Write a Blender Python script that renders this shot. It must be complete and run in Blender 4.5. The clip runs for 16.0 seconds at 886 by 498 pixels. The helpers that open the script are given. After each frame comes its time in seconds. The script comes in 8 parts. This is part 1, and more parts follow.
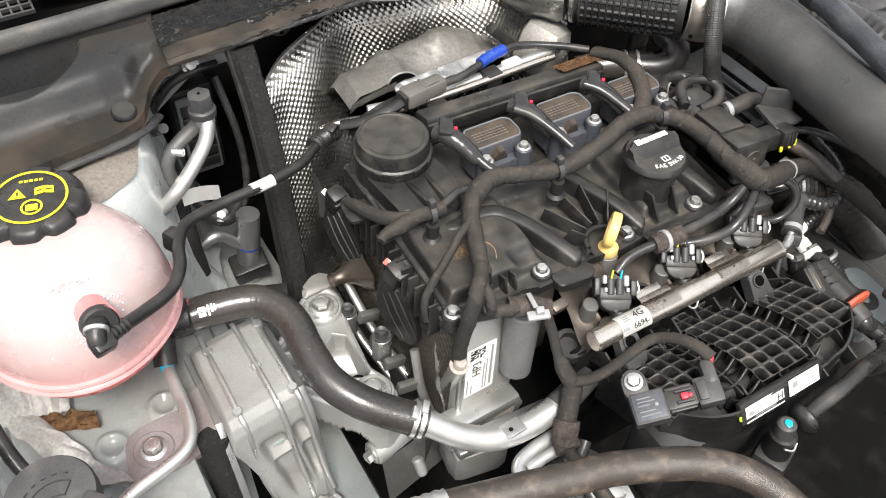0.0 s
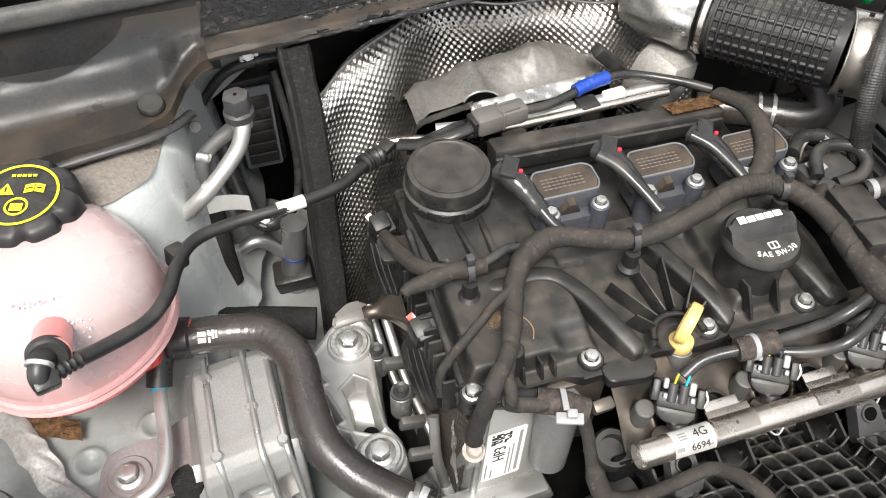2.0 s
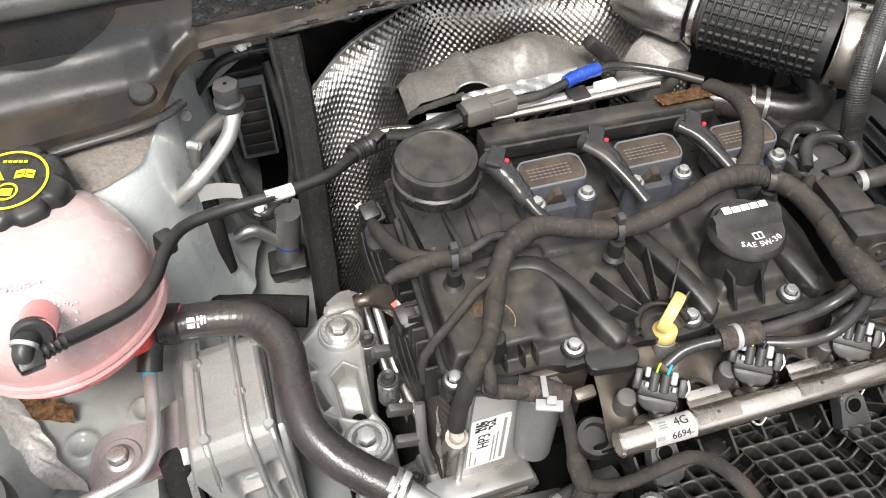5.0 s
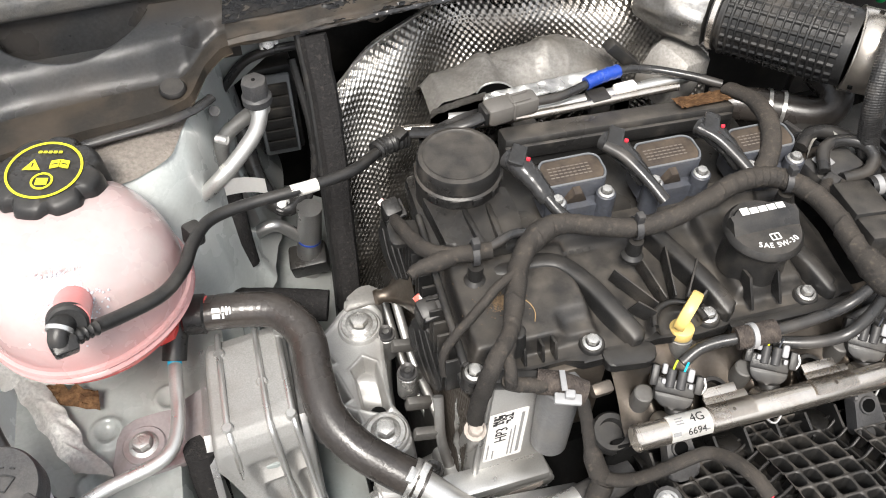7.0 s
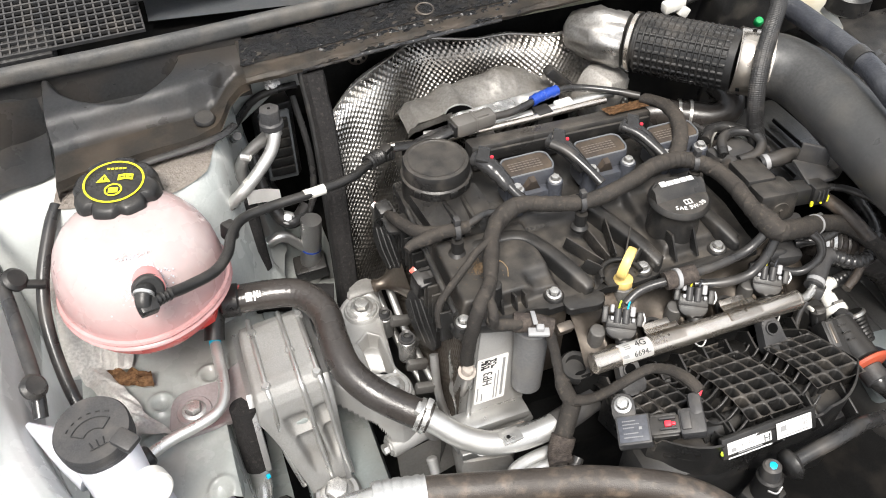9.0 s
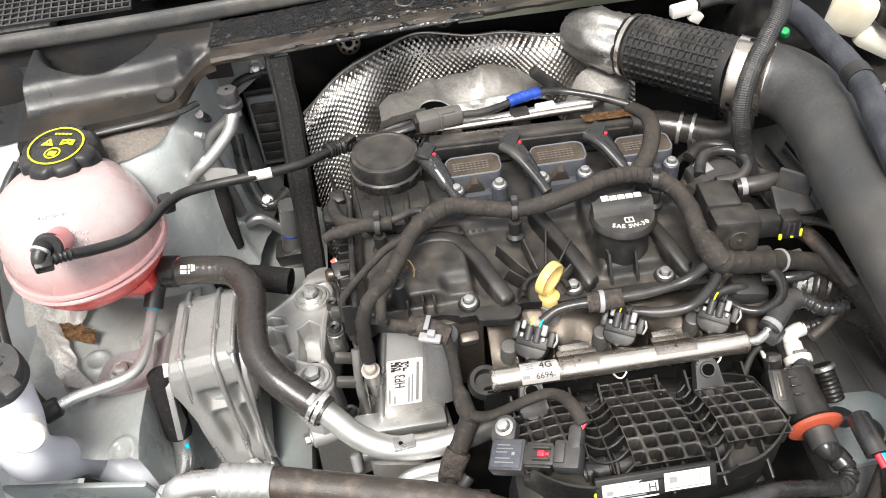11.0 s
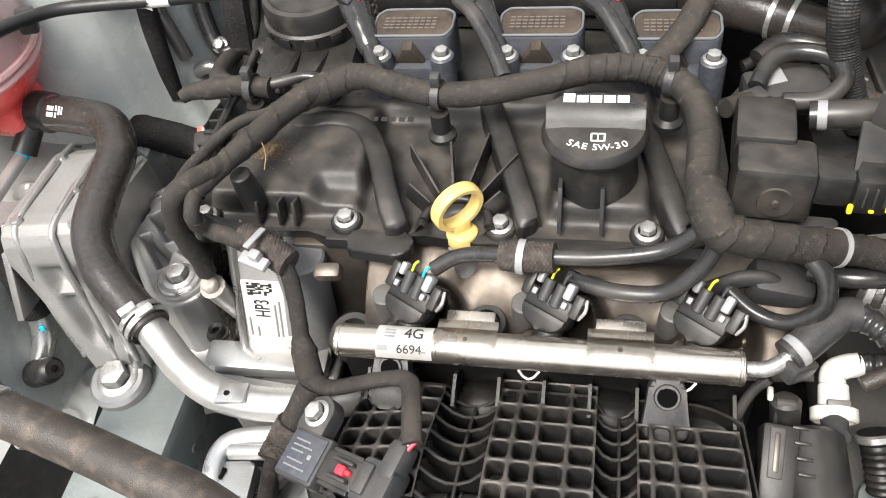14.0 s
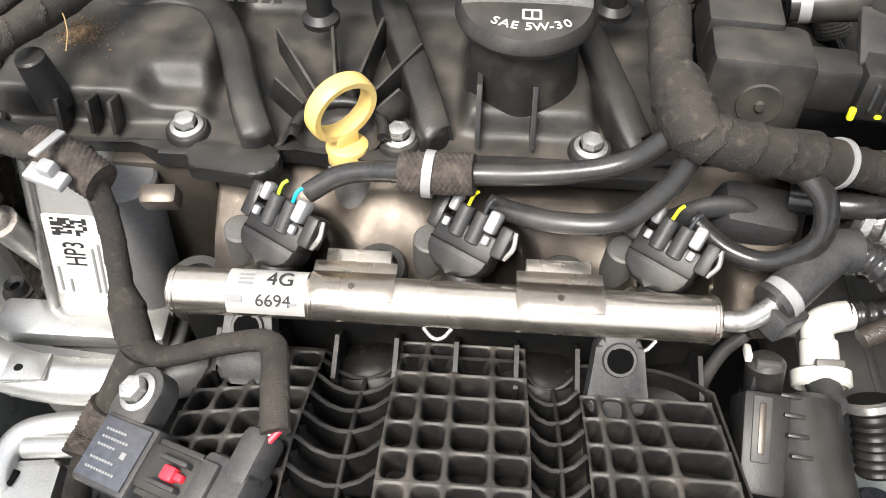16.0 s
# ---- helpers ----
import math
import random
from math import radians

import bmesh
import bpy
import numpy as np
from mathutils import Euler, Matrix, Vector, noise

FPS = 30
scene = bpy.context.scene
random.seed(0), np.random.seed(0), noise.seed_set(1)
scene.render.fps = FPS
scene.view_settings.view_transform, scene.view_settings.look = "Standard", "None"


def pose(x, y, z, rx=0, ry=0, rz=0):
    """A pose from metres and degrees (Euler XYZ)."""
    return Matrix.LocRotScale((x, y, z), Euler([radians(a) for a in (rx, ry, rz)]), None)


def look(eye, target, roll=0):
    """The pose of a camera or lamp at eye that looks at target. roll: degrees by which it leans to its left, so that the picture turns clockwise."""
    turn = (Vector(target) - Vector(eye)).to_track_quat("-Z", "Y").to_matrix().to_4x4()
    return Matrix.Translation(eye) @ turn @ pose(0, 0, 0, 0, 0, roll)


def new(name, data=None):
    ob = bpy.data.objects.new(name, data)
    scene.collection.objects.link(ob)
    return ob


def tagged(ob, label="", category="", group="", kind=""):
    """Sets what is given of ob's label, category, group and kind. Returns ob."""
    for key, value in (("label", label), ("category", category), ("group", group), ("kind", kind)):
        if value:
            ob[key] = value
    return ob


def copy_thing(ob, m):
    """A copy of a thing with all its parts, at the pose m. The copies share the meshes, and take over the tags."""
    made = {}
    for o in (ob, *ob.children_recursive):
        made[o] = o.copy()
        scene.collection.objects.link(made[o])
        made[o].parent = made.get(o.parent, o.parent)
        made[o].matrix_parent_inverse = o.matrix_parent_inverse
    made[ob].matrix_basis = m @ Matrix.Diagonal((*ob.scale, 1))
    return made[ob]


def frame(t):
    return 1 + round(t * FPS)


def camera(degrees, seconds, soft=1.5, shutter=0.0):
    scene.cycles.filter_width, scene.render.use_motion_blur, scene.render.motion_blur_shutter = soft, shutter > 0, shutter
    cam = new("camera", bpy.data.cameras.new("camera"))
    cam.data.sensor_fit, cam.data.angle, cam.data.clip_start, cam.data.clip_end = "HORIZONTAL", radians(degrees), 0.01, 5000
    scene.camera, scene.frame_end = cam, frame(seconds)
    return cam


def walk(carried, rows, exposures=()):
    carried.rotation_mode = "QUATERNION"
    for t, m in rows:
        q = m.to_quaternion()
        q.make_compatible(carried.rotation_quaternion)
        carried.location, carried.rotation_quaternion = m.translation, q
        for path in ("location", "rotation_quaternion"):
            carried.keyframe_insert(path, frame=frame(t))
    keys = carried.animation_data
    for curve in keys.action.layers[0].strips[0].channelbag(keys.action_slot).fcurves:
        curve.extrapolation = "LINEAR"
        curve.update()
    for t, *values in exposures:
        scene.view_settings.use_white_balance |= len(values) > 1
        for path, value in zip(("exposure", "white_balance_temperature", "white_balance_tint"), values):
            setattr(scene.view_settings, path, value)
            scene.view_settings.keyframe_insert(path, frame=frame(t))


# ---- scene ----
cam = camera(57.3, 16.0, soft=1.05)
PATH = [
    (0, (-0.34, -0.27, 1.415), (0.4, 0.849, -0.068), 3.6),
    (0.5, (-0.292, -0.249, 1.415), (0.331, 0.915, -0.088), 1.8),
    (1, (-0.237, -0.238, 1.409), (0.269, 0.964, -0.107), 1.2),
    (1.5, (-0.225, -0.206, 1.386), (0.211, 1.002, -0.147), 1.8),
    (2, (-0.214, -0.195, 1.384), (0.19, 1.013, -0.157), 1.4),
    (2.5, (-0.202, -0.197, 1.384), (0.19, 1.011, -0.161), 0.9),
    (3, (-0.198, -0.194, 1.382), (0.185, 1.015, -0.164), 0.6),
    (3.5, (-0.2, -0.191, 1.382), (0.182, 1.018, -0.165), 0.6),
    (4, (-0.199, -0.197, 1.382), (0.178, 1.014, -0.165), 0.6),
    (6.5, (-0.188, -0.218, 1.389), (0.16, 1.004, -0.156), 0.3),
    (7, (-0.207, -0.219, 1.389), (0.139, 1.009, -0.152), 0.6),
    (7.5, (-0.22, -0.229, 1.395), (0.121, 1.014, -0.135), 0.9),
    (8, (-0.231, -0.27, 1.412), (0.137, 1.009, -0.082), 2.0),
    (8.5, (-0.274, -0.314, 1.441), (0.16, 0.992, -0.011), 1.1),
    (9, (-0.283, -0.368, 1.454), (0.204, 0.948, 0.028), -0.1),
    (9.2, (-0.277, -0.383, 1.46), (0.223, 0.929, 0.036), -0.4),
    (11.3, (-0.026, -0.413, 1.417), (0.032, 1.014, 0.017), -6.2),
    (11.5, (-0.013, -0.393, 1.414), (0.053, 1.017, -0.002), -6.3),
    (12, (0.017, -0.314, 1.393), (0.135, 1.067, -0.049), -6.2),
    (12.5, (0.03, -0.299, 1.33), (0.033, 1.039, -0.158), -8.0),
    (13, (0.102, -0.299, 1.296), (-0.169, 1.0, -0.201), -11.8),
    (13.5, (0.15, -0.264, 1.263), (-0.262, 0.994, -0.237), -13.2),
    (14, (0.151, -0.238, 1.239), (-0.242, 0.988, -0.292), -11.1),
    (14.5, (0.136, -0.237, 1.206), (-0.187, 0.996, -0.335), -6.6),
    (15, (0.13, -0.235, 1.188), (-0.113, 1.01, -0.358), -3.1),
    (15.5, (0.125, -0.21, 1.155), (-0.04, 1.03, -0.406), -1.3),
    (16, (0.128, -0.184, 1.13), (0.036, 1.033, -0.454), -0.3),
]
walk(cam, [(t, look(eye, target, roll)) for t, eye, target, roll in PATH], [(0, 1.44), (9, 1.43), (11.5, 1.47), (13.5, 1.53), (14.5, 1.55), (16, 1.66)])

# ---------------- world and light ----------------
world = bpy.data.worlds.new("overcast_sky")
scene.world = world
world.use_nodes = True
sky = world.node_tree.nodes.new("ShaderNodeTexSky")
sky.sky_type = "NISHITA"
sky.sun_disc = False
sky.sun_elevation, sky.sun_rotation = radians(52), radians(200)
sky.air_density, sky.dust_density, sky.ozone_density = 1.0, 5.0, 1.0
soften = world.node_tree.nodes.new("ShaderNodeMixRGB")
soften.inputs[0].default_value = 0.75
soften.inputs[2].default_value = (6.2, 6.4, 6.7, 1)
world.node_tree.links.new(sky.outputs[0], soften.inputs[1])
back = world.node_tree.nodes["Background"]
world.node_tree.links.new(soften.outputs[0], back.inputs[0])
back.inputs[1].default_value = 0.092
sun = new("sun", bpy.data.lights.new("sun", "SUN"))
sun.data.energy, sun.data.angle, sun.data.color = 2.5, radians(22), (1.0, 0.96, 0.9)
sun.matrix_world = look((-0.7, -1.8, 3.2), (0, 0, 0))

# ---------------- helpers ----------------
def ramp_mix(nt, fac, a, b):
    m = nt.nodes.new("ShaderNodeMixRGB")
    nt.links.new(fac, m.inputs[0])
    for i, c in ((1, a), (2, b)):
        if isinstance(c, tuple):
            m.inputs[i].default_value = (*c, 1)
        else:
            nt.links.new(c, m.inputs[i])
    return m.outputs[0]


def noise_fac(nt, scale, lo, hi, detail=4, vec=None):
    n = nt.nodes.new("ShaderNodeTexNoise")
    n.inputs["Scale"].default_value, n.inputs["Detail"].default_value = scale, detail
    if vec is not None:
        nt.links.new(vec, n.inputs["Vector"])
    r = nt.nodes.new("ShaderNodeMapRange")
    r.inputs["From Min"].default_value, r.inputs["From Max"].default_value = lo, hi
    nt.links.new(n.outputs["Fac"], r.inputs["Value"])
    return r.outputs["Result"]


def material(name, color, rough=0.5, metal=0.0, grime=None, grime_amount=(0.5, 0.75), grime_scale=18, grain=0.25,
             grain_scale=350, bump=0.15, bump_scale=500, coat=0.0, spec=0.5, rough_var=0.15, transmission=0.0, sss=0.0, top_lift=0.0):
    m = bpy.data.materials.new(name)
    m.use_nodes = True
    nt = m.node_tree
    b = nt.nodes["Principled BSDF"]
    geo = nt.nodes.new("ShaderNodeTexCoord").outputs["Object"]
    dark = tuple(c * (1 - grain) for c in color)
    light = tuple(min(1, c * (1 + grain)) for c in color)
    col = ramp_mix(nt, noise_fac(nt, grain_scale, 0.3, 0.7, 3, geo), dark, light)
    broad = noise_fac(nt, 9, 0.35, 0.65, 3, geo)
    col = ramp_mix(nt, broad, col, ramp_mix(nt, noise_fac(nt, 40, 0.3, 0.7, 2, geo), col, tuple(c * (1 - grain * 0.6) for c in color)))
    rgh = None
    if grime is not None:
        fac = noise_fac(nt, grime_scale, *grime_amount, 6, geo)
        if top_lift:
            # tops lighter than sides: settled dust, and light-and-shade contrast put in colour
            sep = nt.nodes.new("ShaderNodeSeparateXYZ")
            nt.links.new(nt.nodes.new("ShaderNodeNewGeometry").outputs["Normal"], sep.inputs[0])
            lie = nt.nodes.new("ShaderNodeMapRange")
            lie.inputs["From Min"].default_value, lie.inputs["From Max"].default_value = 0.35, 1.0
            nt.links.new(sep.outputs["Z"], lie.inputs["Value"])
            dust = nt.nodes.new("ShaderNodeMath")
            dust.operation, dust.inputs[1].default_value = "MULTIPLY", top_lift
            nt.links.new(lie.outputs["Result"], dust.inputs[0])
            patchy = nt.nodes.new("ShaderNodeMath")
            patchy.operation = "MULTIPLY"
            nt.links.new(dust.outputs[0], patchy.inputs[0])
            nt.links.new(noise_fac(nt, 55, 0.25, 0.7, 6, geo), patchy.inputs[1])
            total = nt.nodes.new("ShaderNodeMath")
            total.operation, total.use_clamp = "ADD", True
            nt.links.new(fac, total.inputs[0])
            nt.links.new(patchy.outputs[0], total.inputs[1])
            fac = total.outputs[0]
        col = ramp_mix(nt, fac, col, grime)
        rgh = fac
    nt.links.new(col, b.inputs["Base Color"])
    b.inputs["Metallic"].default_value = metal
    b.inputs["Specular IOR Level"].default_value = spec
    b.inputs["Coat Weight"].default_value = coat
    b.inputs["Coat Roughness"].default_value = 0.15
    b.inputs["Transmission Weight"].default_value = transmission
    if sss:
        b.inputs["Subsurface Weight"].default_value = sss
        b.inputs["Subsurface Radius"].default_value = (0.02, 0.012, 0.012)
        b.inputs["Subsurface Scale"].default_value = 0.6
    rr = nt.nodes.new("ShaderNodeMapRange")
    rr.inputs["To Min"].default_value, rr.inputs["To Max"].default_value = max(0.03, rough - rough_var), min(1, rough + rough_var)
    nt.links.new(noise_fac(nt, 25, 0.3, 0.7, 5, geo), rr.inputs["Value"])
    nt.links.new(rr.outputs["Result"], b.inputs["Roughness"])
    if bump:
        bp = nt.nodes.new("ShaderNodeBump")
        bp.inputs["Strength"].default_value, bp.inputs["Distance"].default_value = bump, 0.001
        nt.links.new(noise_fac(nt, bump_scale, 0.2, 0.8, 3, geo), bp.inputs["Height"])
        nt.links.new(bp.outputs["Normal"], b.inputs["Normal"])
    return m


M = {}
M["plastic"] = material("black_plastic", (0.0135, 0.0133, 0.0133), 0.36, grime=(0.085, 0.076, 0.066), grime_amount=(0.55, 1.0), grime_scale=30, grain=0.35, grain_scale=600, bump=0.14, bump_scale=2200, spec=0.40, top_lift=0.32)
M["plastic_dusty"] = material("dusty_black_plastic", (0.0165, 0.0160, 0.0157), 0.40, grime=(0.112, 0.098, 0.083), grime_amount=(0.52, 1.0), grime_scale=34, grain=0.35, grain_scale=600, bump=0.16, bump_scale=2200, spec=0.40, top_lift=0.45)
M["pipe"] = material("satin_black_pipe", (0.046, 0.046, 0.046), 0.42, grime=(0.105, 0.096, 0.084), grime_amount=(0.48, 0.92), grime_scale=14, bump=0.10, bump_scale=1800)
M["plastic_grey"] = material("dark_grey_plastic", (0.033, 0.033, 0.0345), 0.45, grime=(0.115, 0.104, 0.092), grime_amount=(0.52, 1.0), grime_scale=40, grain=0.3, grain_scale=700, bump=0.14, bump_scale=1600, spec=0.38, top_lift=0.3)
M["coil"] = material("slate_grey_plastic", (0.052, 0.056, 0.068), 0.42, grime=(0.11, 0.10, 0.09), grime_amount=(0.55, 1.0), bump=0.08)
M["coil_top"] = material("dusty_brown_resin", (0.045, 0.036, 0.030), 0.75, grime=(0.095, 0.073, 0.054), grime_amount=(0.42, 0.8), grime_scale=60, spec=0.2)
M["tape"] = material("cloth_harness_tape", (0.0270, 0.0245, 0.0225), 0.66, grime=(0.105, 0.086, 0.068), grime_amount=(0.56, 0.95), grime_scale=260, grain=0.35, grain_scale=1200, bump=0.55, bump_scale=1800, spec=0.25, top_lift=0.38)
M["sleeve"] = material("smooth_black_sleeve", (0.024, 0.0235, 0.0235), 0.28, grime=(0.09, 0.079, 0.068), grime_amount=(0.50, 0.92), grime_scale=25, bump=0.05, bump_scale=1500, spec=0.45)
M["rubber"] = material("brown_black_rubber", (0.030, 0.0265, 0.0245), 0.30, grime=(0.060, 0.050, 0.043), grime_amount=(0.48, 0.92), bump=0.15, bump_scale=600)
M["rubber_dusty"] = material("dusty_rubber", (0.042, 0.034, 0.028), 0.45, grime=(0.15, 0.115, 0.085), grime_amount=(0.50, 0.85), grime_scale=90, grain=0.4, grain_scale=1100, bump=0.3, bump_scale=1100)
M["foam"] = material("black_foam", (0.022, 0.021, 0.021), 0.95, grime=(0.065, 0.058, 0.052), grime_amount=(0.58, 0.85), grime_scale=300, bump=0.8, bump_scale=600, spec=0.1)
M["alu"] = material("cast_aluminium", (0.42, 0.415, 0.406), 0.36, 0.85, grime=(0.26, 0.24, 0.22), grime_amount=(0.48, 0.9), grime_scale=20, grain=0.10, grain_scale=900, bump=0.12, bump_scale=1200)
M["alu_arm"] = material("bead_blasted_aluminium", (0.39, 0.386, 0.377), 0.44, 0.5, grime=(0.28, 0.262, 0.24), grime_amount=(0.45, 0.85), grime_scale=24, grain=0.10, grain_scale=900, bump=0.12, bump_scale=1200)
M["solenoid_grey"] = material("mid_grey_plastic", (0.115, 0.115, 0.117), 0.5, grime=(0.16, 0.15, 0.135), grime_amount=(0.5, 0.95), grime_scale=40, grain=0.15, bump=0.1, bump_scale=1400)
M["alu_mid"] = material("grey_cast_aluminium", (0.30, 0.29, 0.275), 0.42, 0.55, grime=(0.21, 0.185, 0.16), grime_amount=(0.48, 0.9), grime_scale=20, grain=0.10, bump=0.12, bump_scale=1400)
M["slate"] = material("slate_plastic", (0.12, 0.127, 0.135), 0.4, grime=(0.16, 0.155, 0.15), grain=0.08, bump=0.08)
M["weave"] = material("brown_black_weave", (0.048, 0.040, 0.036), 0.8, grime=(0.10, 0.083, 0.07), grime_amount=(0.45, 0.8), grime_scale=200, bump=0.4, bump_scale=1500, spec=0.2)
M["lock"] = material("translucent_grey_plastic", (0.27, 0.27, 0.275), 0.35, grime=(0.26, 0.25, 0.24), grime_amount=(0.5, 0.9), grime_scale=150, grain=0.05, bump=0.05)
M["alu_bright"] = material("bright_aluminium", (0.58, 0.575, 0.56), 0.34, 0.8, grime=(0.40, 0.375, 0.34), grime_amount=(0.48, 0.9), grime_scale=18, grain=0.08, grain_scale=900, bump=0.08, bump_scale=1200)
M["alu_brown"] = material("stained_aluminium", (0.128, 0.110, 0.093), 0.42, 0.75, grime=(0.068, 0.050, 0.036), grime_amount=(0.42, 0.80), grime_scale=30, grain=0.12, bump=0.06, bump_scale=1200)
M["alu_mauve"] = material("mauve_stained_aluminium", (0.34, 0.31, 0.315), 0.42, 0.55, grime=(0.21, 0.165, 0.15), grime_amount=(0.5, 0.9), grime_scale=22, grain=0.10, bump=0.10, bump_scale=1200)
# black without gloss: shade painted in where holes aren't cut
M["void"] = material("hole_shade_black", (0.004, 0.004, 0.004), 0.95, grain=0.02, bump=0, spec=0.0)
# darker copy of the cast aluminium, with the deep parts' shade in its colour
M["alu_shadow"] = material("shaded_cast_aluminium", (0.135, 0.13, 0.123), 0.5, 0.5, grime=(0.085, 0.075, 0.065), grain=0.1, bump=0.12, bump_scale=1200)
M["alu_cast"] = material("sandy_cast_aluminium", (0.26, 0.258, 0.25), 0.62, 0.25, grime=(0.185, 0.172, 0.158), grime_amount=(0.45, 0.85), grime_scale=22, grain=0.14, grain_scale=700, bump=0.22, bump_scale=900)
M["steel"] = material("stainless_steel", (0.64, 0.585, 0.52), 0.25, 0.95, grime=(0.46, 0.36, 0.27), grime_amount=(0.58, 0.92), grime_scale=55, grain=0.06, bump=0.04, rough_var=0.07)
M["zinc"] = material("zinc_plated_steel", (0.62, 0.61, 0.59), 0.34, 0.85, grime=(0.30, 0.25, 0.20), grime_amount=(0.55, 0.85), grime_scale=90, bump=0.1)
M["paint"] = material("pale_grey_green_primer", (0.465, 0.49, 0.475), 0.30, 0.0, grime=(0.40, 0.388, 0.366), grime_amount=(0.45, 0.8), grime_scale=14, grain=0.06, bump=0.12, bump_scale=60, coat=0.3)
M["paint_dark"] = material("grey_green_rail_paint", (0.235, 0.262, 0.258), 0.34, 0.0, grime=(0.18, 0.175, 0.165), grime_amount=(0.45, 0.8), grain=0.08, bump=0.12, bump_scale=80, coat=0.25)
M["white_paint"] = material("white_body_paint", (0.78, 0.79, 0.79), 0.2, 0.0, grime=(0.62, 0.61, 0.59), grime_amount=(0.55, 0.9), grain=0.03, bump=0.03, coat=0.5)
M["sealer"] = material("beige_seam_sealer", (0.34, 0.30, 0.265), 0.75, grime=(0.26, 0.215, 0.185), bump=0.5, bump_scale=500)
M["quilt"] = material("pale_insulation_fabric", (0.72, 0.71, 0.69), 0.5, grime=(0.60, 0.57, 0.53), grime_amount=(0.4, 0.75), grime_scale=25, bump=0.6, bump_scale=70)
M["foil"] = material("embossed_aluminium_foil", (0.43, 0.415, 0.39), 0.30, 0.92, grime=(0.22, 0.19, 0.16), grime_amount=(0.42, 0.8), grime_scale=14, bump=0.15)
M["foil_dull"] = material("dull_heat_foil", (0.34, 0.325, 0.305), 0.50, 0.35, grime=(0.25, 0.228, 0.20), grime_amount=(0.42, 0.78), grime_scale=24, bump=0.2, bump_scale=120)
M["foil_plain"] = material("bright_crumpled_foil", (0.37, 0.36, 0.345), 0.40, 0.85, grime=(0.24, 0.22, 0.195), grime_amount=(0.42, 0.8), bump=0.3, bump_scale=60)
M["cowl"] = material("weathered_cowl_plastic", (0.047, 0.048, 0.050), 0.36, grime=(0.115, 0.094, 0.075), grime_amount=(0.46, 0.85), grime_scale=9, bump=0.10, bump_scale=1500)
M["cowl_dust"] = material("dust_brown_cowl_plastic", (0.046, 0.040, 0.034), 0.5, grime=(0.125, 0.096, 0.07), grime_amount=(0.42, 0.80), grime_scale=26, bump=0.12, bump_scale=1500)
M["bitumen"] = material("glossy_black_bitumen_tape", (0.018, 0.018, 0.019), 0.20, grime=(0.05, 0.042, 0.034), grime_amount=(0.5, 0.8), grime_scale=40, bump=1.0, bump_scale=160, rough_var=0.1)
M["cream"] = material("cream_body_paint", (0.50, 0.50, 0.38), 0.4, grime=(0.40, 0.39, 0.30), grain=0.04, bump=0.05)
M["seal"] = material("grey_rubber_seal", (0.050, 0.050, 0.050), 0.62, grime=(0.12, 0.108, 0.092), grime_amount=(0.45, 0.85), grime_scale=30, bump=0.3, bump_scale=700)
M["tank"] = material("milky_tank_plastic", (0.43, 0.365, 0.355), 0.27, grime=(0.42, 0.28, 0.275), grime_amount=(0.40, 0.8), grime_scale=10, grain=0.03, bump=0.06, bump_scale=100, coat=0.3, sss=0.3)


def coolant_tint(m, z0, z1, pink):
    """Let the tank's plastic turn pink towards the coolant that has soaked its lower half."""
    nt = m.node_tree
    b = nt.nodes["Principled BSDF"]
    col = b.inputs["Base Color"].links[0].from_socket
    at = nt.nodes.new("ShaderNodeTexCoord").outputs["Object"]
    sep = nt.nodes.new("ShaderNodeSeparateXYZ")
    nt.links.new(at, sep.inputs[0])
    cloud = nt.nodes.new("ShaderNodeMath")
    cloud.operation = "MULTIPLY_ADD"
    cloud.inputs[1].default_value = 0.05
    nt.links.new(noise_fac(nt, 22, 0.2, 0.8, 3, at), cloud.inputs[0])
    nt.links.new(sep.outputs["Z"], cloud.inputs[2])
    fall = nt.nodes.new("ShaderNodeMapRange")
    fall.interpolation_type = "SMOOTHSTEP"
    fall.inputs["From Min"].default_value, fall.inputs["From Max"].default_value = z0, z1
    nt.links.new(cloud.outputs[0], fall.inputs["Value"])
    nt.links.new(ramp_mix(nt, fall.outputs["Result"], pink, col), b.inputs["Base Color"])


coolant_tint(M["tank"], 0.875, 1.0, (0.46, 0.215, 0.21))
M["tank_pink"] = material("pink_tank_plastic", (0.62, 0.20, 0.19), 0.32, grain=0.03, bump=0.05, coat=0.3, sss=0.25)
M["coolant"] = material("red_coolant", (0.72, 0.085, 0.075), 0.3, grain=0.03, bump=0, coat=0.3, sss=0.3)
M["yellow"] = material("yellow_plastic", (0.70, 0.50, 0.16), 0.42, grime=(0.60, 0.44, 0.19), grime_amount=(0.45, 0.85), grime_scale=60, grain=0.08, bump=0.12)
M["yellow_mark"] = material("yellow_print", (0.80, 0.74, 0.02), 0.5, grain=0.03, bump=0)
M["white"] = material("white_plastic", (0.62, 0.61, 0.57), 0.38, grime=(0.42, 0.385, 0.33), grime_amount=(0.5, 0.92), grime_scale=40, grain=0.05, bump=0.06)
M["neck"] = material("milky_bottle_plastic", (0.55, 0.56, 0.61), 0.38, grain=0.03, bump=0.05, sss=0.2)
M["straw"] = material("dry_straw", (0.36, 0.24, 0.10), 0.6, grime=(0.2, 0.13, 0.06), grain=0.1, bump=0)
M["amber"] = material("yellowed_bottle_plastic", (0.56, 0.54, 0.46), 0.4, grime=(0.42, 0.33, 0.17), grime_amount=(0.5, 0.8), grain=0.03, bump=0.05)
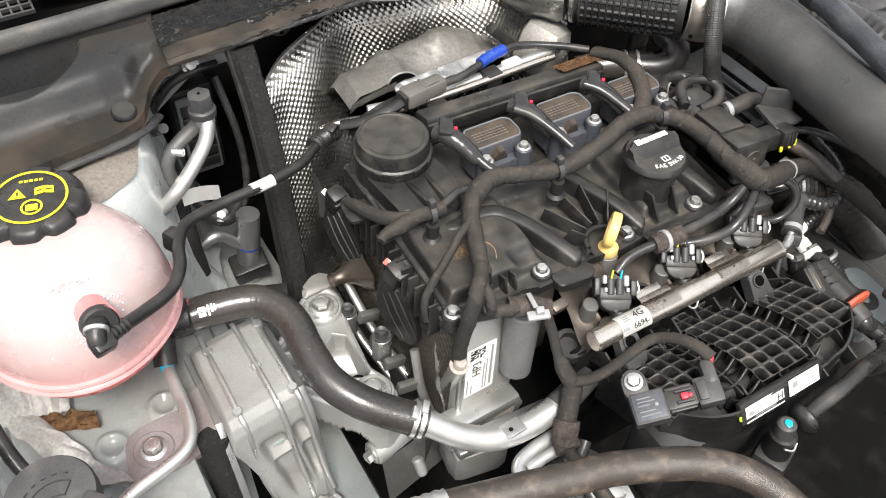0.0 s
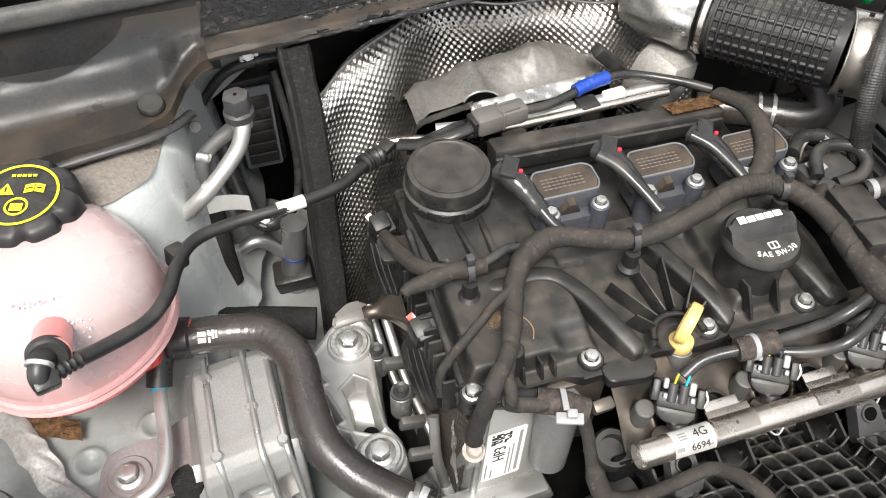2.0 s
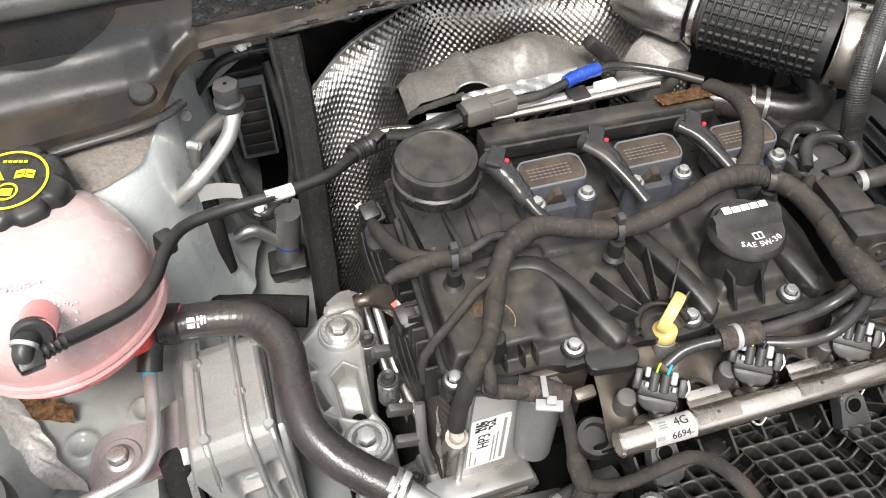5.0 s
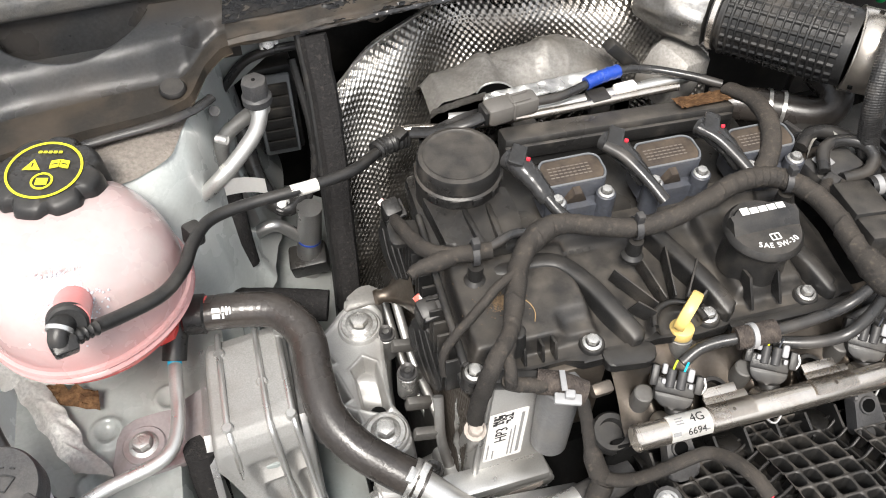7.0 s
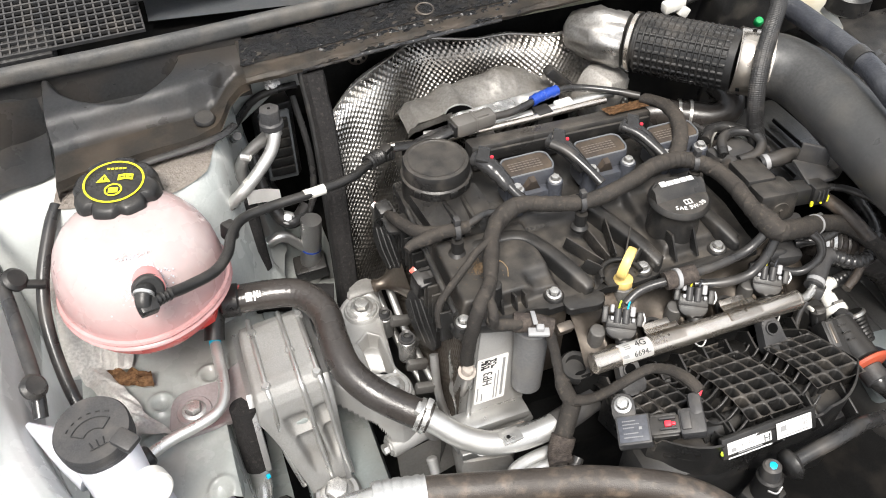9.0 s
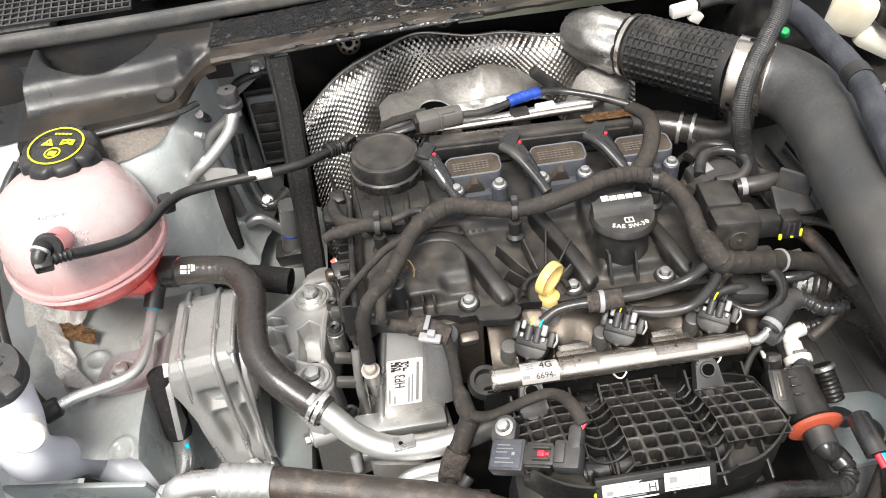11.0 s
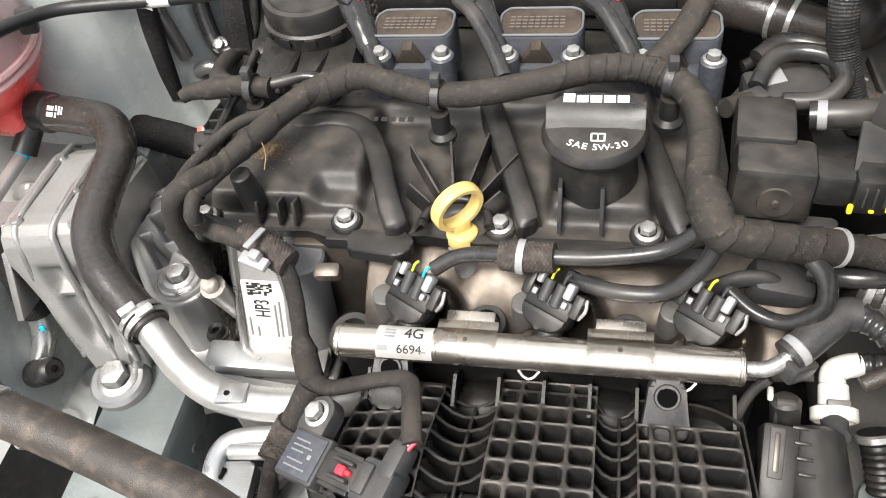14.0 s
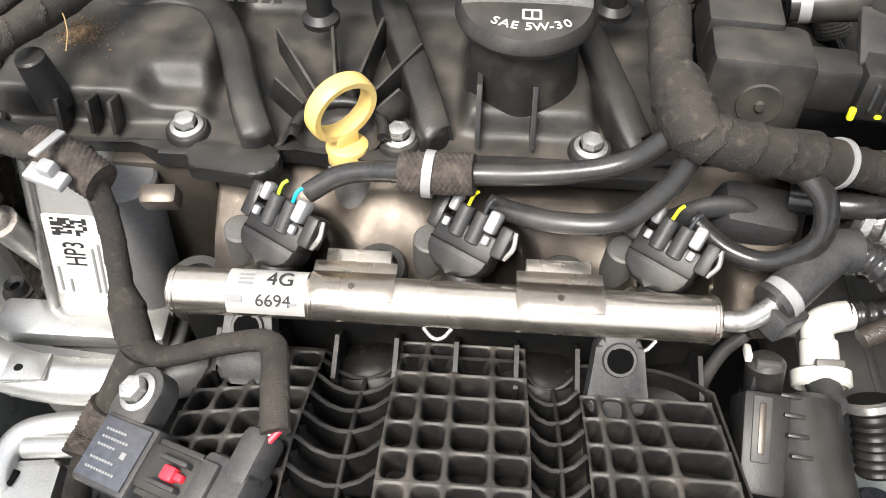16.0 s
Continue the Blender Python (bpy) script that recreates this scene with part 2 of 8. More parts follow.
M["paper"] = material("white_label_paper", (0.66, 0.65, 0.63), 0.55, grime=(0.5, 0.47, 0.42), grime_amount=(0.55, 0.95), grain=0.03, bump=0)
M["ink"] = material("black_print", (0.02, 0.02, 0.02), 0.6, grain=0.1, bump=0)
M["ink_grey"] = material("grey_print", (0.22, 0.22, 0.22), 0.6, grain=0.1, bump=0)
M["ink_white"] = material("white_print", (0.80, 0.79, 0.76), 0.5, grain=0.04, bump=0)
M["ink_brown"] = material("faded_engraving", (0.13, 0.11, 0.093), 0.7, grain=0.1, bump=0)
M["blue"] = material("blue_tape", (0.014, 0.05, 0.30), 0.35, grime=(0.12, 0.16, 0.30), grime_amount=(0.6, 0.75), grime_scale=150, grain=0.12, bump=0.2, bump_scale=300)
M["red"] = material("red_plastic", (0.62, 0.03, 0.05), 0.4, grain=0.05, bump=0)
M["tag_red"] = material("white_red_tag", (0.75, 0.70, 0.68), 0.5, grime=(0.70, 0.10, 0.07), grime_amount=(0.45, 0.55), grime_scale=120, grain=0.03, bump=0)
M["orange"] = material("orange_red_rubber", (0.42, 0.075, 0.035), 0.55, grime=(0.30, 0.10, 0.07), grain=0.06, bump=0.15)
M["grey_conn"] = material("warm_grey_connector", (0.105, 0.098, 0.090), 0.45, grime=(0.16, 0.14, 0.12), grain=0.05, bump=0.08)
M["rust"] = material("dry_brown_dirt", (0.22, 0.125, 0.065), 0.95, grime=(0.10, 0.055, 0.03), grime_amount=(0.4, 0.65), grime_scale=160, grain=0.4, bump=1.0, bump_scale=300, spec=0.1)
M["braid"] = material("braided_fabric_hose", (0.018, 0.0175, 0.0175), 0.5, grime=(0.055, 0.05, 0.045), grime_scale=60, bump=0.3)
M["blue_hose"] = material("blue_black_sleeve", (0.027, 0.029, 0.036), 0.42, grime=(0.070, 0.072, 0.078), grime_amount=(0.46, 0.9), grime_scale=40, bump=0.4, bump_scale=500)
# near-black: shade painted into bay walls, fills, slots and uncut holes
M["dark"] = material("bay_shade_black", (0.006, 0.006, 0.006), 0.85, grime=(0.018, 0.016, 0.014), spec=0.08)
# unseen ground, made pale so it throws light up under the bonnet
M["bounce_ground"] = material("pale_bounce_ground", (0.27, 0.265, 0.255), 0.9, grime=(0.20, 0.195, 0.185), grime_scale=3, bump=0.5, bump_scale=200)
M["green"] = material("green_mark", (0.0, 0.27, 0.07), 0.5, grain=0.05, bump=0)
M["cyan"] = material("cyan_mark", (0.0, 0.42, 0.68), 0.5, grain=0.05, bump=0)
M["lime"] = material("lime_mark", (0.42, 0.62, 0.03), 0.5, grain=0.05, bump=0)
M["leaf"] = material("dead_leaf", (0.20, 0.135, 0.075), 0.9, grime=(0.11, 0.075, 0.045), grime_amount=(0.4, 0.6), grime_scale=400, grain=0.3)
V = Vector


def thing(name, label, category, at=(0, 0, 0), group="", kind=""):
    ob = new(name)
    ob.empty_display_size = 0.01
    ob.location = at
    return tagged(ob, label, category, group, kind)


def finish(bm, angle=38):
    me = bpy.data.meshes.new("mesh")
    bmesh.ops.recalc_face_normals(bm, faces=bm.faces[:])
    bm.to_mesh(me)
    bm.free()
    me.polygons.foreach_set("use_smooth", [True] * len(me.polygons))
    me.set_sharp_from_angle(angle=radians(angle))
    return me


def attach(ob, parent):
    ob.parent = parent
    if parent.type == "EMPTY":
        ob.matrix_parent_inverse = Matrix.Translation(-parent.location)
    return ob


def part(name, bm, mat, parent, label="", angle=38):
    me = finish(bm, angle) if isinstance(bm, bmesh.types.BMesh) else bm
    if mat is not None and not me.materials:
        me.materials.append(M[mat])
    ob = new(name, me)
    if parent is not None:
        attach(ob, parent)
    return tagged(ob, label)


def solo(name, bm, mat, label, category, group="", kind=""):
    return tagged(part(name, bm, mat, None), label, category, group, kind)


def place(bm, verts, m):
    bmesh.ops.transform(bm, matrix=m, verts=verts)


def frame_of(axis, up=(0, 0, 1)):
    z = V(axis).normalized()
    u = V(up)
    if abs(z.dot(u.normalized())) > 0.99:
        u = V((0, 1, 0))
    x = u.cross(z).normalized()
    return Matrix((x, z.cross(x), z)).transposed().to_4x4()


def rbox(c, s, bevel=0.002, rot=(0, 0, 0), bm=None, seg=2):
    """A box with rounded edges, centre c, size s, turned by degrees."""
    bm = bm or bmesh.new()
    vs = bmesh.ops.create_cube(bm, size=1)["verts"]
    place(bm, vs, Matrix.Diagonal((*s, 1)))
    if bevel:
        es = list({e for v in vs for e in v.link_edges})
        out = bmesh.ops.bevel(bm, geom=es, offset=min(bevel, min(s) * 0.45), segments=seg, affect="EDGES", profile=0.5)
        seen, todo = set(out["verts"]), list(out["verts"])
        while todo:
            for e in todo.pop().link_edges:
                for v in e.verts:
                    if v not in seen:
                        seen.add(v)
                        todo.append(v)
        vs = list(seen)
    place(bm, vs, pose(*c, *rot))
    return bm


def cyl(p0, p1, r0, r1=None, segs=24, bm=None, bevel=0.0):
    """A round bar from p0 to p1, with bevelled rims."""
    r1 = r0 if r1 is None else r1
    length = (V(p1) - V(p0)).length
    b = min(bevel, length * 0.4, r0 * 0.6, r1 * 0.6)
    prof = [(0, 0), (r0 - b, 0), (r0, b), (r1, length - b), (r1 - b, length), (0, length)] if b else [(0, 0), (r0, 0), (r1, length), (0, length)]
    return lathe(prof, p0, V(p1) - V(p0), segs, bm)


def lathe(prof, origin, axis=(0, 0, 1), segs=32, bm=None, wobble=None):
    """A turned shape: profile of (radius, height) along axis."""
    bm = bm or bmesh.new()
    m = Matrix.Translation(origin) @ frame_of(axis)
    rings = []
    for r, h in prof:
        if r < 1e-7:
            rings.append([bm.verts.new(m @ V((0, 0, h)))])
        else:
            ring = []
            for i in range(segs):
                a = 2 * math.pi * i / segs
                k = wobble(a, r, h) if wobble else 1
                ring.append(bm.verts.new(m @ V((r * k * math.cos(a), r * k * math.sin(a), h))))
            rings.append(ring)
    for a, b in zip(rings, rings[1:]):
        for i in range(segs):
            j = (i + 1) % segs
            q = [a[i % len(a)], a[j % len(a)], b[j % len(b)], b[i % len(b)]]
            u = []
            for v in q:
                if v not in u:
                    u.append(v)
            if len(u) > 2:
                bm.faces.new(u)
    return bm


def spline(pts, sub=8):
    """A smooth line through points."""
    p = [V(q) for q in pts]
    p = [2 * p[0] - p[1]] + p + [2 * p[-1] - p[-2]]
    out = []
    for i in range(1, len(p) - 2):
        a, b, c, d = p[i - 1:i + 3]
        for k in range(sub):
            t = k / sub
            out.append(0.5 * (2 * b + (c - a) * t + (2 * a - 5 * b + 4 * c - d) * t * t + (3 * b - a - 3 * c + d) * t ** 3))
    out.append(p[-2])
    return out


def tube(pts, r, segs=16, sub=8, bm=None, rfun=None, smooth=True, flat=1.0, hollow=0.0, twist=None):
    """A hose along points; rfun(s, a): factor on the radius at s metres and angle a."""
    bm = bm or bmesh.new()
    line = spline(pts, sub) if smooth else [V(q) for q in pts]
    rings, s, side = [], 0.0, None
    for i, q in enumerate(line):
        t = (line[min(i + 1, len(line) - 1)] - line[max(i - 1, 0)]).normalized()
        if side is None:
            side = t.orthogonal().normalized() if abs(t.z) > 0.95 else V((0, 0, 1)).cross(t).normalized()
        side = (side - side.dot(t) * t).normalized()
        up = t.cross(side)
        if i:
            s += (q - line[i - 1]).length
        ring = []
        for k in range(segs):
            a = 2 * math.pi * k / segs
            rr = (r(s) if callable(r) else r) * (rfun(s, a) if rfun else 1)
            ring.append(bm.verts.new(q + side * math.cos(a) * rr + up * math.sin(a) * rr * flat))
        rings.append(ring)
    for a, b in zip(rings, rings[1:]):
        for k in range(segs):
            j = (k + 1) % segs
            bm.faces.new((a[k], a[j], b[j], b[k]))
    if hollow:
        for ring, sign in ((rings[0], 1), (rings[-1], -1)):
            c = sum((v.co for v in ring), V()) / segs
            n = (line[1] - line[0]).normalized() if sign > 0 else (line[-2] - line[-1]).normalized()
            inner = [bm.verts.new(c + (v.co - c) * hollow) for v in ring]
            deep = [bm.verts.new(c + (v.co - c) * hollow + n * 0.012) for v in ring]
            for k in range(segs):
                j = (k + 1) % segs
                bm.faces.new((ring[k], ring[j], inner[j], inner[k]))
                bm.faces.new((inner[k], inner[j], deep[j], deep[k]))
            bm.faces.new(deep)
    else:
        bm.faces.new(rings[0][::-1])
        bm.faces.new(rings[-1])
    return bm


def wrap(pitch=0.012, amount=0.05):
    """Radius factor of tape wound round a bundle."""
    def f(s, a):
        u = (s / pitch * (1 + 0.12 * math.sin(s * 37)) + a / (2 * math.pi) + 0.06 * noise.noise((s * 120, math.cos(a) * 2, math.sin(a) * 2))) % 1
        lump = noise.noise((s * 45, math.cos(a) * 1.3, math.sin(a) * 1.3 + 4)) + 0.5 * noise.noise((s * 160, math.cos(a) * 4, math.sin(a) * 4))
        return 1 + amount * (1.3 * u ** 5 + 0.35 * u - 0.45) + 0.30 * amount * lump
    return f


def rings_of(pitch=0.006, amount=0.08):
    return lambda s, a: 1 + amount * (0.5 + 0.5 * math.cos(2 * math.pi * s / pitch))


def prism(outline, z0, z1, bevel=0.0, bm=None, m=None, seg=2):
    """A plate: an outline in x, y from z0 to z1, its rims bevelled."""
    bm = bm or bmesh.new()
    lo = [bm.verts.new((x, y, z0)) for x, y in outline]
    hi = [bm.verts.new((x, y, z1)) for x, y in outline]
    n = len(outline)
    bm.faces.new(lo[::-1])
    top = bm.faces.new(hi)
    for i in range(n):
        bm.faces.new((lo[i], lo[(i + 1) % n], hi[(i + 1) % n], hi[i]))
    vs = lo + hi
    if bevel:
        out = bmesh.ops.bevel(bm, geom=list(top.edges), offset=bevel, segments=seg, affect="EDGES", profile=0.5)
        vs = list({*[v for v in lo if v.is_valid], *[v for v in hi if v.is_valid], *out["verts"]})
    if m is not None:
        place(bm, vs, m)
    return bm


def rounded(pts, r=0.006, n=4):
    """An outline with rounded corners."""
    out, k = [], len(pts)
    for i in range(k):
        p, a, b = V(pts[i]), V(pts[i - 1]), V(pts[(i + 1) % k])
        d = min(r, (a - p).length * 0.45, (b - p).length * 0.45)
        s, e = p + (a - p).normalized() * d, p + (b - p).normalized() * d
        for j in range(n + 1):
            t = j / n
            out.append(tuple((1 - t) ** 2 * s + 2 * t * (1 - t) * p + t * t * e))
    return out


def make_bolt():
    bm = lathe([(0, 0), (1.0, 0), (1.0, 0.14), (0.92, 0.2), (0.72, 0.26)], (0, 0, 0), segs=28)
    hexa = [(0.66 * math.cos(math.pi * i / 3), 0.66 * math.sin(math.pi * i / 3)) for i in range(6)]
    prism(hexa, 0.2, 0.82, 0.07, bm=bm)
    lathe([(0.42, 0.823), (0.36, 0.76), (0, 0.76)], (0, 0, 0), segs=20, bm=bm)
    lathe([(0.5, 0.821), (0.42, 0.84), (0.42, 0.823)], (0, 0, 0), segs=20, bm=bm)
    return finish(bm)


BOLT = make_bolt()
BOLT.materials.append(M["zinc"])


def bolt(parent, at, r=0.007, axis=(0, 0, 1), turn=15, name="bolt"):
    ob = new(name, BOLT)
    ob.matrix_basis = Matrix.Translation(at) @ frame_of(axis) @ pose(0, 0, 0, 0, 0, turn) @ Matrix.Diagonal((r, r, r * 0.95, 1))
    return attach(ob, parent)


def letters(body, size, mat, m, parent, name="lettering"):
    cu = bpy.data.curves.new("letters", "FONT")
    cu.body, cu.size, cu.align_x, cu.align_y, cu.extrude = body, size, "CENTER", "CENTER", 0.00015
    tmp = bpy.data.objects.new("letters", cu)
    scene.collection.objects.link(tmp)
    bpy.context.view_layer.update()
    me = bpy.data.meshes.new_from_object(tmp.evaluated_get(bpy.context.evaluated_depsgraph_get()))
    bpy.data.objects.remove(tmp)
    me.transform(m)
    me.materials.clear()
    me.materials.append(M[mat])
    return part(name, me, None, parent)


def bars(rows, mat, m, parent, name="print"):
    """Small flat bars: rows of x, y, width, height in the plane of m."""
    bm = bmesh.new()
    for x, y, w, h in rows:
        vs = bmesh.ops.create_cube(bm, size=1)["verts"]
        place(bm, vs, m @ Matrix.Translation((x, y, 0)) @ Matrix.Diagonal((w, h, 0.0003, 1)))
    return part(name, bm, mat, parent)


def plane_m(o, x, y):
    """The pose of a plane with origin o, whose x runs along x, whose y leans to y."""
    x = V(x).normalized()
    z = x.cross(V(y)).normalized()
    return Matrix.Translation(o) @ Matrix((x, z.cross(x), z)).transposed().to_4x4()


def sheet(fn, nu, nv, thick=0.0, bm=None):
    """A surface fn(u, v) over a grid, given thickness downward along its normal."""
    bm = bm or bmesh.new()
    g = [[bm.verts.new(fn(i / nu, j / nv)) for j in range(nv + 1)] for i in range(nu + 1)]
    for i in range(nu):
        for j in range(nv):
            bm.faces.new((g[i][j], g[i + 1][j], g[i + 1][j + 1], g[i][j + 1]))
    if thick:
        bmesh.ops.solidify(bm, geom=bm.faces[:], thickness=thick)
    return bm

# ---------------- setting ----------------
solo("ground", sheet(lambda u, v: ((u - 0.5) * 400, (v - 0.5) * 400, 0), 4, 4), "bounce_ground", "unseen ground under the parked car, pale to bounce light up", "ground", kind="structure")
# plain walls added to close the bay, coloured as its deep shade
solo("wall_firewall", rbox((0, 0.545, 0.62), (1.7, 0.03, 0.8), 0.004), "dark", "bulkhead at the back of the engine bay, near-black as its shade", "bulkhead", kind="structure")
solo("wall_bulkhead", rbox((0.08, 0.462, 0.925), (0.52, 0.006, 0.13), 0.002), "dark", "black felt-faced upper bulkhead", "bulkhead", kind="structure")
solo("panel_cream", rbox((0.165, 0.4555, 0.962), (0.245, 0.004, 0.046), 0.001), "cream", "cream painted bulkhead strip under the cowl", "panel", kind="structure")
solo("wall_front", rbox((0.05, -0.52, 0.48), (1.5, 0.03, 0.62), 0.01), "dark", "unseen front panel closing the engine bay, near-black for shade", "panel", kind="structure")
solo("wall_right", rbox((0.80, 0, 0.56), (0.03, 1.05, 0.72), 0.01), "dark", "inner wing closing the engine bay, near-black for shade", "inner wing", kind="structure")
solo("floor", rbox((0.1, 0, 0.33), (1.4, 1.05, 0.01), 0), "dark", "undertray closing the engine bay, near-black for shade", "undertray", kind="structure")


# unseen bonnet, added to block sky from behind and steer reflections
def build_bonnet():
    b = thing("bonnet", "raised white painted steel bonnet, out of view, added to shape the light", "bonnet", (0.1, 0.47, 1.1), kind="structure")
    part("skin", sheet(lambda u, v: (-0.62 + 1.44 * u, 0.52 - 0.26 * v - 0.02 * math.sin(3.14 * u), 1.13 + 0.95 * v), 20, 12, 0.02), "white_paint", b)
    return b


build_bonnet()


def build_inner_wing():
    wing = thing("inner_wing", "pale grey-green painted steel inner wing with strut tower", "inner wing", (-0.36, 0.2, 0.6), kind="structure")
    centre = V((-0.388, 0.395, 0))
    def tower(a, r, h):
        b = a + 0.22
        k = (abs(math.cos(b)) ** 4 + abs(math.sin(b)) ** 4) ** -0.25
        low = min(1, max(0, (0.16 - h) / 0.05))
        flute = max(0, math.sin(20 * a)) ** 2 if -0.75 < math.sin(a) < 0.1 and math.cos(a) > 0 else 0
        return k * (1 + 0.02 * low * flute)
    prof = [(0.170, 0.0), (0.160, 0.02), (0.150, 0.06), (0.143, 0.11), (0.139, 0.16), (0.1365, 0.19), (0.131, 0.203), (0.121, 0.2085), (0, 0.212)]
    part("strut_tower", lathe(prof, centre + V((0, 0, 0.745)), segs=200, wobble=tower), "paint", wing)
    # sealer smeared over the tower's shoulder
    def smear(u, v):
        a = radians(252 + 113 * u)
        r = (0.132 - 0.045 * v + 0.004 * noise.noise((u * 9, 3, v))) * tower(a, 0.13, 0.2)
        h = 0.9505 + 0.0065 * min(1, v * 2.2) + 0.0012 * noise.noise((u * 30, v * 12, 0))
        return centre + V((r * math.cos(a), r * math.sin(a), h))
    part("seam_sealer", sheet(smear, 70, 10, 0.0015), "sealer", wing, "smeared beige seam sealer")
    # top of the longitudinal rail, with dimples and a rolled front lip
    dents = [(-0.395, 0.10), (-0.335, 0.165), (-0.40, 0.045), (-0.345, 0.035), (-0.31, 0.03), (-0.30, 0.075), (-0.385, 0.145)]
    def top(u, v):
        x, y = -0.455 + 0.168 * u, 0.018 + 0.03 * (1 - u) + (0.217 - 0.03 * (1 - u)) * v
        z = 0.782 - 0.016 * max(0, (0.06 - y) / 0.045) ** 2 + 0.01 * (1 - u) ** 2 + 0.02 * max(0, u - 0.8) * -4 * 0.2
        for dx, dy in dents:
            d = math.hypot(x - dx, y - dy)
            z += 0.0035 * math.exp(-((d - 0.011) / 0.0035) ** 2) - 0.0015 * math.exp(-(d / 0.006) ** 2)
        z += 0.004 / (1 + math.exp(-(x + 0.345 - 0.25 * (y - 0.05)) * 260)) + 0.002 * noise.noise((x * 14, y * 14, 2))
        # front corner drops away where the foam line passes
        fx, fy = min(1, max(0, (x + 0.330) / 0.014)), min(1, max(0, (0.122 - y) / 0.014))
        z -= 0.150 * fx * fx * (3 - 2 * fx) * fy * fy * (3 - 2 * fy)
        return (x, y, z)
    part("rail_top", sheet(top, 130, 130, 0.003), "paint", wing)
    # rail side and front take darker paint that stands for the gap's shade
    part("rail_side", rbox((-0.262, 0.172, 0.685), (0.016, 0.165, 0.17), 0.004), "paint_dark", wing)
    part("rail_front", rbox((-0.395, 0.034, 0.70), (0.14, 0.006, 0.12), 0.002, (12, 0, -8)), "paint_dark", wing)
    # lower shelf between tower and bulkhead
    def shelf(u, v):
        x, y = -0.30 + 0.14 * u, 0.215 + 0.24 * v
        return (x, y, 0.725 - 0.03 * u + 0.012 * math.sin(9 * u + 2) * v + 0.004 * noise.noise((x * 20, y * 20, 5)))
    part("shelf", sheet(shelf, 40, 40, 0.003), "paint", wing)
    part("side_panel", sheet(lambda u, v: (-0.462 - 0.035 * v - 0.02 * u * u, -0.1 + 0.65 * u, 0.62 + 0.30 * v), 20, 10, 0.004), "white_paint", wing)
    part("brace", sheet(lambda u, v: (-0.258 + 0.100 * u, 0.420 - 0.006 * v, 0.960 - (0.078 - 0.050 * min(1, 1.5 * u)) * v), 20, 8, 0.003), "paint", wing)
    bolt(wing, (-0.196, 0.414, 0.940), 0.009, (0, -0.8, 0.6))
    return wing


build_inner_wing()

# padded fabric behind the tank
def pad(u, v):
    a = u * 1.0
    x, y = -0.466 + 0.060 * u + 0.02 * v, 0.200 + 0.115 * v - 0.01 * u
    z = 0.797 + 0.12 * math.sin(v * 1.5) * (1 - u) ** 0.8 + 0.006 * noise.noise((u * 5, v * 6, 1)) + 0.004 * noise.noise((u * 12, v * 14, 7))
    return (x, y, z + 0.004 * math.sin(3.14 * u))
solo("insulation_pad", sheet(pad, 40, 50, 0.006), "quilt", "crumpled pale insulation pad beside the coolant tank", "insulation pad")
def scrap(u, v):
    return (-0.434 + 0.046 * u, 0.182 - 0.020 * u + (0.016 + 0.006 * noise.noise((u * 7, 2, 5))) * v, 0.7945 + 0.003 * noise.noise((u * 6, v * 6, 3)) + 0.006 * v)
def tape_strip(u, v):
    y = 0.235 - 0.125 * u
    return (-0.470 + 0.062 * u ** 1.2 + (0.030 + 0.006 * noise.noise((u * 6, 3, 1))) * v, y - 0.010 * v + 0.004 * noise.noise((u * 9, v * 2, 6)), 0.800 - 0.006 * u + 0.006 * math.sin(3 * v) + 0.004 * noise.noise((u * 10, v * 3, 4)))
solo("seam_tape", sheet(tape_strip, 50, 12, 0.002), "quilt", "crinkled pale seam tape along the inner wing", "tape")
solo("fibre_scrap", sheet(scrap, 16, 10, 0.002), "rust", "torn brown fibre scrap on the painted rail", "fibre scrap")


def build_fender():
    f = thing("fender", "white painted fender edge with a curved inner flange", "fender", (-0.55, 0.1, 0.7), kind="structure")
    def edge(u, v):
        y = -0.20 + 0.72 * u
        x = -0.487 + 0.046 * (max(0, 0.165 - y) / 0.157) ** 1.8
        prof = [(0.0, -0.09), (-0.002, -0.03), (-0.010, -0.008), (-0.022, 0.0), (-0.06, 0.006), (-0.22, 0.004)]
        k = v * (len(prof) - 1)
        i = min(int(k), len(prof) - 2)
        dx, dz = V(prof[i]).lerp(V(prof[i + 1]), k - i)
        return (x + dx, y, 0.893 + dz + 0.03 * max(0, u - 0.5))
    part("flange", sheet(edge, 50, 24, 0.003), "white_paint", f)
    return f


build_fender()


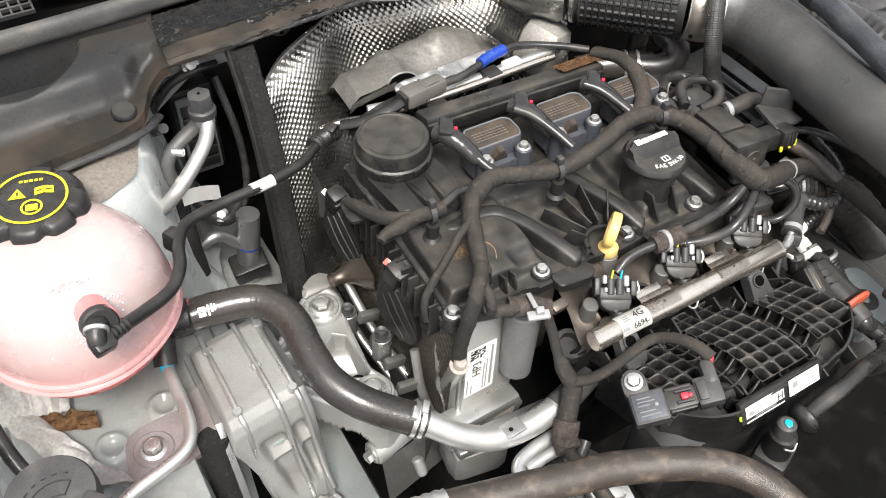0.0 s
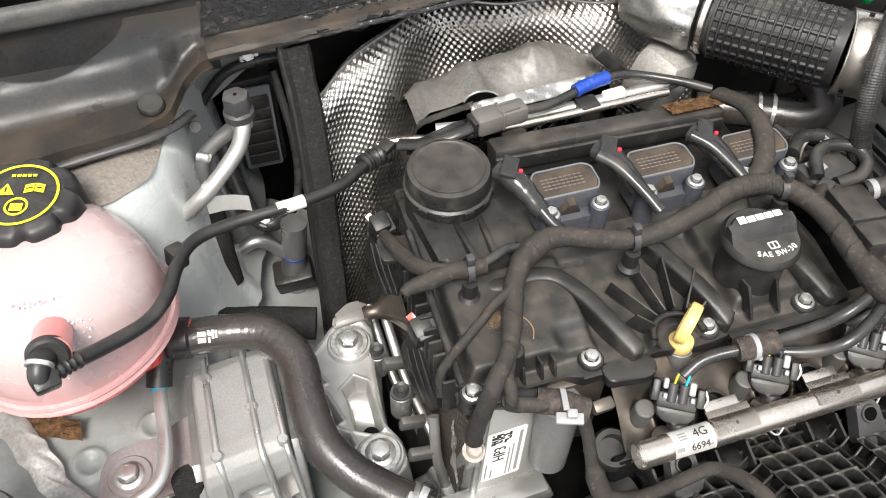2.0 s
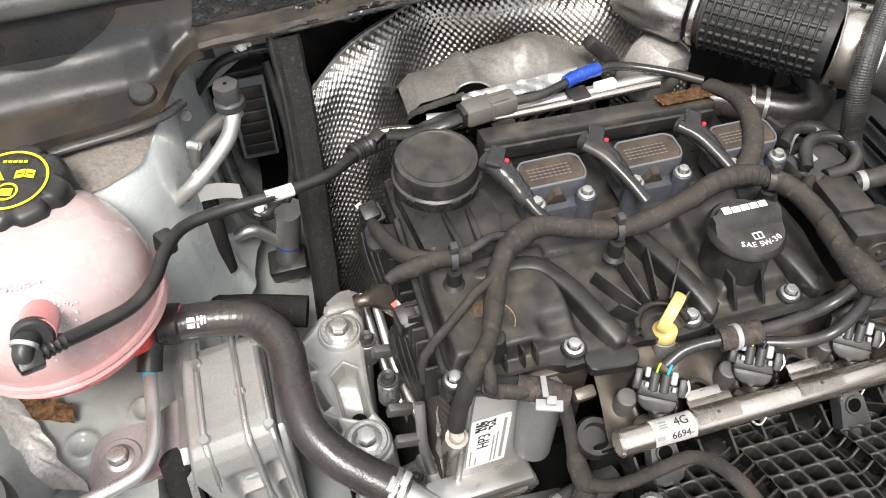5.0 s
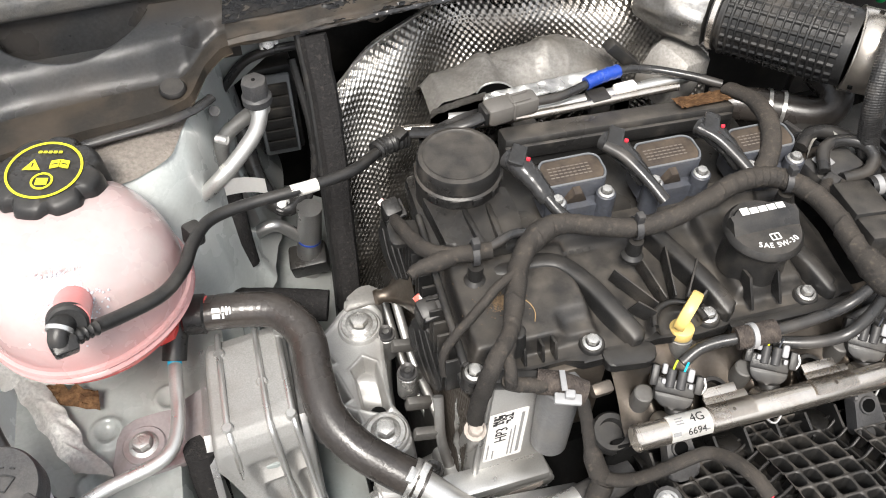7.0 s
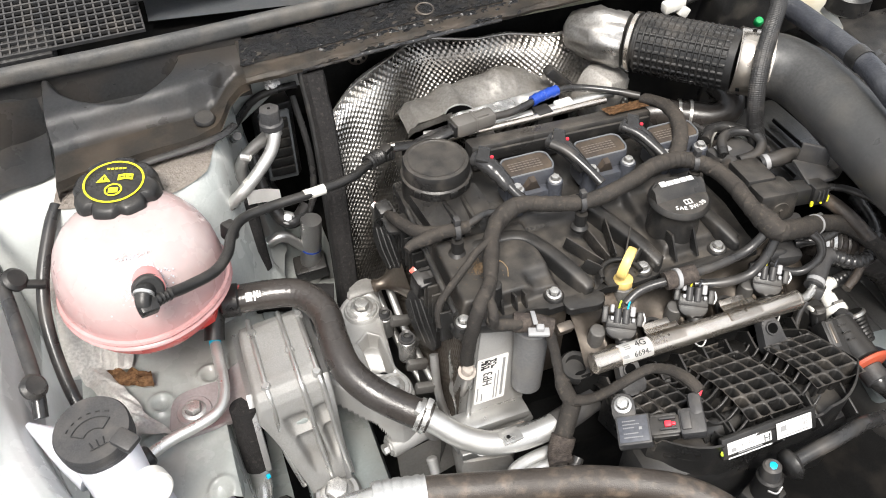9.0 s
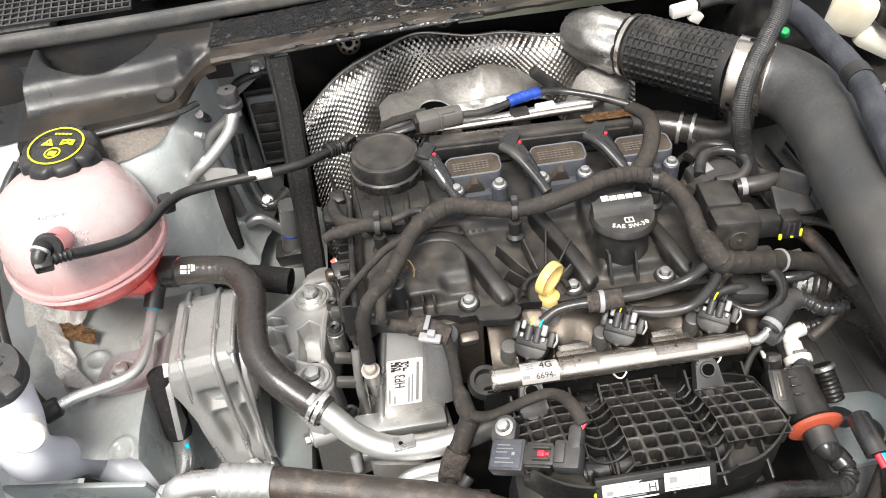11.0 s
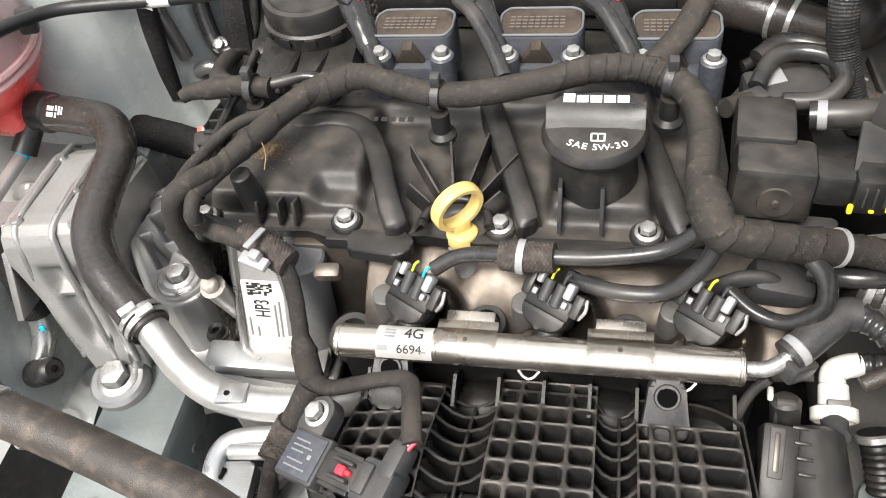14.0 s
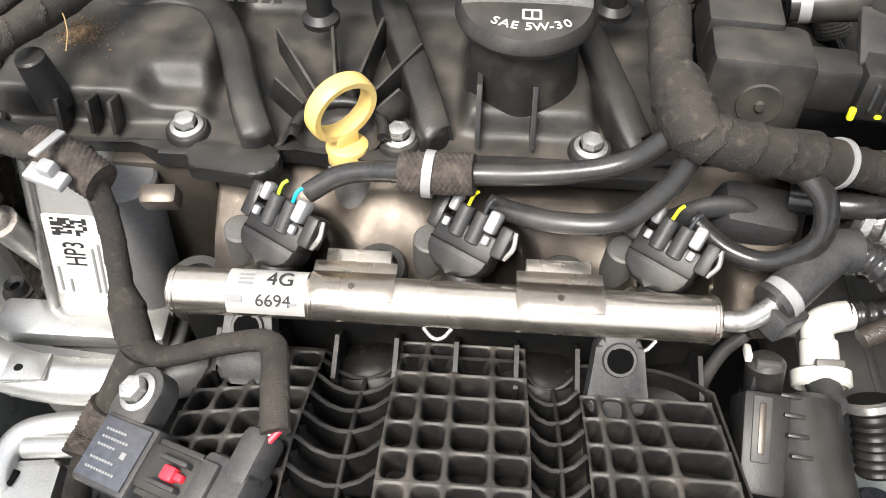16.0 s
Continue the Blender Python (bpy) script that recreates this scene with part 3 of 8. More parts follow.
def build_cowl():
    cowl = thing("cowl_panel", "weathered black plastic cowl panel below the windscreen", "cowl panel", (-0.2, 0.4, 0.98), kind="structure")
    # front ledge: a dusty strip, a slope up to a ridge, and a scooped well behind
    fx = [-0.60, -0.42, -0.397, -0.341, -0.287, -0.263, -0.25, -0.238, -0.227]
    fy = [0.262, 0.272, 0.280, 0.291, 0.299, 0.311, 0.336, 0.345, 0.350]
    def ledge(u, v):
        x = -0.425 + 0.199 * u
        y0 = float(np.interp(x, fx, fy))
        y = y0 + (0.404 - y0) * v
        low = 0.972 + 0.016 * min(1, max(0, (x + 0.27) / 0.035))
        z = low + (0.999 + 0.006 * (v - 0.5) - low) / (1 + math.exp(-(v - 0.47) * 26))
        d = math.hypot((x + 0.350) / 0.058, (y - 0.415) / 0.058)
        z -= 0.036 / (1 + math.exp((d - 1) * 22))
        z += 0.0022 * math.exp(-((d - 1.10) / 0.06) ** 2)
        if v < 0.03:
            z -= 0.008
        z -= 0.05 * max(0, 0.03 - u) / 0.03
        return (x, y, z + 0.0008 * noise.noise((x * 25, y * 25, 0)))
    part("ledge", sheet(lambda u, v: ledge(u, 0.34 + 0.66 * v), 110, 70, 0.003), "cowl", cowl)
    part("ledge_strip", sheet(lambda u, v: ledge(u, 0.34 * v), 110, 24, 0.003), "cowl_dust", cowl, "dust-brown front strip with a push pin")
    def well(u, v):
        x = -0.62 + 0.40 * u
        return (x, 0.402 + 0.010 * v, 0.94 + 0.066 * v + 0.004 * u * v)
    part("back_wall", sheet(well, 60, 10, 0.003), "cowl", cowl)
    part("end_shelf", sheet(lambda u, v: (-0.545 + 0.122 * u, 0.268 + 0.040 * u + 0.11 * v, 0.950 + 0.012 * u + 0.026 * v + 0.004 * math.sin(u * 12)), 30, 14, 0.012), "cowl", cowl)
    part("end_panel", sheet(lambda u, v: (-0.52 + 0.10 * u, 0.330 + 0.03 * u + 0.006 * math.sin(u * 9) * (1 - v), 0.90 + 0.02 * u + (0.132 - 0.040 * u) * v), 30, 12, 0.004), "cowl", cowl)
    # long front beam covered in black tape, on to the far side
    def shift(x):
        return float(np.interp(x, [-0.227, -0.165, -0.065, 0.0, 0.375], [0, 0.006, 0.020, 0.024, 0.05]))
    def beam(u, v):
        x = -0.228 + 0.60 * u
        prof = [(0.356, 0.983), (0.345, 0.989), (0.344, 0.993), (0.348, 0.997), (0.360, 1.000), (0.366, 1.003), (0.398, 1.0095)]
        k = v * (len(prof) - 1)
        i = min(int(k), len(prof) - 2)
        y, z = V(prof[i]).lerp(V(prof[i + 1]), k - i)
        y += shift(x) + 0.001 * math.sin(u * 60) * (v < 0.5)
        return (x, y + 0.0012 * noise.noise((x * 60, v * 8, 1)), z + 0.0010 * noise.noise((x * 40, v * 9, 4)))
    part("beam", sheet(beam, 140, 42, 0.004), "cowl_dust", cowl, "tape-covered black front beam")
    part("tape_patch", sheet(lambda u, v: (-0.230 + 0.30 * u + 0.006 * v, 0.361 + 0.036 * v + shift(-0.230 + 0.30 * u), 1.0022 + 0.0085 * v + 0.0016 * noise.noise((u * 40, v * 10, 8))), 110, 18, 0.001), "bitumen", cowl, "glossy crinkled black bitumen tape")
    part("edge_film", tube([(-0.170, 0.345 + shift(-0.170), 0.9905), (-0.10, 0.3435 + shift(-0.10), 0.9905), (-0.03, 0.3435 + shift(-0.03), 0.9905), (0.06, 0.3435 + shift(0.06), 0.991)], 0.0022, 8, 12, rfun=lambda s, a: 1 + 0.5 * noise.noise((s * 120, a, 2))), "bitumen", cowl)
    part("seal", tube([(-0.60, 0.400, 1.010), (-0.45, 0.409, 1.0115), (-0.37, 0.4105, 1.0125), (-0.28, 0.4135, 1.014), (-0.19, 0.418, 1.016), (-0.10, 0.424, 1.0175), (0.1, 0.440, 1.021), (0.4, 0.468, 1.026)], 0.0095, 18, 8, rfun=lambda s, a: 1 + 0.12 * math.cos(3 * a)), "seal", cowl, "grey rubber bonnet seal")
    part("push_pin", lathe([(0, 0.004), (0.009, 0.004), (0.0105, 0.002), (0.0105, 0)], (-0.277, 0.324, 0.9745), (0.05, -0.15, 1)), "plastic", cowl)
    # underside, so that the ledge reads as a deep part
    part("skirt", sheet(lambda u, v: (-0.225 + 0.60 * u, 0.368 + 0.045 * u + 0.03 * v, 0.979 - 0.004 * v + 0.003), 30, 4, 0.003), "plastic", cowl)
    part("rear_tray", sheet(lambda u, v: (-0.62 + 1.3 * u, 0.42 + 0.19 * v, 0.996 + 0.02 * u - 0.012 * math.sin(3.14 * v) + 0.03 * v), 40, 8, 0.003), "dark", cowl)
    for px, py, pz in ((-0.0890, 0.4470, 0.9370), (0.0240, 0.4470, 0.9560)):
        nut = part("push_nut", lathe([(0.0045, 0.002), (0.0070, 0.0028), (0.0125, 0.001), (0.0140, 0), (0.0125, -0.001), (0.0045, -0.001), (0.0045, 0.002)], (px, py, pz), (0.0, -0.9, 0.3), 32), "alu_brown", cowl, "round stamped metal push nut")
        for k in range(8):
            a = math.pi * k / 4
            q = Matrix.Translation((px, py, pz)) @ frame_of((0, -0.9, 0.3)) @ V((0.0095 * math.cos(a), 0.0095 * math.sin(a), 0.0015))
            part("slot", cyl(q, q + V((0, -0.9, 0.3)) * 0.0012, 0.0021, 0.0021, 10), "void", nut)
    # crinkled foil-backed tape along the edge
    def foil_edge(u, v):
        x = -0.150 + 0.235 * u
        ruck = noise.noise((x * 130, v * 5, 3)) + 0.6 * noise.noise((x * 300 + v * 4, v * 9, 7))
        return (x + 0.002 * v, 0.3440 + 0.0165 * v + shift(x) + 0.0012 * noise.noise((x * 90, 1, 1)), 0.9935 + 0.0075 * v + 0.0016 * ruck)
    part("torn_film", sheet(foil_edge, 260, 16, 0.0006), "bitumen", cowl, "crinkled glossy tape along the beam's edge")
    part("ring_mark", lathe([(0.0085, 0), (0.0095, 0.0008), (0.0105, 0)], (-0.020, 0.3985, 1.0062), (0, -0.2, 1), 32), "cowl_dust", cowl)
    part("cover_plate", sheet(lambda u, v: (-0.306 + 0.60 * u, 0.458 - 0.030 * min(1, u / 0.35) + 0.15 * v, 1.016 + 0.004 * u + 0.045 * v), 20, 6, 0.004), "slate", cowl, "smooth grey plate beside the grille")
    return cowl


build_cowl()


def build_grille():
    g = thing("cowl_grille", "dark plastic mesh grille of the air intake", "grille", (-0.42, 0.5, 1.03), kind="structure")
    base = plane_m((-0.60, 0.420, 1.020), (1, 0.02, 0.015), (0, 1, 0.25))
    for axis, count, step, length in ((0, 35, 0.0085, 0.24), (1, 28, 0.0085, 0.29)):
        for i in range(count):
            c = (i * step, length / 2, 0) if axis == 0 else (length / 2, i * step, 0.0006)
            s = (0.0017, length, 0.004) if axis == 0 else (length, 0.0017, 0.004)
            bm = rbox(c, s, 0)
            bmesh.ops.transform(bm, matrix=base, verts=bm.verts[:])
            part("slat", bm, "plastic_grey", g)
    bm = rbox((0.14, 0.1, -0.05), (0.32, 0.24, 0.004), 0)
    bmesh.ops.transform(bm, matrix=base, verts=bm.verts[:])
    part("backing", bm, "dark", g)
    bm = rbox((0.14, 0.03, -0.02), (0.12, 0.05, 0.02), 0.01)
    bmesh.ops.transform(bm, matrix=base, verts=bm.verts[:])
    part("hump", bm, "plastic_grey", g)
    return g


build_grille()
solo("windscreen_edge", rbox((0.08, 0.51, 1.062), (0.80, 0.12, 0.006), 0.002, (14, 0, 1)), "plastic_grey", "smooth grey strip at the foot of the windscreen", "windscreen", kind="structure")


# ---------------- back of the bay ----------------
def build_heat_shield():
    hs = thing("heat_shield", "dimpled silver aluminium heat shield on the bulkhead", "heat shield", (0.02, 0.44, 0.6))
    def surf(u, v):
        x = -0.152 + 0.385 * u
        ztop = 0.889 + 0.042 * math.sin(min(1, u * 3.7) * 1.57) + 0.006 * u
        z = 0.60 + (ztop - 0.60) * v
        u0 = max(0.0, u)
        y = 0.378 + 0.060 * math.sin(min(1, u0 / 0.42) * 1.57) - 0.115 * max(0, u - 0.48) - 0.34 * (ztop - z)
        y += (0.010 * math.sin(u * 11 + v * 4.0) * (1 - 0.5 * v) + 0.006 * math.sin(u * 23 - v * 7)) * min(1, u0 * 8)
        roll = max(0, v - 0.93) / 0.07
        y += 0.012 * roll ** 2
        return V((x, y, z))
    def dimple(u, v):
        p = surf(u, v)
        e = 0.004
        n = (surf(min(1, u + e), v) - surf(u - e, v)).cross(surf(u, min(1, v + e)) - surf(u, v - e)).normalized()
        a, b = (u * 0.40 + 0.05 * v) / 0.0037 * math.pi, (v * 0.36 - 0.03 * u) / 0.0037 * math.pi
        return p + n * 0.00052 * math.sin(a) * math.sin(b)
    part("shield", sheet(lambda u, v: dimple(u, 0.18 + 0.82 * v), 700, 520), "foil", hs)
    part("rolled_edge", tube([surf(u, 0.995) + V((0, -0.001, 0.001)) for u in np.linspace(0.0, 0.98, 30)], 0.0016, 8, 2), "foil_plain", hs)
    return hs


build_heat_shield()
ss = thing("seal_strip", "black foam seal strip beside the heat shield", "seal strip", (-0.165, 0.26, 0.62))
strip_line = [(-0.160, 0.352, 0.985), (-0.158, 0.330, 0.930), (-0.160, 0.305, 0.87), (-0.164, 0.275, 0.76), (-0.167, 0.262, 0.70), (-0.168, 0.258, 0.62)]
part("strip", tube(strip_line, 0.0115, 8, 8, flat=0.8, rfun=lambda s, a: 1 + 0.1 * noise.noise((s * 50, a, 0))), "foam", ss)
part("carrier", tube([V(p) + V((-0.010, 0.006, 0)) for p in strip_line], 0.0055, 8, 6, flat=0.7), "plastic", ss, "black plastic carrier edge")

def foil_lump(u, v):
    x = -0.064 + 0.204 * u
    front = float(np.interp(x, [-0.065, -0.052, -0.023, 0.057, 0.096, 0.123, 0.14], [0.890, 0.903, 0.906, 0.905, 0.905, 0.898, 0.866])) + 0.012 * math.exp(-((x + 0.004) / 0.014) ** 2)
    crest = max(front + 0.003, float(np.interp(x, [-0.056, -0.035, -0.013, 0.014, 0.041, 0.054, 0.073, 0.097, 0.123, 0.142], [0.880, 0.897, 0.914, 0.919, 0.923, 0.929, 0.929, 0.918, 0.897, 0.870])))
    fold = 0.0035 * noise.noise((u * 4 + v, v * 2, 2)) + 0.005 * (0.25 - abs(noise.noise((u * 6 - v * 2.2, v * 1.4, 5)))) + 0.0022 * (0.25 - abs(noise.noise((u * 17 + v * 4, v * 3, 9))))
    if v < 0.15:
        return (x, 0.336, front - 0.035 * (1 - v / 0.15))
    if v < 0.65:
        w = (v - 0.15) / 0.5
        return (x, 0.336 + 0.034 * w, front + (crest - front) * math.sin(w * math.pi / 2) ** 0.9 + fold * w)
    w = (v - 0.65) / 0.35
    return (x, 0.370 + 0.030 * w, crest - 0.03 * w * w + fold)
ts = thing("turbo_shield", "crumpled dull grey foil cover over the turbocharger", "heat cover", (0.06, 0.38, 0.86))
part("cover", sheet(foil_lump, 120, 60, 0.0015), "foil_dull", ts)
arch = [(-0.021, 0.909), (-0.016, 0.9155), (-0.006, 0.9178), (0.005, 0.915), (0.015, 0.907)]
# flat black plate stands for the shade in the fold's opening
part("fold_shade", prism(arch + [(0.0, 0.9055)], 0, 0.0012, m=plane_m((0, 0.3345, 0), (1, 0, 0), (0, 0, 1))), "void", ts, "dark plate painted as the shade under the fold")
part("hole_rim", tube([(x, 0.3335, z + 0.0006) for x, z in arch], 0.0009, 8, 6), "alu_bright", ts, "bright folded rim")
def foil_band(u, v):
    return (-0.016 + 0.112 * u, 0.333 - 0.012 * v, 0.9075 + 0.010 * math.sin(u * 0.8) - 0.0065 * v + 0.0010 * noise.noise((u * 12, v * 2, 4)))
part("folded_edge", sheet(foil_band, 60, 8, 0.0012), "alu_bright", ts, "bright bent foil edge")
def foil_lip(u, v):
    return (-0.066 + 0.052 * u, 0.332 - 0.004 * v, 0.888 + 0.014 * math.sqrt(u) + 0.012 * v + 0.0012 * noise.noise((u * 9, v * 3, 9)))
part("front_lip", sheet(foil_lip, 40, 8, 0.0012), "foil_dull", ts, "dull bent foil lip")


def build_turbo():
    t = thing("turbo_outlet", "bright cast aluminium turbocharger outlet with crumpled foil", "turbocharger", (0.2, 0.36, 0.85))
    def lump(a, r, h):
        return 0.97 + 0.06 * noise.noise((math.cos(a) * 9, math.sin(a) * 9, h * 160)) + 0.14 * noise.noise((math.cos(a) * 2, math.sin(a) * 2, h * 45)) + 0.13 * (0.3 - abs(noise.noise((math.cos(a) * 3.5, math.sin(a) * 3.5, h * 70))))
    part("outlet", lathe([(0, -0.06), (0.012, -0.058), (0.020, -0.054), (0.024, -0.046), (0.028, -0.038), (0.030, -0.03), (0.0315, -0.022), (0.032, -0.014), (0.0325, -0.006), (0.033, 0.002), (0.032, 0.010), (0.03, 0.016), (0, 0.016)], (0.199, 0.357, 0.948), (0.70, -0.71, 0.05), 64, wobble=lump), "foil_plain", t)
    part("housing", rbox((0.185, 0.345, 0.885), (0.06, 0.05, 0.06), 0.015, (10, 20, 30)), "foil_dull", t)
    part("flange", rbox((0.124, 0.342, 0.918), (0.012, 0.014, 0.046), 0.003, (0, -46, 0)), "plastic_dusty", t, "dark stained flange")
    return t


build_turbo()


def build_boot():
    b = thing("intake_boot", "ribbed black rubber intake boot with a waffle surface", "intake hose", (0.26, 0.29, 0.92))
    p0, p1 = V((0.214, 0.341, 0.950)), V((0.2945, 0.249, 0.959))
    ax = p1 - p0
    L = ax.length
    bm = bmesh.new()
    n, segs = 150, 132
    m = Matrix.Translation(p0) @ frame_of(ax)
    rings = []
    for i in range(n + 1):
        s = i / n
        ring = []
        for k in range(segs):
            a = 2 * math.pi * k / segs
            r = 0.0345
            if s < 0.10:
                r = 0.031 + 0.0025 * (abs(s - 0.04) < 0.02)
            elif s > 0.93:
                r = 0.0335
            else:
                ridge = 1 if (s - 0.1) / 0.83 * 14 % 1 < 0.24 else 0
                rib = 1 if (k % 6) < 2 else 0
                r = 0.0332 + 0.0013 * max(ridge, rib) + 0.0006 * ridge
            ring.append(bm.verts.new(m @ V((r * math.cos(a), r * math.sin(a), s * L))))
        rings.append(ring)
    for a, c in zip(rings, rings[1:]):
        for k in range(segs):
            j = (k + 1) % segs
            bm.faces.new((a[k], a[j], c[j], c[k]))
    bm.faces.new(rings[0][::-1]), bm.faces.new(rings[-1])
    part("hose", bm, "plastic", b, angle=25)
    d = ax.normalized()
    part("clamp_band", lathe([(0.0325, 0), (0.0338, 0), (0.0338, 0.0045), (0.0325, 0.0045)], p0 + d * 0.002, ax, 48), "steel", b)
    part("clamp_ring", lathe([(0.0335, 0), (0.0368, 0), (0.0374, 0.001), (0.0368, 0.002), (0.0362, 0.010), (0.0362, 0.031), (0.0374, 0.033), (0.0374, 0.036), (0.0335, 0.036)], p1 - d * 0.004, V((0.033, -0.024, 0.0)), 56), "steel", b, "wide stainless steel clamp ring")
    for k in (3, 8, 9, 13):
        a = 2 * math.pi * k / 14
        q = p1 + d * 0.010 + frame_of(ax).to_3x3() @ V((math.cos(a) * 0.0363, math.sin(a) * 0.0363, 0))
        bm = rbox((0, 0, 0), (0.001, 0.005, 0.004), 0)
        bmesh.ops.transform(bm, matrix=Matrix.Translation(q) @ frame_of(ax) @ pose(0, 0, 0, 0, 0, math.degrees(a)), verts=bm.verts[:])
        part("slot", bm, "dark", b)
    return b


build_boot()
pipe = thing("air_pipe", "smooth matte black plastic charge air pipe", "air pipe", (0.32, 0.08, 0.9))
part("pipe", tube([(0.312, 0.240, 0.958), (0.330, 0.226, 0.958), (0.343, 0.201, 0.956), (0.3445, 0.165, 0.955), (0.340, 0.125, 0.955), (0.334, 0.085, 0.955), (0.327, 0.03, 0.956), (0.321, -0.03, 0.956), (0.318, -0.11, 0.945), (0.322, -0.20, 0.90), (0.335, -0.29, 0.80)], 0.0345, 48, 10), "pipe", pipe)
part("seam", tube([(0.345, 0.226, 0.988), (0.364, 0.200, 0.982), (0.368, 0.165, 0.979), (0.363, 0.125, 0.979), (0.357, 0.085, 0.979), (0.349, 0.03, 0.977)], 0.002, 8, 8), "pipe", pipe)
part("bracket", prism([(0.274, 0.082), (0.310, 0.082), (0.314, 0.117), (0.284, 0.120)], 0.916, 0.920, 0.001), "plastic_grey", pipe)
part("bracket_rib", rbox((0.300, 0.110, 0.930), (0.03, 0.004, 0.022), 0.001, (0, 0, -40)), "plastic_grey", pipe)

def braid(s, a):
    return 1 + 0.055 * math.sin(a * 9 + s * 1500) * math.sin(a * 9 - s * 1500) + 0.04 * math.cos(a * 3)
solo("braided_hose", tube([(0.312, 0.312, 1.022), (0.331, 0.298, 1.030), (0.337, 0.275, 1.030), (0.328, 0.252, 1.022), (0.311, 0.233, 1.007), (0.292, 0.213, 0.992), (0.280, 0.197, 0.972), (0.277, 0.186, 0.945), (0.283, 0.182, 0.917), (0.292, 0.178, 0.892), (0.303, 0.172, 0.866)], 0.0088, 56, 52, rfun=braid, flat=0.8), "braid", "dark braided fabric hose across the clamp ring", "hose")
ch = thing("coolant_hose", "blue-black woven sleeve over a coolant hose", "hose", (0.38, 0.15, 0.97))
part("hose", tube([(0.349, 0.275, 1.008), (0.3565, 0.250, 1.006), (0.359, 0.210, 1.005), (0.3595, 0.172, 1.005), (0.3555, 0.131, 1.005), (0.345, 0.090, 1.004), (0.337, 0.050, 1.001), (0.336, 0.020, 0.992), (0.345, -0.01, 0.97), (0.36, -0.04, 0.93)], 0.0115, 24, 10, rfun=lambda s, a: 1 + 0.03 * noise.noise((s * 90, a * 2, 0))), "blue_hose", ch)
part("clip", tube([(0.3588, 0.160, 1.005), (0.3575, 0.145, 1.005)], 0.0128, 20, 2), "plastic", ch)

# ---------------- coolant tank and its hoses ----------------
def build_tank():
    t = thing("coolant_tank", "milky pink plastic coolant expansion tank, half full", "coolant tank", (-0.368, 0.222, 0.80))
    c = V((-0.366, 0.205, 0.004))
    prof = [(0, 0.845), (0.04, 0.848), (0.060, 0.859), (0.070, 0.873), (0.0735, 0.887), (0.0742, 0.897), (0.0735, 0.912), (0.0705, 0.930), (0.065, 0.945), (0.057, 0.957), (0.047, 0.9655), (0.034, 0.970), (0.018, 0.9725), (0, 0.973)]
    def bulge(a, r, h):
        return 1 + 0.012 * math.cos(4 * a + 0.6)
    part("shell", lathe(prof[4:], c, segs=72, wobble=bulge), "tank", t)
    part("lower_shell", lathe(prof[:5], c, segs=72, wobble=bulge), "coolant", t, "lower shell dyed bright red by the coolant")
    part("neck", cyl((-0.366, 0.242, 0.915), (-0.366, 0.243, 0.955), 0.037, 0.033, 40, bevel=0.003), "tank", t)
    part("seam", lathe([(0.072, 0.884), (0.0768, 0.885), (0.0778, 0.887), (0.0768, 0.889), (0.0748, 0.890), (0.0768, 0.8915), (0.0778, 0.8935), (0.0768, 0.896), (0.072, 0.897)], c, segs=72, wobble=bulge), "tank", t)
    for k, (px, py, pz, turn) in enumerate(((-0.318, 0.196, 0.948, -38), (-0.310, 0.209, 0.940, -20), (-0.330, 0.214, 0.957, -50))):
        part("mould_line", rbox((px, py, pz), (0.0024, 0.030 - 0.006 * k, 0.0024), 0.001, (-20, 34, turn)), "tank", t)
    part("sump", rbox((-0.334, 0.207, 0.850), (0.050, 0.046, 0.050), 0.014, (0, -8, -12)), "coolant", t, "bright red coolant sump")
    part("mould_rib", rbox((-0.324, 0.188, 0.943), (0.004, 0.036, 0.006), 0.002, (-24, 30, -30)), "tank", t)
    part("nozzle", cyl((-0.360, 0.170, 0.940), (-0.352, 0.117, 0.971), 0.0125, 0.0115, 24, bevel=0.001), "tank_pink", t, "pink moulded hose nozzle")
    part("outlet", cyl((-0.305, 0.200, 0.850), (-0.285, 0.196, 0.849), 0.0135, 0.0135, 24, bevel=0.001), "coolant", t, "bright red outlet")
    # drops inside
    rnd = random.Random(2)
    bm = bmesh.new()
    for i in range(1100):
        a, z = radians(rnd.gauss(274, 9)), rnd.gauss(0.952, 0.009)
        r = np.interp(z, [0.912, 0.930, 0.945, 0.957, 0.965], [0.0735, 0.0705, 0.065, 0.057, 0.047]) + 0.0002
        s = rnd.uniform(0.0003, 0.0011)
        vs = bmesh.ops.create_icosphere(bm, subdivisions=1, radius=s)["verts"]
        place(bm, vs, Matrix.Translation(c + V((r * math.cos(a), r * math.sin(a), z))))
    part("condensation", bm, "neck", t, "fine drops on the inside of the shell")
    # cap with eight grips
    cc = V((-0.366, 0.243, 0.955))
    tilt = V((0.0, -0.06, 1))
    def grips(a, r, h):
        return 1 if r < 0.030 else 1 - 0.12 * max(0, math.cos(8 * a)) ** 2.5
    cap = part("cap", lathe([(0.034, -0.006), (0.0375, -0.004), (0.0385, 0.004), (0.0375, 0.024), (0.0355, 0.0295), (0.032, 0.032), (0.0, 0.033)], cc, tilt, 96, wobble=grips), "plastic", t, "black cap with grips and a yellow warning print")
    m = Matrix.Translation(cc + tilt.normalized() * 0.0333) @ frame_of(tilt) @ pose(0, 0, 0, 0, 0, -14)
    bm = lathe([(0.0245, 0), (0.0262, 0), (0.0262, 0.0003), (0.0245, 0.0003), (0.0245, 0)], (0, 0, 0), segs=64)
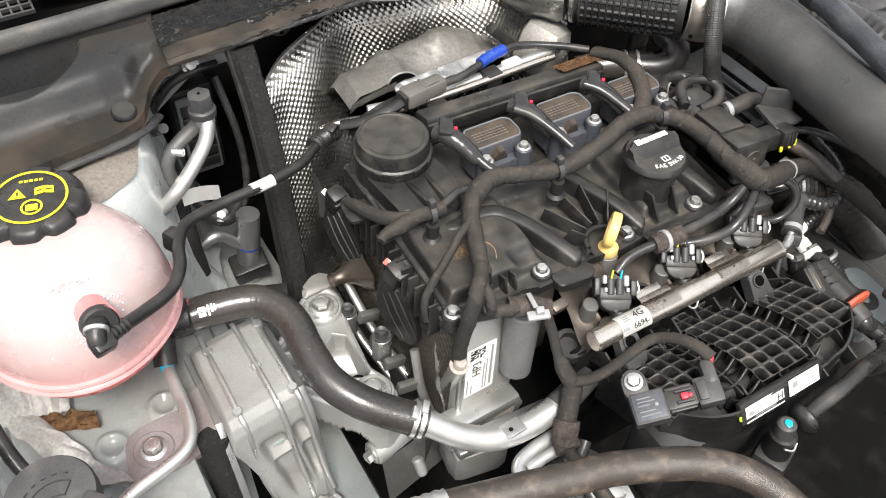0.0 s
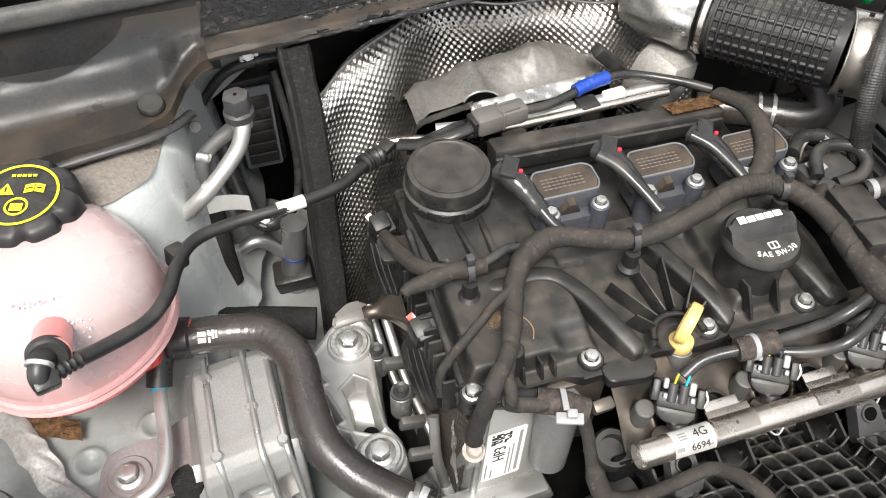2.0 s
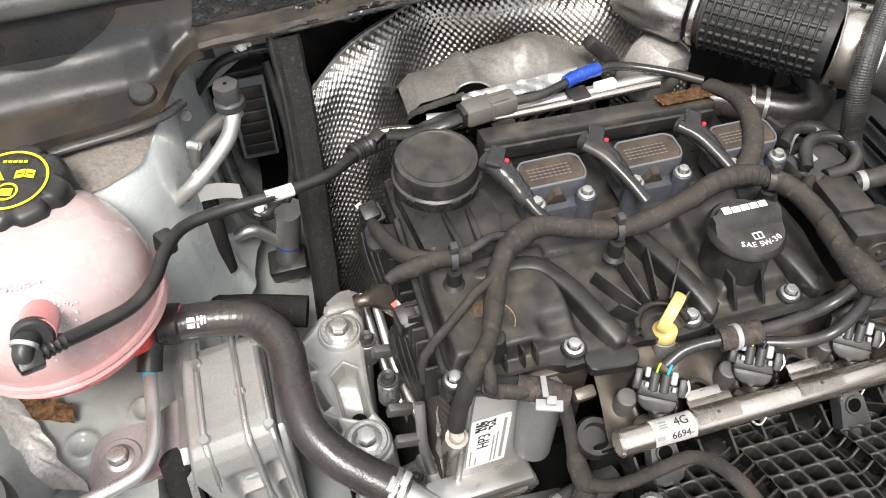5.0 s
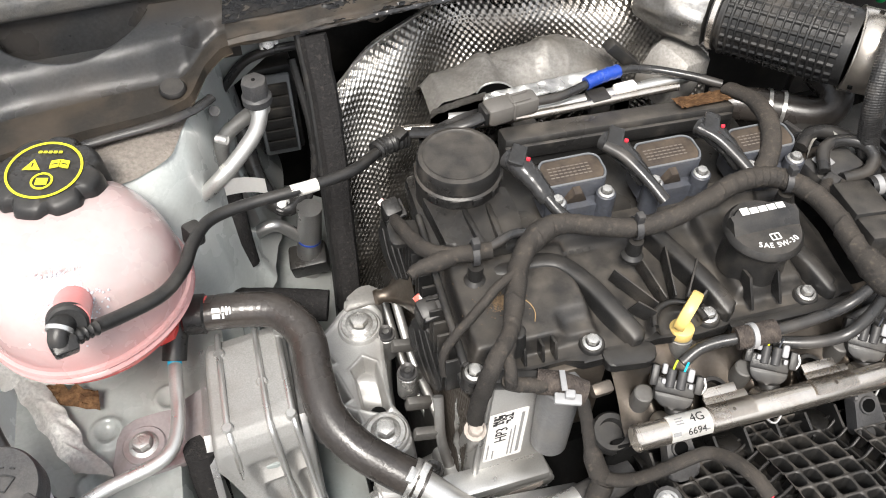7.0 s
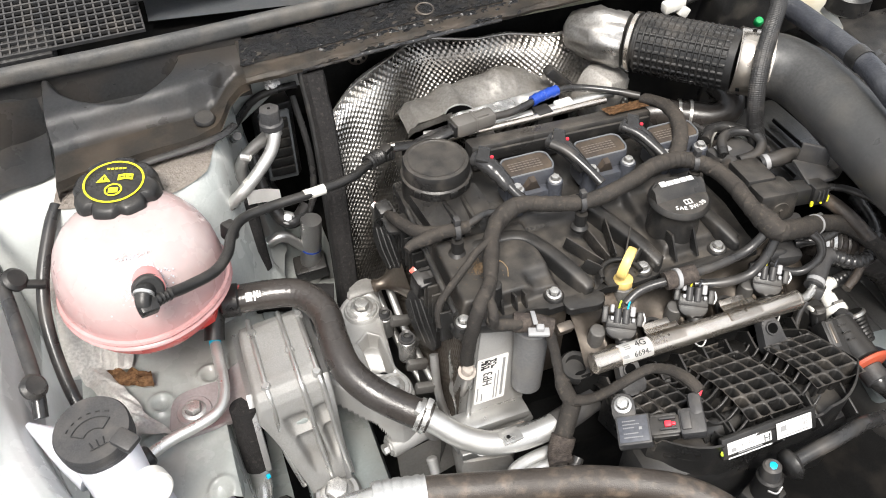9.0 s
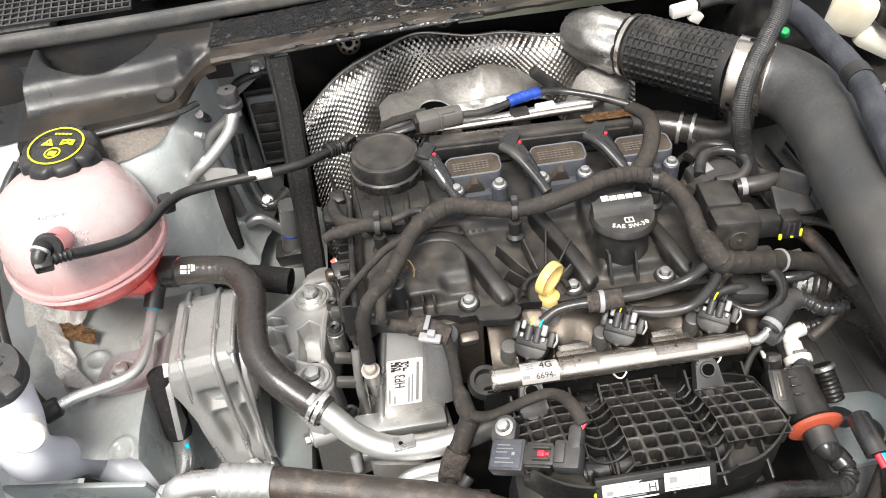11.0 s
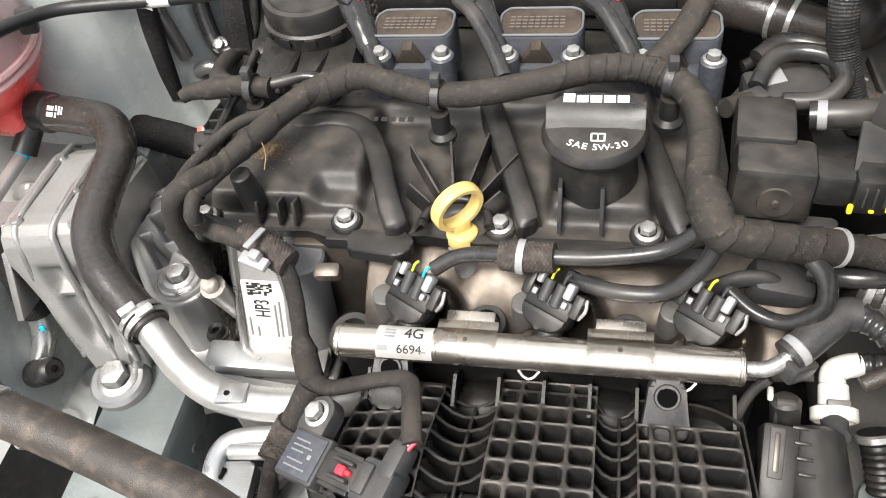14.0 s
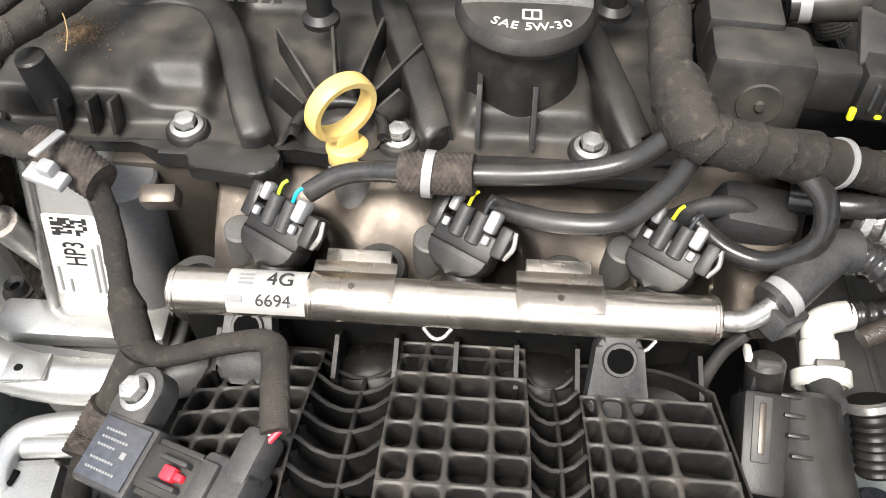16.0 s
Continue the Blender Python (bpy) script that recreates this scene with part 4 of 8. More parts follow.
    def tri(p, w, h):
        vs = [bm.verts.new((p[0] + dx, p[1] + dy, 0.0003)) for dx, dy in ((-w, -h), (w, -h), (0, h))]
        bm.faces.new(vs)
    tri((-0.009, 0.0045), 0.0062, 0.005)
    prism([(0.003, 0.001), (0.009, 0.0025), (0.009, 0.0095), (0.003, 0.008)], 0, 0.0003, bm=bm)
    prism([(0.0097, 0.0025), (0.016, 0.001), (0.016, 0.008), (0.0097, 0.0095)], 0, 0.0003, bm=bm)
    lathe([(0.0062, 0), (0.0076, 0), (0.0076, 0.0003), (0.0062, 0.0003), (0.0062, 0)], (0.001, -0.0105, 0), segs=32, bm=bm)
    prism([(-0.003, -0.014), (0.005, -0.014), (0.005, -0.008), (-0.003, -0.008)], 0, 0.0003, bm=bm)
    for i in range(5):
        prism([(-0.008 + 0.0035 * i, 0.0155), (-0.0055 + 0.0035 * i, 0.0155), (-0.0055 + 0.0035 * i, 0.0175), (-0.008 + 0.0035 * i, 0.0175)], 0, 0.0003, bm=bm)
    bmesh.ops.transform(bm, matrix=m, verts=bm.verts[:])
    part("warning_print", bm, "yellow_mark", cap, "yellow warning symbols in a ring")
    bm = bmesh.new()
    prism([(-0.0095, 0.002), (-0.0085, 0.002), (-0.0083, 0.006), (-0.0097, 0.006)], 0.0003, 0.0006, bm=bm)
    prism([(0.004, 0.004), (0.0082, 0.0052), (0.0082, 0.0062), (0.004, 0.005)], 0.0003, 0.0006, bm=bm)
    prism([(0.0105, 0.0052), (0.015, 0.004), (0.015, 0.005), (0.0105, 0.0062)], 0.0003, 0.0006, bm=bm)
    bmesh.ops.transform(bm, matrix=m, verts=bm.verts[:])
    part("symbol_detail", bm, "plastic", cap)
    return t


build_tank()

vh = thing("vent_hose", "thin black vent hose from the tank to the engine", "hose", (-0.25, 0.2, 0.9))
part("hose", tube([(-0.3545, 0.1065, 0.966), (-0.343, 0.116, 0.961), (-0.325, 0.131, 0.950), (-0.302, 0.149, 0.941), (-0.288, 0.172, 0.936), (-0.281, 0.200, 0.929), (-0.268, 0.228, 0.921), (-0.240, 0.241, 0.917), (-0.192, 0.249, 0.915), (-0.152, 0.262, 0.911), (-0.132, 0.280, 0.905), (-0.118, 0.294, 0.901)], lambda s: 0.0050 + (0.0008 if s < 0.022 and (s * 260) % 1 > 0.5 else 0), 18, 14), "plastic", vh)
part("elbow", tube([(-0.3555, 0.118, 0.971), (-0.3575, 0.111, 0.973), (-0.3590, 0.106, 0.970), (-0.3585, 0.103, 0.963)], lambda s: 0.0078 if s < 0.009 else 0.0066, 20, 6), "plastic", vh)
part("elbow_block", rbox((-0.3570, 0.1045, 0.9655), (0.015, 0.013, 0.012), 0.002, (25, 10, 20)), "plastic", vh)
part("nozzle_collar", cyl((-0.3545, 0.122, 0.968), (-0.3535, 0.1145, 0.9715), 0.0130, 0.0125, 28, bevel=0.0015), "plastic", vh)
# bright ring carries the silver highlight of the black collar
part("elbow_glint", cyl((-0.3570, 0.1115, 0.9742), (-0.3578, 0.1090, 0.9735), 0.0082, 0.0082, 20), "alu_bright", vh, "bright ring painted as the elbow's silver highlight")
part("white_band", tube([(-0.203, 0.2475, 0.9155), (-0.192, 0.2492, 0.915), (-0.181, 0.2515, 0.9145)], 0.0054, 16, 4), "white", vh, "white identification band")
part("connector", tube([(-0.126, 0.288, 0.903), (-0.117, 0.295, 0.901), (-0.102, 0.303, 0.898), (-0.095, 0.306, 0.896)], lambda s: 0.0088 if (s * 240) % 1 > 0.4 else 0.0068, 18, 8), "plastic", vh, "black quick connector")
part("connector_latch", rbox((-0.101, 0.302, 0.906), (0.012, 0.012, 0.006), 0.0015, (0, -10, 35)), "plastic", vh)
part("pipe_clip", rbox((-0.281, 0.217, 0.921), (0.014, 0.014, 0.018), 0.003, (0, 10, 30)), "plastic", vh)


def build_coolant_hose():
    h = thing("radiator_hose", "thick ribbed black rubber coolant hose in an s-bend", "hose", (-0.22, 0.1, 0.8))
    part("hose", tube([(-0.292, 0.1965, 0.848), (-0.262, 0.192, 0.849), (-0.232, 0.182, 0.849), (-0.2145, 0.155, 0.846), (-0.2135, 0.120, 0.840), (-0.210, 0.088, 0.833), (-0.194, 0.062, 0.824), (-0.172, 0.043, 0.814), (-0.150, 0.027, 0.806)], 0.0145, 30, 14, rfun=lambda s, a: 1 + 0.010 * math.sin(s * 2 * math.pi / 0.0035) * (0.02 < s < 0.1) + 0.006 * noise.noise((s * 60, a * 2, 0))), "rubber", h)
    bars([(0, 0.004, 0.006, 0.0035), (0, -0.001, 0.006, 0.0035), (0.0055, 0.0045, 0.0016, 0.004), (0.0055, -0.001, 0.0016, 0.004), (0.0085, 0.003, 0.0016, 0.007), (0.011, 0.003, 0.0012, 0.006)], "ink_white", plane_m((-0.280, 0.184, 0.8588), (1, -0.15, 0), (0.1, 0.7, 0.6)), h, "hose_print")
    d = V((0.80, -0.56, -0.27)).normalized()
    c = V((-0.160, 0.034, 0.8095))
    part("spring_clamp", lathe([(0.0150, 0), (0.0163, 0), (0.0163, 0.004), (0.0150, 0.004)], c, d, 32), "zinc", h, "bright spring clamp with two ears")
    part("spring_clamp_band", lathe([(0.0150, 0.006), (0.0163, 0.006), (0.0163, 0.010), (0.0150, 0.010)], c, d, 32), "zinc", h)
    part("clamp_ear", rbox(c + d * 0.003 + V((-0.002, -0.004, 0.017)), (0.006, 0.012, 0.006), 0.001, (0, 20, -40)), "zinc", h)
    part("clamp_ear", rbox(c + d * 0.010 + V((0.003, 0.002, 0.016)), (0.006, 0.012, 0.006), 0.001, (0, 20, -40)), "zinc", h)
    part("collar", cyl((-0.306, 0.199, 0.848), (-0.288, 0.196, 0.848), 0.0165, 0.0165, 28, bevel=0.002), "plastic", h)
    return h


build_coolant_hose()
hp = thing("coolant_pipe", "bent bare aluminium coolant pipe with a welded tab", "pipe", (-0.1, 0, 0.75))
part("pipe", tube([(-0.158, 0.034, 0.809), (-0.143, 0.022, 0.800), (-0.124, 0.007, 0.789), (-0.100, -0.004, 0.782), (-0.072, -0.008, 0.780), (-0.040, -0.007, 0.782), (-0.005, 0.000, 0.786)], 0.0115, 26, 10), "alu_bright", hp)
part("tab", rbox((-0.083, -0.009, 0.7925), (0.020, 0.016, 0.003), 0.001, (-10, 0, 5)), "alu_bright", hp)
part("tab_hole", cyl((-0.086, -0.010, 0.7937), (-0.086, -0.010, 0.7945), 0.002, 0.002, 14), "dark", hp)
part("sleeve", tube([(-0.035, -0.007, 0.7825), (-0.015, -0.003, 0.785), (0.01, 0.004, 0.788)], 0.0125, 24, 6), "plastic_grey", hp, "grey plastic sleeve")


def build_ac_lines():
    a = thing("service_port", "aluminium air-conditioning line with a black hexagonal port cap", "service port", (-0.22, 0.31, 0.88))
    part("pipe", tube([(-0.214, 0.315, 0.955), (-0.215, 0.308, 0.948), (-0.222, 0.302, 0.935), (-0.240, 0.294, 0.918), (-0.258, 0.287, 0.905), (-0.272, 0.288, 0.892), (-0.285, 0.291, 0.883), (-0.302, 0.293, 0.874), (-0.32, 0.30, 0.86)], 0.0065, 18, 8), "alu_bright", a)
    part("return_pipe", tube([(-0.212, 0.318, 0.952), (-0.222, 0.328, 0.935), (-0.245, 0.331, 0.915), (-0.254, 0.331, 0.895), (-0.250, 0.330, 0.86), (-0.243, 0.33, 0.80)], 0.0065, 18, 8), "alu", a)
    part("port", cyl((-0.214, 0.3155, 0.945), (-0.2145, 0.3165, 0.958), 0.0085, 0.009, 24, bevel=0.001), "alu_bright", a)
    hexa = [(0.0112 * math.cos(math.pi * i / 3 + 0.3), 0.0112 * math.sin(math.pi * i / 3 + 0.3)) for i in range(6)]
    part("port_cap", prism(rounded(hexa, 0.002, 2), 0, 0.022, 0.002, m=Matrix.Translation((-0.2145, 0.317, 0.955))), "plastic_grey", a, "dark grey hexagonal cap")
    part("cap_collar", lathe([(0, 0), (0.0122, 0), (0.0122, 0.006), (0.010, 0.008)], (-0.2145, 0.317, 0.955), segs=24), "plastic_grey", a)
    part("cap_hole", cyl((-0.2145, 0.317, 0.9765), (-0.2145, 0.317, 0.9775), 0.0016, 0.0016, 12), "dark", a)
    part("line_clip", rbox((-0.290, 0.290, 0.882), (0.016, 0.018, 0.014), 0.002, (0, 30, -10)), "plastic", a)
    part("tag", sheet(lambda u, v: (-0.256 + 0.034 * u, 0.283 + 0.004 * math.sin(u * 3), 0.907 - 0.018 * v - 0.010 * u + 0.003 * u * u), 10, 4, 0.0006), "paper", a, "curled white paper tag")
    for d in (0, 0.004, 0.008):
        k = 0.25 + d * 30
        part("blue_tick", cyl(V((-0.249, 0.2905, 0.9117)).lerp(V((-0.252, 0.2895, 0.9098)), d / 0.008), V((-0.2495, 0.2903, 0.9114)).lerp(V((-0.2525, 0.2893, 0.9095)), d / 0.008), 0.0067, 0.0067, 18), "white", a)
    return a


build_ac_lines()
lo = thing("refrigerant_line", "short aluminium line with a black clamp on the shelf", "pipe", (-0.21, 0.33, 0.70))
part("pipe", tube([(-0.262, 0.330, 0.768), (-0.245, 0.335, 0.777), (-0.228, 0.336, 0.784), (-0.218, 0.336, 0.780), (-0.208, 0.335, 0.768), (-0.198, 0.335, 0.755)], 0.0065, 16, 8), "alu", lo)
part("riser", tube([(-0.188, 0.335, 0.80), (-0.192, 0.335, 0.765), (-0.196, 0.335, 0.735), (-0.201, 0.333, 0.695), (-0.206, 0.330, 0.655)], 0.0125, 18, 8), "alu", lo)
part("clamp", rbox((-0.197, 0.333, 0.725), (0.040, 0.030, 0.022), 0.004, (8, -8, -5)), "plastic", lo)
part("mark", tube([(-0.1932, 0.335, 0.757), (-0.1936, 0.335, 0.755)], 0.01265, 18, 2), "blue", lo)
solo("insulated_line", tube([(-0.254, 0.322, 0.865), (-0.255, 0.316, 0.84), (-0.255, 0.308, 0.80), (-0.254, 0.302, 0.775)], 0.0095, 18, 8), "foam", "black foam-covered line along the strut tower", "pipe")
solo("rubber_stub", tube([(-0.272, 0.256, 0.775), (-0.248, 0.250, 0.775), (-0.215, 0.241, 0.774), (-0.190, 0.234, 0.772)], 0.0150, 26, 8, hollow=0.7, rfun=lambda s, a: 1 + 0.04 * noise.noise((s * 90, a * 2, 0))), "foam", "black foam-sleeved hose end below the coolant hose", "hose")
bp = thing("drain_line", "bent pale aluminium line above the painted rail", "pipe", (-0.33, 0.1, 0.8))
part("pipe", tube([(-0.398, 0.068, 0.82), (-0.378, 0.0775, 0.82), (-0.345, 0.087, 0.82), (-0.331, 0.095, 0.82), (-0.3245, 0.108, 0.82), (-0.322, 0.128, 0.82), (-0.322, 0.155, 0.82), (-0.322, 0.178, 0.82)], 0.0055, 20, 8, rfun=lambda s, a: 1), "alu_bright", bp)
part("end_cap", cyl((-0.410, 0.062, 0.819), (-0.394, 0.070, 0.820), 0.0105, 0.010, 20, bevel=0.002), "plastic", bp)
part("mark", tube([(-0.322, 0.172, 0.82), (-0.322, 0.176, 0.82)], 0.0057, 16, 2), "cyan", bp)
part("sleeve", tube([(-0.322, 0.177, 0.82), (-0.318, 0.19, 0.83), (-0.31, 0.205, 0.845)], 0.010, 16, 4), "plastic", bp)
fm = thing("foam_line", "aluminium line wrapped in a black foam sleeve", "pipe", (-0.31, 0.05, 0.65))
part("sleeve", tube([(-0.310, 0.102, 0.805), (-0.311, 0.095, 0.777), (-0.312, 0.0890, 0.752), (-0.313, 0.0844, 0.729)], 0.0135, 24, 10, rfun=lambda s, a: 1 + 0.03 * noise.noise((s * 90, a * 2, 0))), "foam", fm)
part("pipe", tube([(-0.313, 0.0846, 0.735), (-0.3125, 0.080, 0.718), (-0.314, 0.070, 0.702), (-0.321, 0.056, 0.688), (-0.331, 0.042, 0.672), (-0.342, 0.026, 0.65), (-0.35, 0.014, 0.62)], 0.0098, 22, 10), "alu_bright", fm, "bare bright aluminium pipe")
part("paint_mark", rbox((-0.3055, 0.0715, 0.7215), (0.004, 0.0016, 0.005), 0.0005, (-20, 0, 15)), "cyan", fm, "cyan paint mark")
stub = part("valve_stub", lathe([(0, 0.032), (0.0075, 0.032), (0.0105, 0.029), (0.0115, 0.024), (0.0108, 0.020), (0.0118, 0.016), (0.0110, 0.012), (0.0120, 0.008), (0.0120, 0.0), (0, 0)], (-0.3180, 0.047, 0.688), (0.86, -0.08, 0.5), 28), "plastic", fm, "black ribbed valve cap")
part("cap_dimple", lathe([(0, 0.0004), (0.002, 0.0004), (0.003, 0)], (-0.2898, 0.0445, 0.7046), (0.86, -0.08, 0.5), 16), "dark", stub)


# ---------------- mounts ----------------
def build_mount_bracket():
    b = thing("mount_bracket", "cast aluminium engine mount bracket with raised ridges", "engine mount", (-0.26, 0.1, 0.66))
    # top housing: two facets, falling to the front
    def skin(u, v):
        k = v * 4
        leg = max(0, k - 3) ** 0.8
        xl, xr = -0.300 + 0.034 * leg, -0.232 + 0.012 * leg
        x = xl + (xr - xl) * u
        knots = (0, 0.6, 1, 2, 2.3, 2.6, 2.85, 3, 4)
        y = float(np.interp(k, knots, (0.199, 0.193, 0.183, 0.112, 0.101, 0.094, 0.0895, 0.0875, 0.061)))
        z = float(np.interp(k, knots, (0.800, 0.812, 0.8172, 0.8228, 0.8222, 0.8178, 0.8095, 0.801, 0.690)))
        edge = max(0, abs(u - 0.5) * 2 - 0.86) / 0.14
        side = 1 / (1 + math.exp(-(u - 0.24) * 60)) - 1 / (1 + math.exp(-(u - 0.60) * 60)) + 1 / (1 + math.exp(-(u - 0.72) * 60)) - 1 / (1 + math.exp(-(u - 0.94) * 60))
        hollow = side / (1 + math.exp(-(k - 3.14) * 45)) / (1 + math.exp((k - 3.80 + 0.25 * abs(u - 0.45)) * 45))
        web = math.exp(-((k - 3.36) / 0.035) ** 2)
        y += 0.013 * hollow * (1 - 0.8 * web)
        return (x, y + 0.008 * (u - 0.5), z - 0.010 * edge ** 2 + 0.0006 * noise.noise((x * 60, k * 3, 1)))
    bm = sheet(skin, 60, 110)
    part("housing", bm, "alu_cast", b)
    part("side", prism([(0.195, 0.80), (0.105, 0.815), (0.088, 0.80), (0.059, 0.69), (0.066, 0.67), (0.12, 0.70), (0.195, 0.74)], 0, 0.006, 0.0015, m=plane_m((-0.2315, 0, 0), (0, 1, 0), (0, 0, 1))), "alu", b)
    part("side", prism([(0.195, 0.80), (0.105, 0.815), (0.088, 0.80), (0.06, 0.75), (0.12, 0.74), (0.195, 0.75)], 0, 0.006, 0.0015, m=plane_m((-0.3055, 0, 0), (0, 1, 0), (0, 0, 1))), "alu", b)
    for x0, x1, x2, x3 in ((-0.287, -0.286, -0.284, -0.274), (-0.256, -0.2545, -0.250, -0.245), (-0.238, -0.236, -0.231, -0.226)):
        part("ridge", tube([(x0, 0.199, 0.810), (x0, 0.184, 0.8178), (x1, 0.106, 0.8232), (x1 + 0.002, 0.0885, 0.8068), (x2, 0.0765, 0.753), (x3, 0.0635, 0.697)], 0.0026, 10, 6), "alu_bright", b)
    for x, y, z in ((-0.2865, 0.174, 0.8185), (-0.2555, 0.137, 0.8215), (-0.286, 0.102, 0.8235), (-0.237, 0.102, 0.8235), (-0.237, 0.182, 0.8185)):
        part("boss", lathe([(0, 0.003), (0.0035, 0.003), (0.0045, 0.0015), (0.0045, -0.003)], (x, y, z), segs=20), "alu_bright", b)
    part("foot", lathe([(0, 0), (0.025, 0), (0.025, 0.018), (0.022, 0.021), (0, 0.021)], (-0.2445, 0.0525, 0.665), (0.03, -0.12, 1), 36), "alu", b)
    bolt(b, (-0.2440, 0.0515, 0.6845), 0.0175, (0.03, -0.12, 1), 10)
    part("ear", prism(rounded([(-0.383, 0.098), (-0.375, 0.148), (-0.345, 0.152), (-0.305, 0.150), (-0.298, 0.104), (-0.34, 0.100)], 0.014), 0.783, 0.789, 0.0015), "alu_mauve", b, "mauve-stained flat ear")
    part("neck_web", rbox((-0.310, 0.13, 0.797), (0.03, 0.05, 0.01), 0.003, (0, -28, 5)), "alu_mauve", b)
    part("washer", lathe([(0, 0.002), (0.016, 0.002), (0.017, 0.001), (0.017, 0)], (-0.356, 0.124, 0.789), segs=30), "alu_mauve", b)
    bolt(b, (-0.356, 0.124, 0.790), 0.0115, turn=20)
    return b


build_mount_bracket()


def outside(poly, x, y):
    """Distance from a closed outline, negative inside."""
    best, inside = 9.0, False
    for (ax, ay), (bx, by) in zip(poly, poly[1:] + poly[:1]):
        dx, dy = bx - ax, by - ay
        k = min(1, max(0, ((x - ax) * dx + (y - ay) * dy) / (dx * dx + dy * dy)))
        best = min(best, math.hypot(x - ax - k * dx, y - ay - k * dy))
        if (ay > y) != (by > y) and x < ax + (y - ay) * dx / dy:
            inside = not inside
    return -best if inside else best


def build_engine_mount():
    e = thing("engine_mount", "cast aluminium engine mount arm with pockets and two bolts", "engine mount", (-0.17, 0.14, 0.72))
    outline = [tuple(p) for p in rounded([(-0.243, 0.139), (-0.241, 0.168), (-0.236, 0.181), (-0.212, 0.195), (-0.190, 0.214), (-0.178, 0.228), (-0.150, 0.229), (-0.143, 0.216), (-0.151, 0.174), (-0.156, 0.120), (-0.146, 0.100), (-0.147, 0.078), (-0.166, 0.068), (-0.188, 0.079), (-0.231, 0.133)], 0.006, 2)]
    pockets = [([(-0.170, 0.171), (-0.160, 0.163), (-0.1585, 0.116), (-0.164, 0.112), (-0.181, 0.121), (-0.181, 0.150), (-0.183, 0.161)], 0.026),
               ([(-0.221, 0.156), (-0.209, 0.167), (-0.197, 0.160), (-0.189, 0.133), (-0.195, 0.130), (-0.205, 0.141)], 0.020),
               ([(-0.220, 0.135), (-0.213, 0.139), (-0.186, 0.119), (-0.184, 0.108), (-0.191, 0.103)], 0.020),
               ([(-0.239, 0.164), (-0.229, 0.170), (-0.223, 0.164), (-0.225, 0.149), (-0.237, 0.151)], 0.018),
               ([(-0.222, 0.176), (-0.211, 0.184), (-0.199, 0.180), (-0.195, 0.172), (-0.208, 0.172)], 0.014)]
    def skin(u, v):
        x, y = -0.252 + 0.116 * u, 0.058 + 0.182 * v
        z = 0.771 + 0.0005 * noise.noise((x * 80, y * 80, 1))
        d = outside(outline, x, y)
        z += 0.0012 * math.exp(-((d + 0.003) / 0.0018) ** 2)
        for poly, depth in pockets:
            q = -outside(poly, x, y)
            if q > -0.004:
                s = min(1, max(0, (q + 0.0005) / 0.0035))
                floor = depth * (0.62 + 0.38 * math.sin((y * 72 + x * 30)) ** 2) if depth > 0.025 else depth
                z -= floor * s * s * (3 - 2 * s)
                z += 0.0010 * math.exp(-((q + 0.0016) / 0.0012) ** 2)
        s = min(1, max(0, d / 0.006))
        return (x, y, z - (0.026 + 0.049 * min(1, max(0, (x + 0.190) / 0.02))) * s * (0.35 + 0.65 * s))
    arm = sheet(skin, 150, 220)
    bmesh.ops.delete(arm, geom=[f for f in arm.faces if outside(outline, *f.calc_center_median().xy) > 0.0056], context="FACES")
    part("arm", arm, "alu_arm", e, angle=50)
    # closed dark disc, shade of the hole put into its colour
    part("pocket_hole", lathe([(0, 0.0006), (0.0052, 0.0006), (0.0062, 0.0012), (0.0072, 0.0004)], (-0.168, 0.1215, 0.7545), segs=24), "dark", e, "dark disc standing for a drilled hole's shade")
    for y in (0.203, 0.0925):
        part("pad", lathe([(0, 0.04), (0.0185, 0.04), (0.020, 0.038), (0.0215, 0.0), (0, 0)], (-0.1665, y, 0.735), segs=40), "alu_arm", e)
        part("washer", lathe([(0, 0.0025), (0.016, 0.0025), (0.017, 0.0015), (0.017, 0)], (-0.1665, y, 0.775), segs=36), "zinc", e)
        bolt(e, (-0.1665, y, 0.777), 0.0125, turn=5 + 200 * y)
    lug = prism(rounded([(-0.178, 0.222), (-0.174, 0.236), (-0.158, 0.247), (-0.143, 0.246), (-0.139, 0.226)], 0.005), 0.728, 0.774, 0.003)
    part("back_lug", lug, "alu_mid", e, "dull raised lug")
    part("cross_boss", cyl((-0.181, 0.070, 0.706), (-0.120, 0.084, 0.706), 0.0125, 0.0125, 30, bevel=0.0015), "alu_arm", e, "round cast cross boss")
    bolt(e, (-0.181, 0.070, 0.706), 0.0095, (-1, -0.23, 0), 12)
    part("lower_web", sheet(lambda u, v: (-0.176 + 0.080 * u, 0.060 + 0.012 * u - 0.016 * v, 0.702 - 0.055 * v + 0.012 * u * v), 12, 10, 0.004), "alu_mid", e, "dull cast web")
    part("web_peg", cyl((-0.140, 0.056, 0.684), (-0.139, 0.044, 0.668), 0.0062, 0.0055, 18, bevel=0.002), "alu_arm", e)
    return e


build_engine_mount()
rail = thing("chassis_rail", "grey-green painted steel chassis rail under the mount", "chassis rail", (-0.22, -0.1, 0.4), kind="structure")
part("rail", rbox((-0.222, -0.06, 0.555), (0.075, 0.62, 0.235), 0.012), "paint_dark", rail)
for y in (0.02, -0.02, -0.06, -0.1):
    part("weld_spot", lathe([(0, 0.001), (0.003, 0.001), (0.004, 0)], (-0.1843, y, 0.63), (1, 0, 0), 12), "paint_dark", rail)
bolt(rail, (-0.225, -0.055, 0.674), 0.008)


